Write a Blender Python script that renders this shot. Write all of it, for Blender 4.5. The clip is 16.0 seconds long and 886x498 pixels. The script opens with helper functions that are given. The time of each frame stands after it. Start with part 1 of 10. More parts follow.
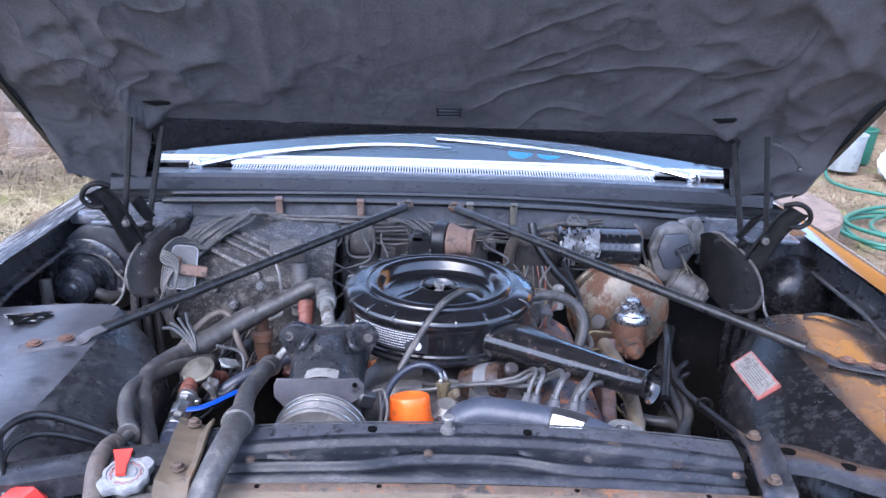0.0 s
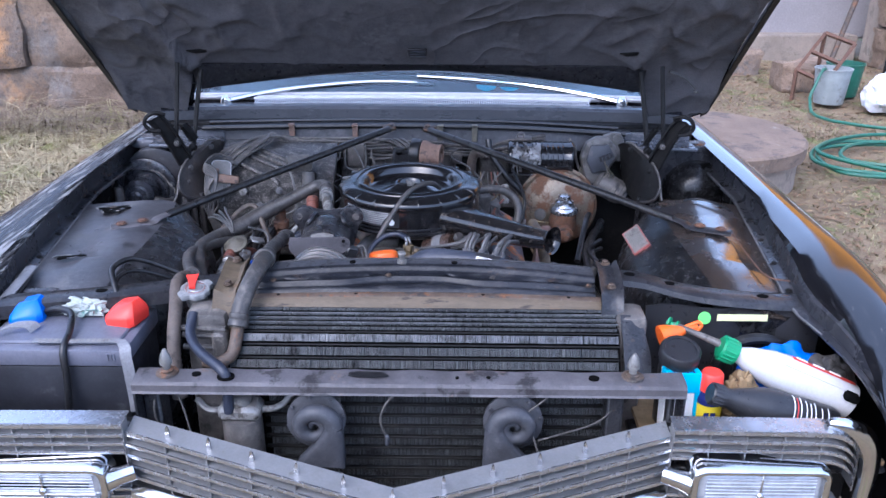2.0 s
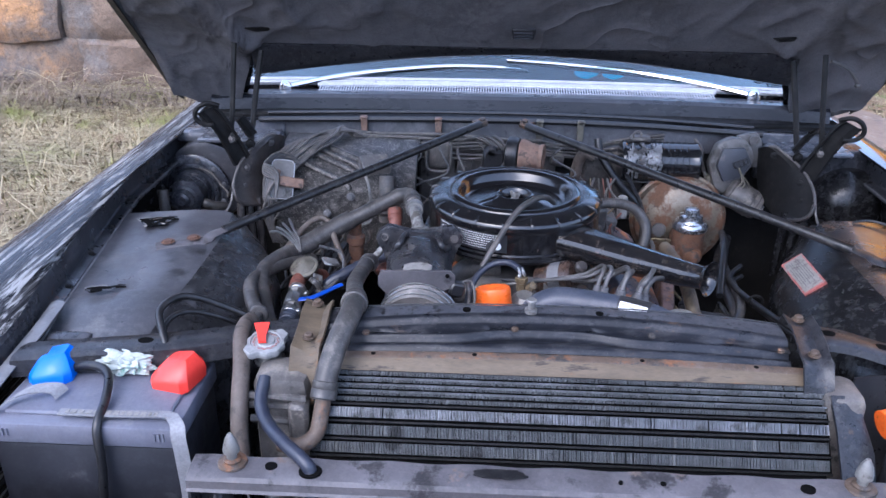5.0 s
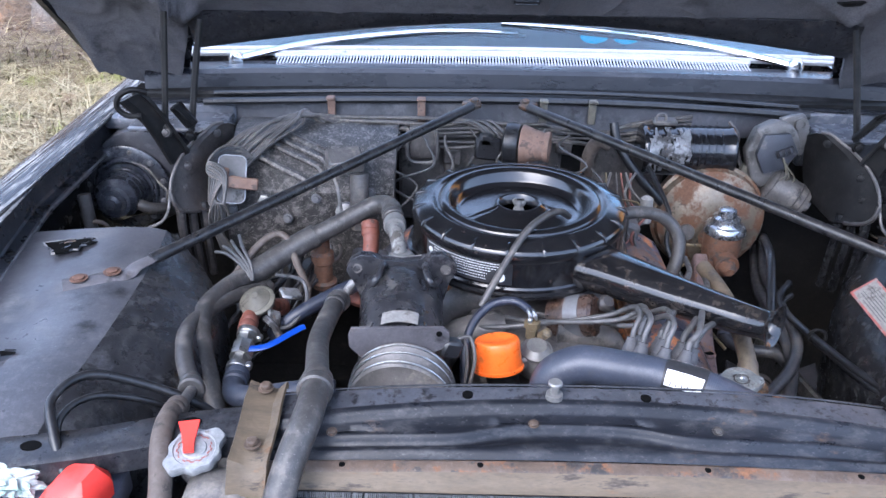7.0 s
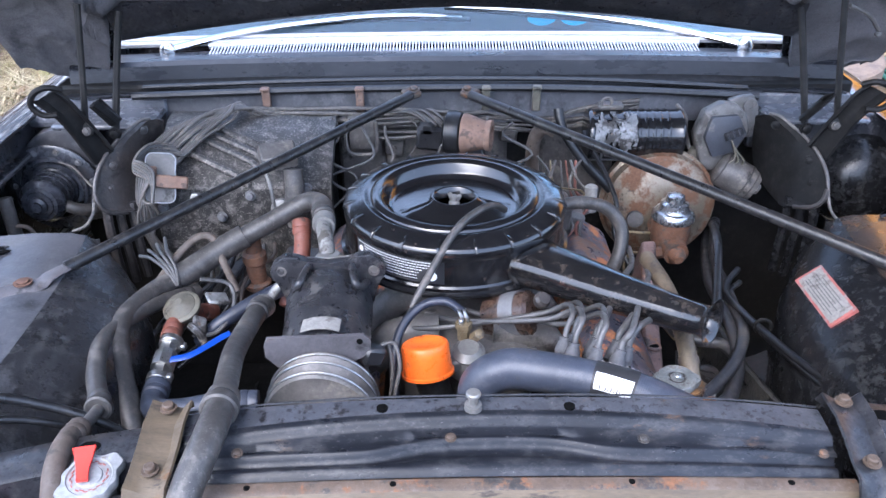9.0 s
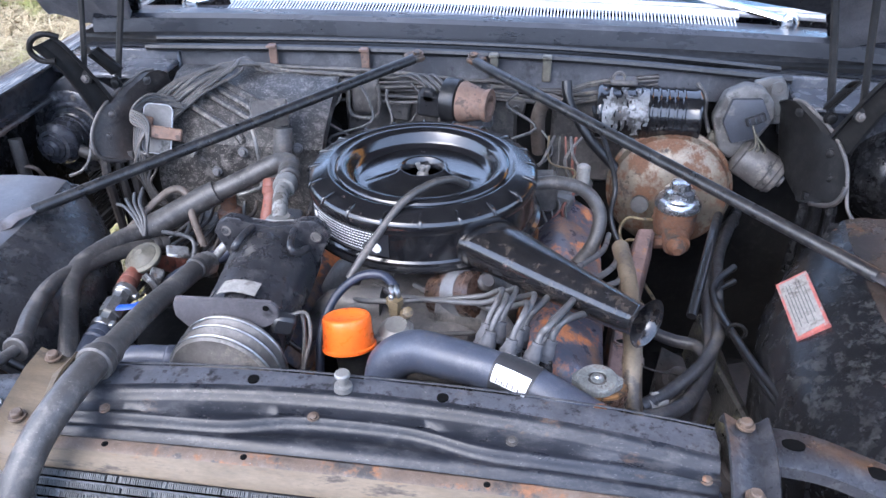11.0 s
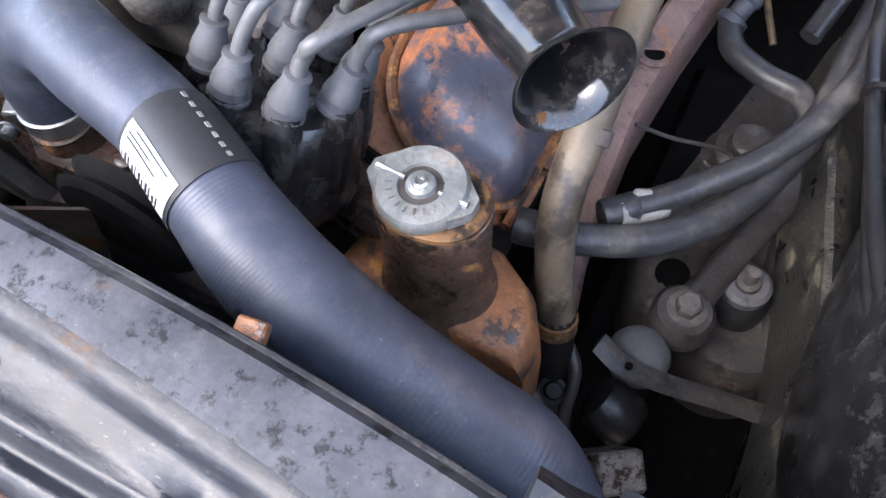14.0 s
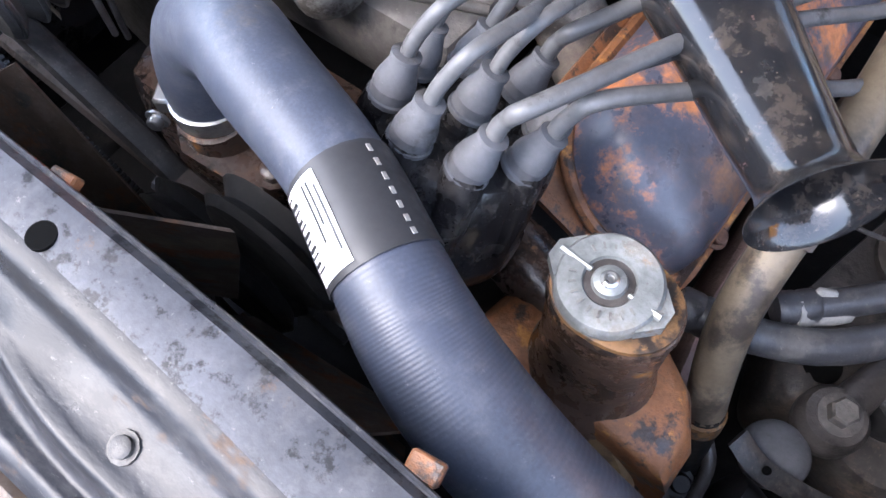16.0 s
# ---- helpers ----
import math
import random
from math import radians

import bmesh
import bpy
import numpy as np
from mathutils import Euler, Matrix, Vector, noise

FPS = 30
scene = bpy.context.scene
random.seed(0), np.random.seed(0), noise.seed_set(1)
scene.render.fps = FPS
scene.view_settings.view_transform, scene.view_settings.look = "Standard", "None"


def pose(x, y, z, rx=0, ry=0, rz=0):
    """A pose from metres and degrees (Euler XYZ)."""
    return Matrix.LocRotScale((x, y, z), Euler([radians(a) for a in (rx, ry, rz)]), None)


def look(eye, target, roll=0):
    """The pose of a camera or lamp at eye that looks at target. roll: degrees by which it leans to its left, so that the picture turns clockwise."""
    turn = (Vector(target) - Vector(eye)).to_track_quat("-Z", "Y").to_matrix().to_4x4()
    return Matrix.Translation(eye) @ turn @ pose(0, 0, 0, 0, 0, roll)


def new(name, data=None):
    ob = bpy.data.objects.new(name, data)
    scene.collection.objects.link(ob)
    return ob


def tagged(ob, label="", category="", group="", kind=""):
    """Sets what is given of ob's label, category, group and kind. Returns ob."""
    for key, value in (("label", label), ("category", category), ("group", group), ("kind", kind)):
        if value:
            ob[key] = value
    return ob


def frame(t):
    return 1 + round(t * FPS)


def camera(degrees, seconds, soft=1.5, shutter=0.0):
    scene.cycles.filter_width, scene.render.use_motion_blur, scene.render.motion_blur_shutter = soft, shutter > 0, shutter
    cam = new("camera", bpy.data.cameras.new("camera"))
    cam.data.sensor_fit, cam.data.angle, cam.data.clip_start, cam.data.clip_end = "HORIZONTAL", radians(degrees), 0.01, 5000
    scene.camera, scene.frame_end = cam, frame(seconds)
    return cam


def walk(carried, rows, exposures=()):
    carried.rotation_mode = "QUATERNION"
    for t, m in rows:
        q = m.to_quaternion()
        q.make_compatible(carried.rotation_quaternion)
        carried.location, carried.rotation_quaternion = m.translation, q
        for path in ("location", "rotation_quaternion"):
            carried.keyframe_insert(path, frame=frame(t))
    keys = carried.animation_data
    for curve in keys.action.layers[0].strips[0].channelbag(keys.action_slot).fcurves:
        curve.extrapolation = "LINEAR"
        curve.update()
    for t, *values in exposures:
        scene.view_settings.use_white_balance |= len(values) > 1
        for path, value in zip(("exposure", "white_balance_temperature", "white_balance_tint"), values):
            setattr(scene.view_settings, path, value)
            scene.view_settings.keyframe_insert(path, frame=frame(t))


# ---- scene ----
EXPOSURE, KELVIN, TINT = 1.62, 5450, 13
EXPO = ((0.0, 0.46, -150), (1.1, 0.38, -100), (1.9, -0.20, -180), (3.5, -0.18, -180), (4.4, -0.16, -150), (7.0, 0.34, 0), (8.2, 0.52, 0), (9.0, 0.47, 40), (12.2, 0.66, 150), (13.0, 0.66, 250), (13.5, 0.30, 400), (14.0, 1.08, 600), (14.6, 1.32, 600), (16.0, 1.20, 500))
cam = camera(57.5, 16.0)
METRES, EYE, TILT, LEAN, TURN = 2.9, 1.55, -19.0, -1.9, -0.6
ROWS = [
    (0.0, 0.0, 0.0, 0.0, 0.0, 0.0, -0.0),
    (0.5, 0.0316, -0.0499, -0.0053, -0.11, -0.44, -0.02),
    (1.0, 0.0557, -0.1033, -0.0184, 1.15, -2.36, -0.06),
    (1.5, 0.0383, -0.1507, -0.0316, 1.19, -3.41, 0.56),
    (2.0, 0.0465, -0.1893, -0.0387, 1.56, -3.6, 1.12),
    (2.5, 0.0629, -0.2103, -0.0466, 2.51, -3.54, 0.72),
    (3.0, 0.059, -0.212, -0.0476, 3.58, -3.53, 0.37),
    (3.5, 0.0335, -0.1968, -0.0434, 4.1, -3.62, 0.0),
    (4.0, 0.0067, -0.1715, -0.0362, 4.0, -3.96, -0.03),
    (4.5, -0.0082, -0.116, -0.0247, 3.91, -4.44, -0.03),
    (7.0, -0.0291, 0.0591, 0.0282, 2.14, -9.47, 0.61),
    (7.5, -0.0205, 0.063, 0.0294, 2.05, -9.73, 0.66),
    (8.0, -0.015, 0.0631, 0.0296, 1.76, -9.88, 1.13),
    (8.5, -0.0102, 0.0663, 0.0295, 1.15, -10.22, 1.6),
    (9.0, -0.0018, 0.0791, 0.0337, 0.65, -10.89, 2.01),
    (11.5, 0.0887, 0.1097, 0.0323, 11.47, -14.28, -1.17),
    (12.0, 0.0793, 0.1257, 0.0296, 12.01, -16.37, -1.01),
    (12.5, 0.0579, 0.156, 0.026, 10.9, -21.75, -1.45),
    (13.0, 0.0731, 0.1906, 0.0195, 10.91, -27.73, -0.78),
    (13.5, 0.1226, 0.2738, 0.0063, 20.55, -37.94, -2.54),
    (14.0, 0.1435, 0.3241, -0.0041, 27.94, -43.76, -4.04),
    (14.5, 0.1487, 0.3422, -0.006, 33.34, -45.61, -4.52),
    (15.0, 0.1495, 0.3428, -0.0031, 34.43, -46.0, -4.74),
    (15.5, 0.1358, 0.3394, 0.0008, 36.5, -46.61, -6.01),
    (16.0, 0.1133, 0.3371, -0.0022, 38.19, -48.17, -7.4),
]
walk(cam, [(t, pose(0, 0, EYE, TILT, LEAN, TURN) @ pose(METRES * x, METRES * y, METRES * z, 90 + pitch, roll, yaw)) for t, x, y, z, yaw, pitch, roll in ROWS],
     exposures=[(t, EXPOSURE + e, KELVIN + k, TINT + (4 if t < 5 else 0)) for t, e, k in EXPO])

# world, sun and sky: thin high cloud, soft light from behind the camera
SUN_UP, SUN_AZ = 48.0, 215.0
world = bpy.data.worlds.new("sky")
scene.world = world
world.use_nodes = True
wn = world.node_tree
sky = wn.nodes.new("ShaderNodeTexSky")
sky.sky_type, sky.sun_disc = "NISHITA", False
sky.sun_elevation, sky.sun_rotation = radians(SUN_UP), radians(SUN_AZ)
sky.air_density, sky.dust_density, sky.ozone_density = 1.0, 3.0, 1.0
veil = wn.nodes.new("ShaderNodeMix")
veil.data_type, veil.blend_type = "RGBA", "ADD"
veil.inputs["Factor"].default_value = 1.0
veil.inputs["B"].default_value = (2.3, 2.5, 2.9, 1)
wn.links.new(sky.outputs["Color"], veil.inputs["A"])
wn.links.new(veil.outputs["Result"], wn.nodes["Background"].inputs["Color"])
wn.nodes["Background"].inputs["Strength"].default_value = 0.15
sun_data = bpy.data.lights.new("sun", "SUN")
sun_data.energy, sun_data.angle, sun_data.color = 0.6, radians(45), (1.0, 0.95, 0.88)
sun = new("sun", sun_data)
sun_from = Vector((math.sin(radians(SUN_AZ)) * math.cos(radians(SUN_UP)), math.cos(radians(SUN_AZ)) * math.cos(radians(SUN_UP)), math.sin(radians(SUN_UP))))
sun.matrix_world = look(sun_from * 40, (0, 0, 0))

# ---- materials ----


def mat(name, base, rough=0.5, metal=0.0, var=0.25, scale=6.0, grain=0.15, fine=90.0, bump=0.15, deep=0.002, patch=None, patch2=None, coat=0.0, ior=1.45, rvar=0.12, stretch=None, speck=None, island=False, size=2.6):
    """A worn surface: slow colour drift, fine grain, and up to two kinds of patches (colour, share, scale, roughness)."""
    m = bpy.data.materials.new(name)
    m.use_nodes = True
    nt = m.node_tree
    n, lk = nt.nodes, nt.links
    bsdf = n["Principled BSDF"]
    tc = n.new("ShaderNodeTexCoord")
    vec = tc.outputs["Object"]
    mp = n.new("ShaderNodeMapping")
    mp.inputs["Scale"].default_value = [size * q for q in (stretch or (1, 1, 1))]
    lk.new(vec, mp.inputs["Vector"])
    vec = mp.outputs["Vector"]

    def noise_at(sc, detail=7.0, rgh=0.65):
        t = n.new("ShaderNodeTexNoise")
        t.inputs["Scale"].default_value, t.inputs["Detail"].default_value, t.inputs["Roughness"].default_value = sc, detail, rgh
        lk.new(vec, t.inputs["Vector"])
        return t.outputs["Fac"]

    def ramp(src, lo, hi):
        r = n.new("ShaderNodeMapRange")
        r.inputs["From Min"].default_value, r.inputs["From Max"].default_value = lo, hi
        lk.new(src, r.inputs["Value"])
        return r.outputs["Result"]

    def mixed(fac, a, b, kind="MIX"):
        x = n.new("ShaderNodeMix")
        x.data_type, x.blend_type = "RGBA", kind
        for sock, v in ((x.inputs["Factor"], fac), (x.inputs["A"], a), (x.inputs["B"], b)):
            if isinstance(v, (int, float)):
                sock.default_value = v
            elif isinstance(v, tuple):
                sock.default_value = (*v, 1)
            else:
                lk.new(v, sock)
        return x.outputs["Result"]

    lo = tuple(max(0.0, c * (1 - var)) for c in base)
    hi = tuple(min(1.0, c * (1 + var)) for c in base)
    big = noise_at(scale)
    small = noise_at(fine, 3.0)
    col = mixed(ramp(big, 0.3, 0.7), lo, hi)
    g = tuple(1 - grain for _ in range(3))
    col = mixed(ramp(small, 0.35, 0.65), mixed(1.0, col, g, "MULTIPLY"), col)
    if island:
        gi = n.new("ShaderNodeNewGeometry")
        col = mixed(gi.outputs["Random Per Island"], mixed(1.0, col, (0.45, 0.42, 0.40), "MULTIPLY"), mixed(0.35, col, (0.55, 0.50, 0.36)))
    rsock = None
    r = n.new("ShaderNodeMapRange")
    r.inputs["From Min"].default_value, r.inputs["From Max"].default_value = 0.3, 0.7
    r.inputs["To Min"].default_value, r.inputs["To Max"].default_value = max(0.02, rough - rvar), min(1.0, rough + rvar)
    lk.new(noise_at(scale * 3.1), r.inputs["Value"])
    rsock = r.outputs["Result"]
    msock = None
    for p in (patch, patch2):
        if not p:
            continue
        pc, share, psc, prough = p
        lim = 0.66 - 0.32 * share
        f = ramp(noise_at(psc, 10.0, 0.70), lim, lim + 0.07)
        col = mixed(f, col, mixed(ramp(small, 0.35, 0.65), tuple(0.7 * c for c in pc), pc))
        rm = n.new("ShaderNodeMix")
        lk.new(f, rm.inputs["Factor"]), lk.new(rsock, rm.inputs["A"])
        rm.inputs["B"].default_value = prough
        rsock = rm.outputs["Result"]
        if metal > 0:
            mm = n.new("ShaderNodeMix")
            lk.new(f, mm.inputs["Factor"])
            if msock is None:
                mm.inputs["A"].default_value = metal
            else:
                lk.new(msock, mm.inputs["A"])
            mm.inputs["B"].default_value = 0.0
            msock = mm.outputs["Result"]
    if speck:
        sc, share = speck
        f = ramp(noise_at(110.0, 6.0, 0.75), 0.66 - 0.25 * share, 0.82 - 0.25 * share)
        col = mixed(f, col, sc)
        f = ramp(noise_at(21.0, 8.0, 0.75), 0.50, 0.62)
        col = mixed(f, col, mixed(min(1.0, 0.04 + 0.6 * share), col, sc))
    lk.new(col, bsdf.inputs["Base Color"])
    lk.new(rsock, bsdf.inputs["Roughness"])
    if msock is not None:
        lk.new(msock, bsdf.inputs["Metallic"])
    else:
        bsdf.inputs["Metallic"].default_value = metal
    bsdf.inputs["IOR"].default_value = ior
    bsdf.inputs["Coat Weight"].default_value = coat
    bsdf.inputs["Coat Roughness"].default_value = 0.12
    if bump:
        b = n.new("ShaderNodeBump")
        b.inputs["Strength"].default_value, b.inputs["Distance"].default_value = bump, deep
        lk.new(mixed(0.5, small, big), b.inputs["Height"])
        lk.new(b.outputs["Normal"], bsdf.inputs["Normal"])
    return m


RUST = (0.17, 0.075, 0.036)
DUST = (0.17, 0.16, 0.15)
M = dict(
    paint=mat("black_car_paint", (0.009, 0.009, 0.011), 0.17, var=0.3, scale=2, bump=0.02, patch=((0.15, 0.148, 0.152), 0.20, 2.6, 0.5), patch2=((0.032, 0.032, 0.035), 0.36, 3.0, 0.30), coat=0.3, stretch=(9, 0.55, 9), rvar=0.06),
    paintworn=mat("flaked_weathered_black_paint", (0.014, 0.014, 0.016), 0.26, var=0.4, scale=2, bump=0.12, patch=((0.34, 0.335, 0.325), 0.44, 3.2, 0.6), patch2=((0.045, 0.042, 0.040), 0.36, 3.6, 0.45), coat=0.0, ior=1.33, stretch=(15, 0.55, 15), rvar=0.08, speck=((0.32, 0.31, 0.30), 0.14)),
    paintdark=mat("scratched_gloss_black_paint", (0.005, 0.005, 0.006), 0.10, var=0.3, scale=2, bump=0.02, patch=((0.11, 0.10, 0.095), 0.10, 2.2, 0.4), patch2=((0.020, 0.019, 0.020), 0.30, 3.0, 0.22), coat=0.7, stretch=(12, 0.4, 12), rvar=0.05),
    panel=mat("dusty_black_panel", (0.026, 0.027, 0.032), 0.30, var=0.35, scale=3, patch=((0.075, 0.075, 0.083), 0.30, 4, 0.5), patch2=(RUST, 0.04, 6, 0.8), speck=((0.13, 0.125, 0.12), 0.16)),
    # the orange-brown paints the ochre wall's reflection into this glossy dark panel
    panel_orange_sheen=mat("brown_panel_painted_reflection", (0.040, 0.030, 0.024), 0.20, var=0.5, scale=3, patch=((0.022, 0.021, 0.022), 0.46, 3, 0.34), patch2=((0.13, 0.065, 0.028), 0.12, 4, 0.45), coat=0.7, ior=1.6, speck=(DUST, 0.10)),
    dome=mat("black_undercoat", (0.009, 0.009, 0.010), 0.22, var=0.4, scale=4, patch=((0.026, 0.026, 0.028), 0.18, 9, 0.5), patch2=((0.07, 0.035, 0.018), 0.06, 6, 0.5), bump=0.4, ior=1.38, speck=((0.22, 0.22, 0.21), 0.09)),
    beam=mat("dusty_black_steel", (0.020, 0.0205, 0.024), 0.32, var=0.5, scale=6, patch=((0.009, 0.009, 0.010), 0.42, 60, 0.45), patch2=((0.075, 0.050, 0.036), 0.09, 22, 0.75), speck=((0.15, 0.14, 0.13), 0.20), rvar=0.1, ior=1.40),
    mottled=mat("mottled_dusty_steel", (0.050, 0.052, 0.060), 0.42, var=0.3, scale=8, patch=((0.010, 0.010, 0.012), 0.40, 34, 0.40), patch2=((0.085, 0.055, 0.038), 0.06, 22, 0.75), speck=((0.15, 0.14, 0.13), 0.16), rvar=0.1, ior=1.35),
    rusty=mat("rusty_steel", (0.080, 0.055, 0.038), 0.6, var=0.4, scale=6, patch=((0.17, 0.080, 0.038), 0.40, 7, 0.85), patch2=((0.032, 0.029, 0.027), 0.42, 8, 0.5), bump=0.4, speck=((0.20, 0.18, 0.16), 0.2)),
    tan=mat("tan_stained_steel", (0.105, 0.080, 0.052), 0.55, var=0.35, scale=6, patch=((0.045, 0.036, 0.029), 0.38, 6, 0.7), patch2=((0.14, 0.08, 0.042), 0.22, 9, 0.8), stretch=(0.5, 2, 2), ior=1.35, speck=((0.05, 0.042, 0.038), 0.25)),
    rust=mat("rust", (0.10, 0.052, 0.034), 0.85, var=0.4, scale=14, patch=((0.16, 0.08, 0.045), 0.4, 22, 0.9), bump=0.6),
    # lighter copy of dome: the left wheelhouse's gloss is put into the colour
    dome_sheen=mat("black_undercoat_painted_sheen", (0.018, 0.018, 0.020), 0.28, var=0.4, scale=4, patch=((0.050, 0.050, 0.055), 0.30, 7, 0.5), patch2=((0.010, 0.010, 0.011), 0.25, 9, 0.3), bump=0.5, speck=((0.20, 0.20, 0.19), 0.14)),
    grime=mat("oily_grime", (0.085, 0.078, 0.073), 0.46, var=0.5, scale=5, patch=((0.18, 0.16, 0.138), 0.35, 6, 0.75), patch2=((0.022, 0.020, 0.019), 0.28, 7, 0.35), bump=0.5, speck=((0.28, 0.255, 0.225), 0.2)),
    dark=mat("dark_greasy_iron", (0.009, 0.0088, 0.0088), 0.52, var=0.4, scale=6, patch=((0.030, 0.027, 0.024), 0.18, 9, 0.8), bump=0.3, ior=1.25, speck=((0.07, 0.062, 0.055), 0.12)),
    cleaner=mat("semi_gloss_black", (0.006, 0.006, 0.007), 0.19, var=0.3, scale=6, patch=((0.055, 0.034, 0.026), 0.05, 34, 0.5), coat=0.5, bump=0.05, rvar=0.06, speck=((0.10, 0.095, 0.09), 0.07)),
    # grey paint and dust, with the sky's bluish reflection mixed into the colour
    cowlpaint=mat("dusty_paint_with_sky_sheen", (0.085, 0.089, 0.102), 0.24, var=0.3, scale=4, patch=((0.16, 0.16, 0.165), 0.26, 5, 0.5), patch2=((0.03, 0.03, 0.032), 0.2, 6, 0.4), bump=0.12, speck=((0.24, 0.23, 0.22), 0.16)),
    rod=mat("scuffed_black_rod", (0.012, 0.012, 0.013), 0.34, var=0.4, scale=9, patch=((0.06, 0.055, 0.05), 0.20, 14, 0.6), bump=0.15, speck=((0.20, 0.18, 0.16), 0.16)),
    snorkel=mat("chipped_black_enamel", (0.008, 0.008, 0.009), 0.15, var=0.4, scale=7, patch=((0.20, 0.10, 0.085), 0.03, 26, 0.6), patch2=((0.020, 0.019, 0.019), 0.10, 11, 0.32), coat=0.35, bump=0.12, rvar=0.1, speck=((0.22, 0.17, 0.13), 0.13)),
    capplastic=mat("greasy_black_bakelite", (0.011, 0.010, 0.0105), 0.24, var=0.5, scale=7, patch=((0.075, 0.062, 0.05), 0.24, 9, 0.6), bump=0.12, ior=1.5, speck=((0.18, 0.16, 0.14), 0.16)),
    coverbrass=mat("oily_ochre_cover", (0.20, 0.13, 0.065), 0.36, var=0.5, scale=9, patch=((0.05, 0.036, 0.025), 0.42, 11, 0.4), patch2=((0.36, 0.24, 0.11), 0.2, 16, 0.7), bump=0.3, speck=((0.40, 0.28, 0.15), 0.2)),
    chippedrust=mat("grey_iron_with_flaked_rust", (0.030, 0.028, 0.027), 0.42, var=0.5, scale=7, patch=((0.24, 0.150, 0.105), 0.14, 9, 0.8), patch2=((0.010, 0.0095, 0.0095), 0.46, 11, 0.4), bump=0.5, deep=0.002, speck=((0.20, 0.14, 0.10), 0.22)),
    scrap=mat("pitted_bright_scrap", (0.55, 0.50, 0.44), 0.5, 0.3, var=0.4, scale=30, patch=((0.12, 0.08, 0.05), 0.45, 40, 0.8), bump=0.9, deep=0.004),
    compressor=mat("worn_black_aluminium", (0.020, 0.020, 0.023), 0.30, var=0.35, scale=6, patch=((0.09, 0.085, 0.08), 0.22, 8, 0.6), bump=0.25, speck=((0.16, 0.15, 0.14), 0.2)),
    rubber=mat("old_grey_rubber", (0.042, 0.039, 0.037), 0.46, var=0.4, scale=9, patch=((0.10, 0.09, 0.08), 0.34, 10, 0.75), bump=0.35, speck=((0.20, 0.185, 0.17), 0.24)),
    rubber_dusty=mat("dusty_black_rubber", (0.024, 0.024, 0.027), 0.42, var=0.35, scale=9, patch=((0.060, 0.056, 0.053), 0.36, 10, 0.7), bump=0.35, speck=((0.16, 0.145, 0.125), 0.24)),
    rubber_dark=mat("black_rubber", (0.010, 0.010, 0.011), 0.36, var=0.3, scale=10, patch=((0.032, 0.030, 0.029), 0.22, 9, 0.6), bump=0.2, speck=((0.09, 0.085, 0.08), 0.14)),
    rubber_new=mat("new_grey_rubber", (0.043, 0.050, 0.071), 0.44, var=0.25, scale=5, grain=0.2, fine=220, bump=0.2, deep=0.001, patch=((0.072, 0.066, 0.062), 0.26, 4, 0.6), speck=((0.26, 0.245, 0.23), 0.08)),
    rubber_blue=mat("navy_rubber", (0.018, 0.022, 0.036), 0.42, var=0.2, scale=10, patch=((0.055, 0.055, 0.06), 0.2, 12, 0.7), speck=((0.10, 0.10, 0.10), 0.1)),
    pipebrown=mat("oily_brown_pipe", (0.105, 0.082, 0.055), 0.5, var=0.4, scale=7, patch=((0.040, 0.031, 0.024), 0.46, 6, 0.4), patch2=((0.15, 0.12, 0.085), 0.20, 9, 0.7), bump=0.3, speck=((0.05, 0.035, 0.025), 0.25)),
    rubber_brown=mat("aged_brown_rubber", (0.085, 0.066, 0.053), 0.65, var=0.25, scale=10, patch=((0.045, 0.037, 0.031), 0.3, 14, 0.8), bump=0.3, speck=(DUST, 0.2)),
    wire=mat("dusty_black_wire", (0.075, 0.068, 0.062), 0.45, var=0.4, scale=10, patch=((0.18, 0.16, 0.135), 0.35, 12, 0.8), speck=((0.25, 0.23, 0.21), 0.25)),
    wire_grey=mat("grey_lead", (0.075, 0.073, 0.073), 0.42, var=0.25, scale=14, patch=((0.035, 0.032, 0.03), 0.3, 12, 0.7), speck=(DUST, 0.12)),
    felt=mat("dark_felt", (0.118, 0.115, 0.125), 0.92, var=0.3, scale=1.6, grain=0.45, fine=170, bump=0.7, deep=0.003, patch=((0.130, 0.127, 0.137), 0.4, 2.6, 0.9), patch2=((0.060, 0.058, 0.064), 0.22, 3.4, 0.9), speck=((0.20, 0.195, 0.20), 0.16)),
    dusty=mat("dusty_heater_plastic", (0.030, 0.028, 0.027), 0.42, var=0.45, scale=4, patch=((0.10, 0.086, 0.072), 0.16, 7, 0.7), patch2=((0.015, 0.014, 0.013), 0.38, 7, 0.35), bump=0.6, deep=0.003, speck=((0.34, 0.315, 0.285), 0.42)),
    greasy=mat("greasy_black_iron", (0.042, 0.037, 0.035), 0.38, var=0.5, scale=6, patch=((0.11, 0.095, 0.083), 0.26, 9, 0.75), patch2=((0.015, 0.014, 0.014), 0.34, 11, 0.35), bump=0.6, speck=((0.17, 0.15, 0.13), 0.18)),
    orangerust=mat("bright_orange_rust", (0.24, 0.10, 0.040), 0.55, var=0.6, scale=16, patch=((0.045, 0.030, 0.024), 0.50, 16, 0.35), patch2=((0.50, 0.23, 0.065), 0.26, 20, 0.85), bump=0.5, deep=0.003, speck=((0.10, 0.05, 0.03), 0.3)),
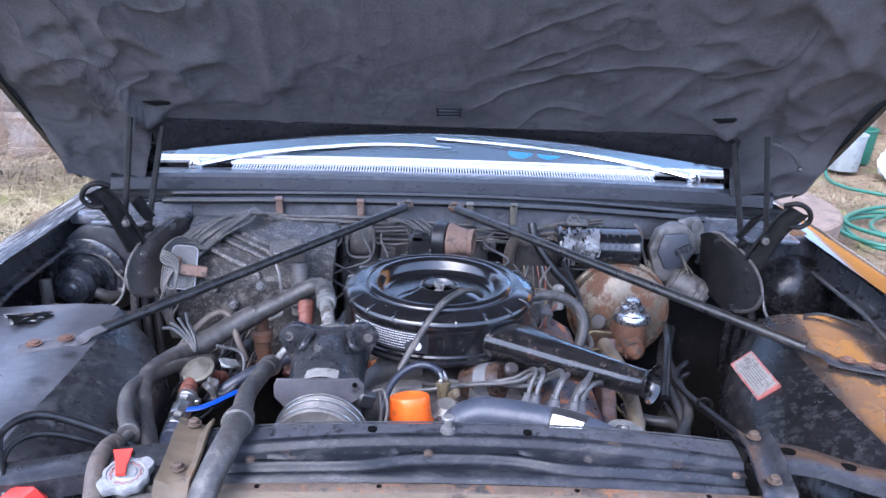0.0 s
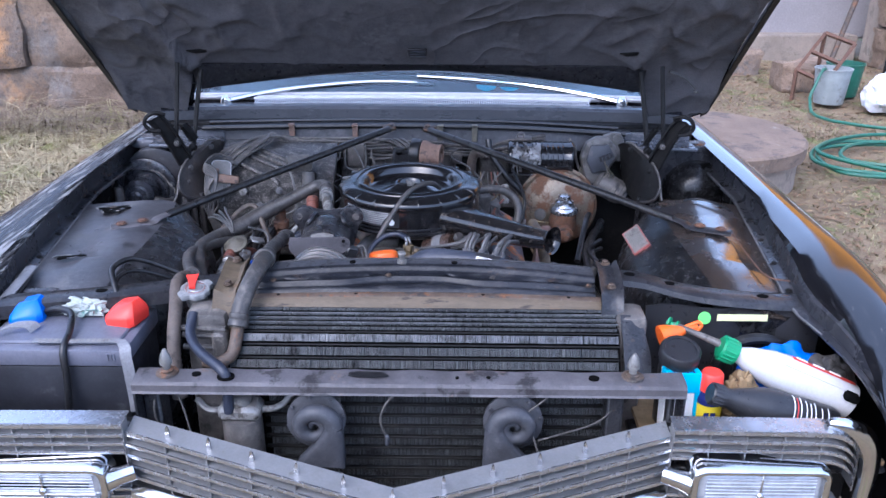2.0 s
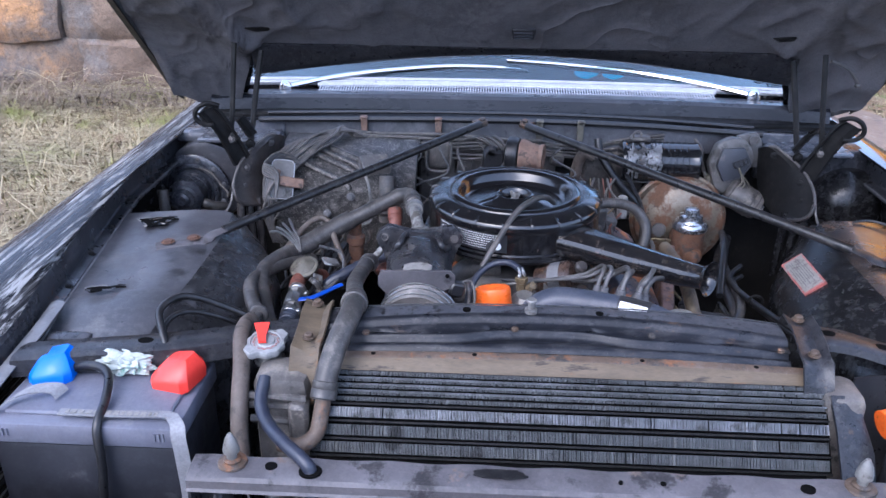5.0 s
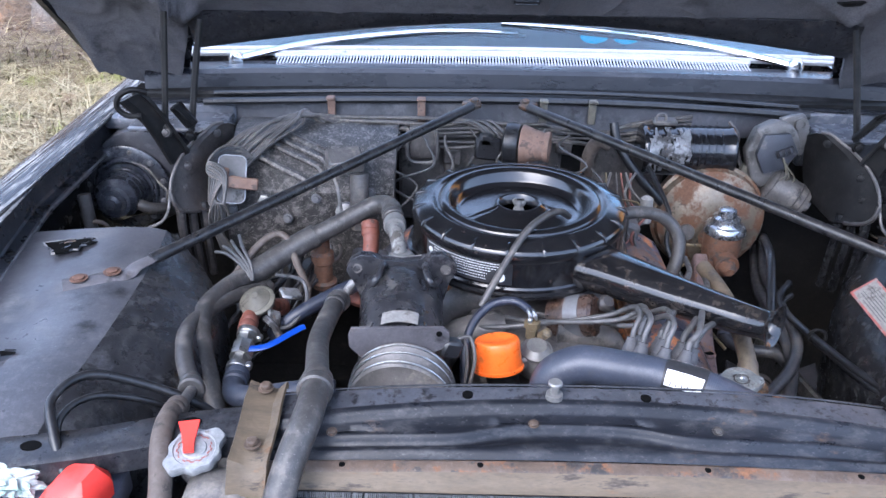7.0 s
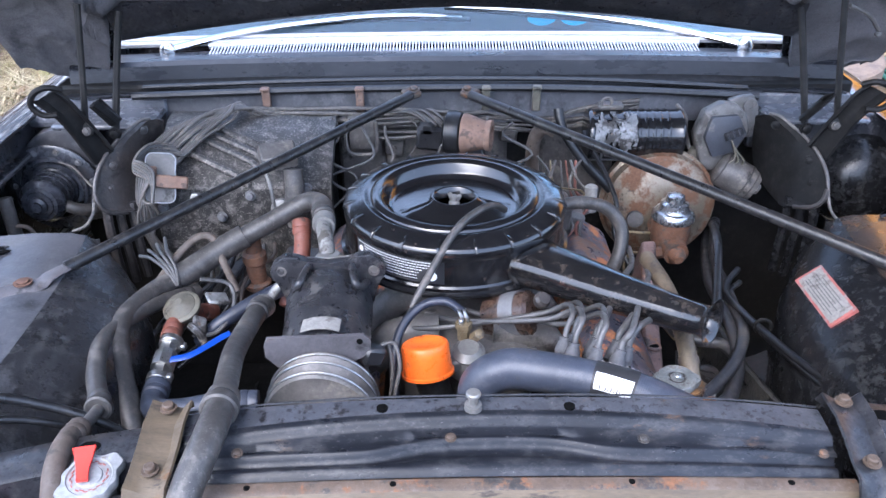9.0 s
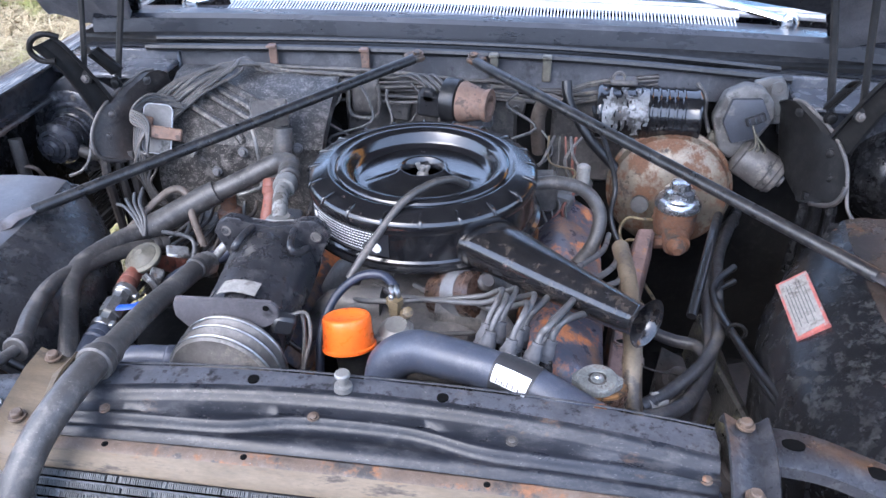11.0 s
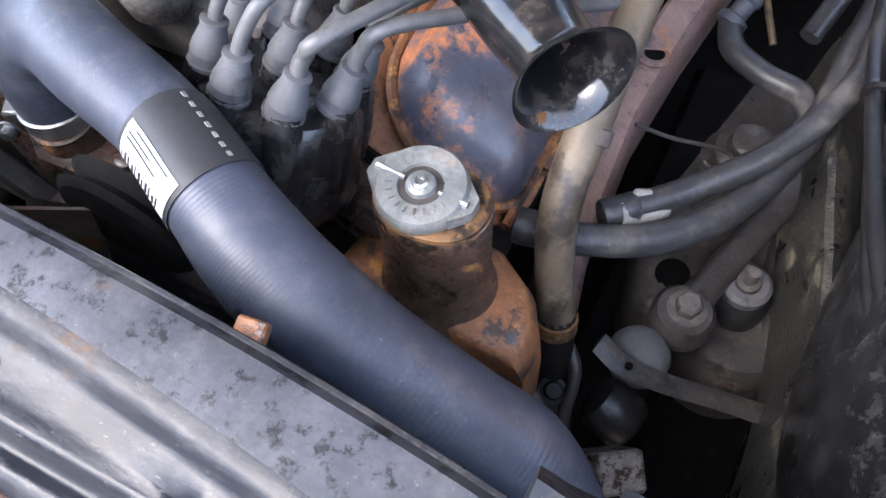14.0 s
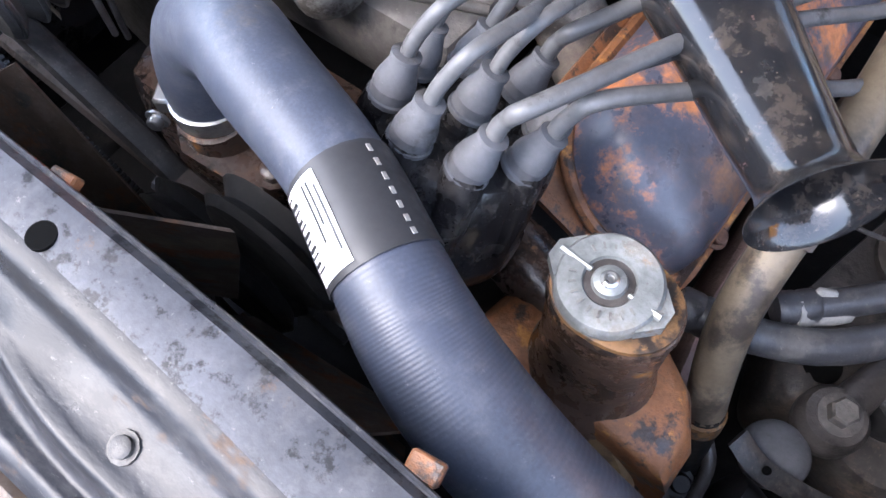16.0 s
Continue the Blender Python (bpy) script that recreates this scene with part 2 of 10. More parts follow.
    towerrust=mat("dusty_iron_with_flaked_rust", (0.042, 0.038, 0.036), 0.5, var=0.5, scale=7, patch=((0.26, 0.165, 0.115), 0.22, 8, 0.8), patch2=((0.014, 0.013, 0.013), 0.38, 9, 0.5), bump=0.5, deep=0.002, speck=((0.20, 0.14, 0.10), 0.25)),
    tiebar=mat("dusty_purple_grey_steel", (0.080, 0.075, 0.080), 0.5, var=0.35, scale=4, patch=((0.030, 0.028, 0.030), 0.35, 6, 0.6), patch2=((0.13, 0.10, 0.085), 0.2, 8, 0.8), bump=0.25, ior=1.35, speck=((0.16, 0.15, 0.145), 0.2)),
    hornplastic=mat("dusty_black_horn", (0.040, 0.041, 0.047), 0.55, var=0.3, scale=8, patch=((0.09, 0.09, 0.095), 0.3, 9, 0.8), bump=0.2, speck=((0.13, 0.13, 0.13), 0.15)),
    strap=mat("grey_webbing", (0.20, 0.20, 0.21), 0.7, var=0.15, scale=10, grain=0.25, bump=0.2),
    shelf=mat("dusty_grey_black_shelf", (0.046, 0.046, 0.052), 0.38, var=0.4, scale=3, patch=((0.10, 0.10, 0.105), 0.34, 4, 0.6), patch2=((0.016, 0.016, 0.018), 0.28, 5, 0.30), bump=0.25, speck=((0.17, 0.165, 0.16), 0.20)),
    cowl=mat("scuffed_black_cowl", (0.013, 0.014, 0.018), 0.30, var=0.3, scale=3, patch=((0.030, 0.031, 0.036), 0.3, 5, 0.45), stretch=(0.4, 1, 1), bump=0.06, rvar=0.1, speck=((0.09, 0.09, 0.095), 0.10)),
    stamping=mat("scuffed_blue_black_steel", (0.011, 0.012, 0.0155), 0.33, var=0.4, scale=5, patch=((0.024, 0.024, 0.028), 0.22, 7, 0.36), patch2=((0.085, 0.055, 0.035), 0.06, 9, 0.85), stretch=(0.5, 1, 1), bump=0.2, rvar=0.10, ior=1.33, speck=((0.13, 0.125, 0.12), 0.22)),
    boot=mat("grey_boot_rubber", (0.080, 0.080, 0.086), 0.62, var=0.3, scale=8, patch=((0.036, 0.033, 0.031), 0.36, 9, 0.7), bump=0.25, ior=1.32, speck=((0.16, 0.15, 0.145), 0.18)),
    plategrey=mat("grey_steel_plate", (0.15, 0.15, 0.155), 0.42, 0.2, var=0.3, scale=9, patch=((0.07, 0.06, 0.05), 0.28, 10, 0.6), bump=0.15, speck=((0.07, 0.06, 0.05), 0.2)),
    railrust=mat("pinkish_rusted_rail", (0.165, 0.105, 0.088), 0.7, var=0.4, scale=10, patch=((0.27, 0.13, 0.06), 0.3, 12, 0.8), patch2=((0.045, 0.038, 0.036), 0.34, 9, 0.6), bump=0.45, deep=0.003, speck=((0.10, 0.07, 0.06), 0.25)),
    brightalu=mat("bright_plated_steel", (0.36, 0.37, 0.39), 0.42, 0.3, var=0.15, scale=9, grain=0.15, bump=0.04, patch=((0.20, 0.20, 0.21), 0.2, 14, 0.5)),
    capsteel=mat("pressed_zinc_cap", (0.24, 0.25, 0.245), 0.38, 0.55, var=0.25, scale=14, grain=0.3, patch=((0.15, 0.14, 0.125), 0.36, 14, 0.6), patch2=((0.20, 0.11, 0.05), 0.08, 18, 0.8), bump=0.3),
    orange=mat("orange_plastic", (0.78, 0.13, 0.012), 0.34, var=0.12, scale=10, grain=0.1, patch=((0.05, 0.02, 0.013), 0.20, 12, 0.6), patch2=((0.50, 0.11, 0.03), 0.24, 9, 0.5), bump=0.1, speck=((0.10, 0.03, 0.015), 0.12)),
    red=mat("red_plastic", (0.72, 0.045, 0.03), 0.4, var=0.08, scale=8, grain=0.05, bump=0.08),
    blue=mat("blue_plastic", (0.01, 0.13, 0.62), 0.4, var=0.08, scale=8, grain=0.05, bump=0.08),
    cyan=mat("cyan_plastic", (0.02, 0.40, 0.62), 0.4, var=0.08, scale=8, grain=0.05),
    green=mat("green_plastic", (0.015, 0.22, 0.09), 0.4, var=0.1, scale=8, grain=0.05),
    lime=mat("lime_sticker", (0.16, 0.62, 0.13), 0.5, var=0.05, scale=8, grain=0.03, bump=0),
    yellow=mat("pale_yellow_sticker", (0.72, 0.72, 0.36), 0.5, var=0.05, scale=8, grain=0.03, bump=0),
    canyellow=mat("yellow_can", (0.75, 0.58, 0.02), 0.35, var=0.05, scale=8, grain=0.03, bump=0),
    navy=mat("navy_print", (0.012, 0.018, 0.12), 0.4, var=0.05, scale=8, grain=0.03, bump=0),
    white=mat("white_plastic", (0.52, 0.515, 0.52), 0.4, var=0.06, scale=8, grain=0.08, bump=0.06, patch=((0.40, 0.39, 0.38), 0.15, 8, 0.5)),
    faded=mat("faded_paper", (0.23, 0.22, 0.205), 0.6, var=0.2, scale=12, grain=0.25, bump=0.1, patch=((0.14, 0.128, 0.115), 0.36, 12, 0.7)),
    fadedred=mat("faded_red_print", (0.30, 0.085, 0.07), 0.6, var=0.3, scale=20, grain=0.2, bump=0.1, patch=((0.24, 0.20, 0.185), 0.42, 30, 0.7)),
    paper=mat("white_paper", (0.78, 0.78, 0.77), 0.6, var=0.06, scale=20, grain=0.08, bump=0.05, patch=((0.5, 0.48, 0.44), 0.12, 22, 0.7)),
    ink=mat("black_ink", (0.02, 0.02, 0.022), 0.5, var=0.1, scale=20, grain=0.05, bump=0),
    redink=mat("red_ink", (0.55, 0.05, 0.04), 0.5, var=0.1, scale=20, grain=0.05, bump=0),
    blackplastic=mat("black_plastic", (0.018, 0.018, 0.02), 0.35, var=0.2, scale=9, patch=((0.05, 0.05, 0.05), 0.15, 18, 0.6), bump=0.08),
    battery=mat("battery_case_black", (0.017, 0.018, 0.023), 0.45, var=0.25, scale=5, patch=((0.055, 0.055, 0.06), 0.2, 6, 0.6), bump=0.12, speck=((0.09, 0.09, 0.095), 0.1)),
    batterytop=mat("battery_lid_grey", (0.115, 0.118, 0.148), 0.45, var=0.18, scale=5, patch=((0.17, 0.17, 0.19), 0.25, 6, 0.6), bump=0.1, speck=((0.22, 0.22, 0.23), 0.1)),
    cloth=mat("pale_cloth", (0.34, 0.37, 0.34), 0.9, var=0.25, scale=14, patch=((0.10, 0.22, 0.18), 0.30, 9, 0.9), bump=0.3),
    leather=mat("soiled_leather", (0.22, 0.15, 0.075), 0.8, var=0.35, scale=18, patch=((0.06, 0.04, 0.02), 0.3, 22, 0.9), bump=0.4),
    card=mat("brown_cardboard", (0.24, 0.17, 0.09), 0.85, var=0.25, scale=9, bump=0.2),
    chrome=mat("chrome", (0.60, 0.61, 0.62), 0.13, 1.0, var=0.06, scale=9, grain=0.08, bump=0.03, patch=((0.24, 0.22, 0.2), 0.05, 22, 0.6), rvar=0.05),
    anodised=mat("anodised_aluminium", (0.47, 0.475, 0.49), 0.24, 0.9, var=0.14, scale=5, grain=0.10, patch=((0.30, 0.29, 0.28), 0.07, 9, 0.6), bump=0.04),
    zinc=mat("bright_zinc_plate", (0.34, 0.345, 0.345), 0.38, 0.4, var=0.2, scale=12, grain=0.2, patch=((0.20, 0.16, 0.12), 0.14, 14, 0.7), bump=0.15),
    steel=mat("galvanised_steel", (0.36, 0.36, 0.355), 0.36, 0.9, var=0.25, scale=14, grain=0.2, patch=((0.20, 0.16, 0.12), 0.16, 16, 0.7), bump=0.15),
    alu=mat("dull_aluminium", (0.20, 0.195, 0.185), 0.45, 0.4, var=0.3, scale=10, patch=((0.07, 0.062, 0.053), 0.38, 9, 0.8), bump=0.25, speck=((0.08, 0.07, 0.06), 0.22)),
    brass=mat("dirty_brass", (0.17, 0.13, 0.075), 0.5, 0.4, var=0.3, scale=18, patch=((0.07, 0.058, 0.045), 0.35, 16, 0.8), bump=0.2),
    foil=mat("torn_silver_foil", (0.24, 0.24, 0.24), 0.42, 0.4, var=0.4, scale=14, grain=0.3, patch=((0.035, 0.032, 0.030), 0.50, 12, 0.4), patch2=((0.16, 0.115, 0.08), 0.25, 20, 0.7), bump=0.6, deep=0.003, speck=((0.08, 0.07, 0.06), 0.3)),
    blower=mat("satin_black_blower", (0.030, 0.032, 0.040), 0.28, var=0.4, scale=8, patch=((0.10, 0.098, 0.098), 0.26, 9, 0.55), bump=0.15, ior=1.6, speck=((0.15, 0.145, 0.14), 0.16)),
    booster=mat("tarnished_booster", (0.21, 0.175, 0.13), 0.34, 0.4, var=0.35, scale=5, patch=((0.05, 0.042, 0.036), 0.3, 9, 0.7), patch2=((0.135, 0.066, 0.034), 0.60, 6, 0.8), bump=0.2, speck=((0.13, 0.06, 0.03), 0.3)),
    mastercyl=mat("rusted_cast_iron", (0.13, 0.062, 0.034), 0.8, var=0.35, scale=16, patch=((0.075, 0.055, 0.045), 0.4, 14, 0.85), bump=0.5, speck=(DUST, 0.2)),
    valvecover=mat("burnt_blue_enamel", (0.075, 0.08, 0.105), 0.32, 0.0, var=0.5, scale=5, patch=((0.20, 0.12, 0.08), 0.42, 4, 0.5), patch2=((0.55, 0.21, 0.085), 0.46, 5, 0.7), bump=0.2, speck=((0.26, 0.14, 0.085), 0.15)),
    neck=mat("rusty_brown_casting", (0.050, 0.031, 0.023), 0.30, var=0.6, scale=12, patch=((0.016, 0.013, 0.012), 0.42, 10, 0.2), patch2=((0.42, 0.19, 0.055), 0.16, 14, 0.8), bump=0.35, speck=((0.22, 0.12, 0.06), 0.2)),
    redhose=mat("red_brown_hose", (0.15, 0.05, 0.032), 0.6, var=0.3, scale=14, patch=((0.07, 0.042, 0.035), 0.3, 14, 0.7), bump=0.2, speck=(DUST, 0.2)),
    fins=mat("dusty_black_fins", (0.046, 0.050, 0.052), 0.5, 0.0, var=0.5, scale=9, patch=((0.085, 0.088, 0.09), 0.24, 12, 0.6), patch2=((0.014, 0.014, 0.015), 0.3, 6, 0.7), bump=0.1, ior=1.4, speck=((0.22, 0.22, 0.21), 0.12)),
    finedge=mat("bent_silver_fins", (0.12, 0.125, 0.135), 0.45, 0.4, var=0.45, scale=9, patch=((0.045, 0.048, 0.048), 0.45, 14, 0.6), bump=0.2),
    cream=mat("cream_enamel", (0.115, 0.105, 0.08), 0.6, var=0.4, scale=12, patch=((0.05, 0.043, 0.036), 0.42, 14, 0.8), bump=0.25, speck=((0.06, 0.05, 0.04), 0.35)),
    cone=mat("faded_brown_rubber", (0.17, 0.105, 0.075), 0.7, var=0.3, scale=14, patch=((0.08, 0.055, 0.045), 0.35, 14, 0.8), bump=0.2, speck=(DUST, 0.25)),
    bluelever=mat("blue_lever", (0.006, 0.045, 0.30), 0.4, var=0.1, scale=9, grain=0.05),
    casting=mat("dirty_grey_casting", (0.115, 0.110, 0.105), 0.5, 0.2, var=0.35, scale=7, patch=((0.040, 0.036, 0.033), 0.36, 8, 0.6), patch2=((0.20, 0.185, 0.165), 0.22, 10, 0.7), bump=0.3, speck=((0.06, 0.052, 0.046), 0.25)),
    greyplastic=mat("grey_blue_plastic", (0.040, 0.043, 0.052), 0.45, var=0.2, scale=12, patch=((0.11, 0.105, 0.10), 0.25, 10, 0.7), bump=0.15),
    concrete=mat("weathered_concrete", (0.25, 0.205, 0.165), 0.9, var=0.2, scale=3, patch=((0.19, 0.16, 0.13), 0.35, 5, 0.9), bump=0.4, deep=0.01, fine=60, size=1.0),
    welllid=mat("stained_concrete_lid", (0.175, 0.128, 0.095), 0.9, var=0.25, scale=2.5, patch=((0.13, 0.10, 0.08), 0.4, 3, 0.9), patch2=((0.27, 0.23, 0.19), 0.2, 4, 0.9), bump=0.4, deep=0.01, fine=60, size=1.0),
    stone=mat("rough_granite", (0.235, 0.165, 0.115), 0.9, var=0.5, scale=0.9, patch=((0.16, 0.14, 0.125), 0.50, 0.8, 0.9), patch2=((0.43, 0.235, 0.105), 0.32, 0.7, 0.9), bump=1.0, deep=0.05, fine=16, speck=((0.07, 0.055, 0.042), 0.6), size=1.0),
    plaster=mat("white_plaster", (0.245, 0.225, 0.225), 0.9, var=0.10, scale=2, patch=((0.26, 0.24, 0.225), 0.18, 2.5, 0.9), bump=0.2, fine=50, size=1.0),
    ochre=mat("sunlit_ochre_plaster", (0.75, 0.33, 0.06), 0.9, var=0.12, scale=1.5, patch=((0.5, 0.22, 0.05), 0.2, 2.5, 0.9), bump=0.2, fine=40, size=1.0),
    greywall=mat("grey_render", (0.30, 0.29, 0.28), 0.9, var=0.12, scale=1.5, bump=0.2, fine=40, size=1.0),
    soil=mat("mossy_soil", (0.165, 0.118, 0.070), 0.95, var=0.4, scale=1.6, patch=((0.23, 0.18, 0.10), 0.4, 2.6, 0.95), patch2=((0.13, 0.14, 0.04), 0.35, 3.4, 0.95), bump=0.8, deep=0.02, fine=45, speck=((0.26, 0.21, 0.13), 0.3), size=1.0),
    straw=mat("dry_straw", (0.42, 0.335, 0.175), 0.8, var=0.5, scale=1.3, grain=0.3, bump=0, patch=((0.20, 0.115, 0.07), 0.34, 0.9, 0.9), patch2=((0.23, 0.235, 0.06), 0.38, 1.2, 0.8), island=True, size=1.0),
    moss=mat("short_mossy_grass", (0.215, 0.178, 0.062), 0.85, var=0.4, scale=2.0, grain=0.2, bump=0, patch=((0.34, 0.26, 0.11), 0.3, 3.0, 0.9), patch2=((0.13, 0.085, 0.05), 0.2, 2.2, 0.9), island=True, size=1.0),
    leaf=mat("brown_fallen_leaf", (0.19, 0.12, 0.065), 0.85, var=0.5, scale=4, grain=0.3, bump=0, patch=((0.30, 0.22, 0.13), 0.3, 6, 0.9), patch2=((0.08, 0.05, 0.035), 0.3, 5, 0.9), size=1.0),
    weed=mat("dead_brown_weed", (0.17, 0.10, 0.075), 0.9, var=0.4, scale=2, grain=0.3, bump=0, island=True, size=1.0),
    peeling=mat("peeling_undercoat", (0.030, 0.029, 0.027), 0.40, var=0.5, scale=7, patch=((0.19, 0.175, 0.12), 0.30, 9, 0.8), patch2=((0.008, 0.008, 0.009), 0.34, 11, 0.25), bump=0.9, deep=0.004, speck=((0.24, 0.22, 0.18), 0.2)),
    ledge=mat("ochre_worn_iron", (0.15, 0.078, 0.03), 0.45, var=0.6, scale=18, patch=((0.024, 0.018, 0.015), 0.52, 22, 0.3), patch2=((0.36, 0.20, 0.07), 0.26, 28, 0.8), bump=0.5, speck=((0.10, 0.05, 0.025), 0.25)),
    gardenhose=mat("green_garden_hose", (0.022, 0.115, 0.075), 0.45, var=0.2, scale=6, bump=0.05),
    bucket=mat("milky_plastic", (0.26, 0.285, 0.285), 0.45, var=0.2, scale=3, patch=((0.17, 0.165, 0.15), 0.3, 4, 0.6), bump=0.1),
    bag=mat("pale_plastic_bag", (0.66, 0.66, 0.70), 0.35, var=0.12, scale=9, patch=((0.08, 0.42, 0.44), 0.2, 6, 0.4), bump=0.3),
)
glass = bpy.data.materials.new("tinted_glass")
glass.use_nodes = True
gb = glass.node_tree.nodes["Principled BSDF"]
gb.inputs["Base Color"].default_value = (0.55, 0.76, 0.86, 1)
gb.inputs["Transmission Weight"].default_value, gb.inputs["Roughness"].default_value, gb.inputs["IOR"].default_value = 1.0, 0.02, 1.5
M["glass"] = glass


def add_creases(m, layers):
    """Sharp wandering folds as relief under the grain: (scale, sharpness, strength, depth) for each layer."""
    nt = m.node_tree
    n, lk = nt.nodes, nt.links
    last = [x for x in n if x.bl_idname == "ShaderNodeBump"][0]
    tc = n.new("ShaderNodeTexCoord")
    for sc, power, strength, depth in layers:
        t = n.new("ShaderNodeTexNoise")
        t.inputs["Scale"].default_value, t.inputs["Detail"].default_value, t.inputs["Distortion"].default_value = sc, 2.0, 0.6
        lk.new(tc.outputs["Object"], t.inputs["Vector"])
        chain = t.outputs["Fac"]
        for op, b in (("MULTIPLY_ADD", 2.0), ("ABSOLUTE", 0.0), ("SUBTRACT", 0.0), ("POWER", power)):
            q = n.new("ShaderNodeMath")
            q.operation = op
            if op == "SUBTRACT":
                q.inputs[0].default_value = 1.0
                lk.new(chain, q.inputs[1])
            else:
                lk.new(chain, q.inputs[0])
                q.inputs[1].default_value = b
                if op == "MULTIPLY_ADD":
                    q.inputs[2].default_value = -1.0
            chain = q.outputs[0]
        bp = n.new("ShaderNodeBump")
        bp.inputs["Strength"].default_value, bp.inputs["Distance"].default_value = strength, depth
        lk.new(chain, bp.inputs["Height"])
        lk.new(bp.outputs["Normal"], last.inputs["Normal"])
        last = bp


add_creases(M["felt"], ((2.4, 26.0, 0.55, 0.010), (6.0, 22.0, 0.20, 0.004), (30.0, 3.0, 0.35, 0.0015)))
M["blade"] = mat("dusty_grey_aluminium", (0.235, 0.235, 0.235), 0.42, 0.4, var=0.16, scale=5, grain=0.12, patch=((0.14, 0.13, 0.115), 0.22, 7, 0.6), bump=0.05, speck=((0.20, 0.18, 0.15), 0.14))
# near-black that paints the shade inside holes, tears and fin gaps
M["painted_shade"] = mat("painted_deep_shade", (0.004, 0.004, 0.004), 0.95, var=0.2, scale=9, bump=0, ior=1.1)

# ---- mesh tools ----
ORIGIN = {}


def thing(name, at, label, category, group="", kind=""):
    ob = new(name)
    ob.empty_display_size = 0.05
    ob.location = at
    ORIGIN[ob] = Vector(at)
    return tagged(ob, label, category, group, kind)


def unit(name, at, parent, label=""):
    """A part that has pieces of its own: an Empty under its thing."""
    ob = new(name)
    ob.empty_display_size = 0.03
    ob.parent = parent
    ob.location = Vector(at) - ORIGIN[parent]
    ORIGIN[ob] = Vector(at)
    if label:
        ob["label"] = label
    return ob


def mesh_of(name, bm, material, origin=Vector((0, 0, 0)), angle=38):
    bmesh.ops.translate(bm, verts=bm.verts, vec=-origin)
    bmesh.ops.recalc_face_normals(bm, faces=bm.faces)
    me = bpy.data.meshes.new(name)
    bm.to_mesh(me)
    bm.free()
    for p in me.polygons:
        p.use_smooth = True
    me.set_sharp_from_angle(angle=radians(angle))
    me.materials.append(material if not isinstance(material, str) else M[material])
    return me


def part(name, bm, material, parent, label="", angle=38):
    """One mesh, modelled in world coordinates, as a part of a thing or of a part."""
    o = ORIGIN[parent]
    ob = new(name, mesh_of(name, bm, material, o, angle))
    ob.parent = parent
    ORIGIN[ob] = o
    if label:
        ob["label"] = label
    return ob


def single(name, bm, material, label, category, group="", kind="", at=None, angle=38):
    """A thing that is one mesh, with its origin at its base."""
    co = [v.co for v in bm.verts]
    if at is None:
        at = (sum(c.x for c in co) / len(co), sum(c.y for c in co) / len(co), min(c.z for c in co))
    at = Vector(at)
    ob = new(name, mesh_of(name, bm, material, at, angle))
    ob.location = at
    ORIGIN[ob] = at
    return tagged(ob, label, category, group, kind)


def V(*a):
    return Vector(a)


def frame_of(axis, up=None):
    z = Vector(axis).normalized()
    u = Vector(up) if up else (Vector((0, 0, 1)) if abs(z.z) < 0.9 else Vector((0, 1, 0)))
    x = u.cross(z).normalized()
    return Matrix((x, z.cross(x), z)).transposed()


def ring_faces(bm, a, b):
    k = len(a)
    for i in range(k):
        bm.faces.new((a[i], a[(i + 1) % k], b[(i + 1) % k], b[i]))


def lathe(bm, at, axis, profile, seg=24, sx=1.0, up=None, caps=True):
    """Turned form: profile of (radius, height along the axis)."""
    f = frame_of(axis, up)
    at = Vector(at)
    rings = []
    for r, h in profile:
        rings.append([bm.verts.new(at + f @ Vector((sx * r * math.cos(2 * math.pi * i / seg), r * math.sin(2 * math.pi * i / seg), h))) for i in range(seg)])
    for a, b in zip(rings, rings[1:]):
        ring_faces(bm, a, b)
    if caps:
        for r, rev in ((rings[0], True), (rings[-1], False)):
            bm.faces.new(list(reversed(r)) if rev else r)
    return bm


def cyl(bm, a, b, r, r2=None, seg=16, bev=0.0):
    a, b = Vector(a), Vector(b)
    h = (b - a).length
    r2 = r if r2 is None else r2
    pr = [(r, 0), (r2, h)] if not bev else [(r - bev, 0), (r, bev), (r2, h - bev), (r2 - bev, h)]
    return lathe(bm, a, b - a, pr, seg)


def smooth_path(pts, sub):
    p = [Vector(q) for q in pts]
    if len(p) == 2 or sub <= 1:
        return p, [i / (len(p) - 1) for i in range(len(p))]
    out, par = [], []
    for i in range(len(p) - 1):
        p0, p1, p2, p3 = p[max(i - 1, 0)], p[i], p[i + 1], p[min(i + 2, len(p) - 1)]
        for k in range(sub):
            t = k / sub
            out.append(0.5 * ((2 * p1) + (p2 - p0) * t + (2 * p0 - 5 * p1 + 4 * p2 - p3) * t * t + (3 * p1 - p0 - 3 * p2 + p3) * t ** 3))
            par.append(i + t)
    out.append(p[-1])
    par.append(len(p) - 1)
    return out, [q / (len(p) - 1) for q in par]


def tube(bm, pts, r, seg=10, sub=5, caps=True, ribs=0.0, flat=1.0, rib_from=0.0):
    """A hose, wire or bar swept along a smooth line; r is one radius or one for each point."""
    path, par = smooth_path(pts, sub)
    rad = r if isinstance(r, (list, tuple)) else [r] * len(pts)
    prev = None
    rings = []
    for i, q in enumerate(path):
        d = (path[min(i + 1, len(path) - 1)] - path[max(i - 1, 0)]).normalized()
        if prev is None:
            x = frame_of(d).col[0].normalized()
        else:
            x = (prev - d * prev.dot(d)).normalized()
        prev = x
        y = d.cross(x)
        s = par[i] * (len(pts) - 1)
        k = min(int(s), len(pts) - 2)
        rr = rad[k] + (rad[k + 1] - rad[k]) * (s - k)
        if ribs and s >= rib_from:
            rr += ribs * (0, 1, 0, -1)[i % 4]
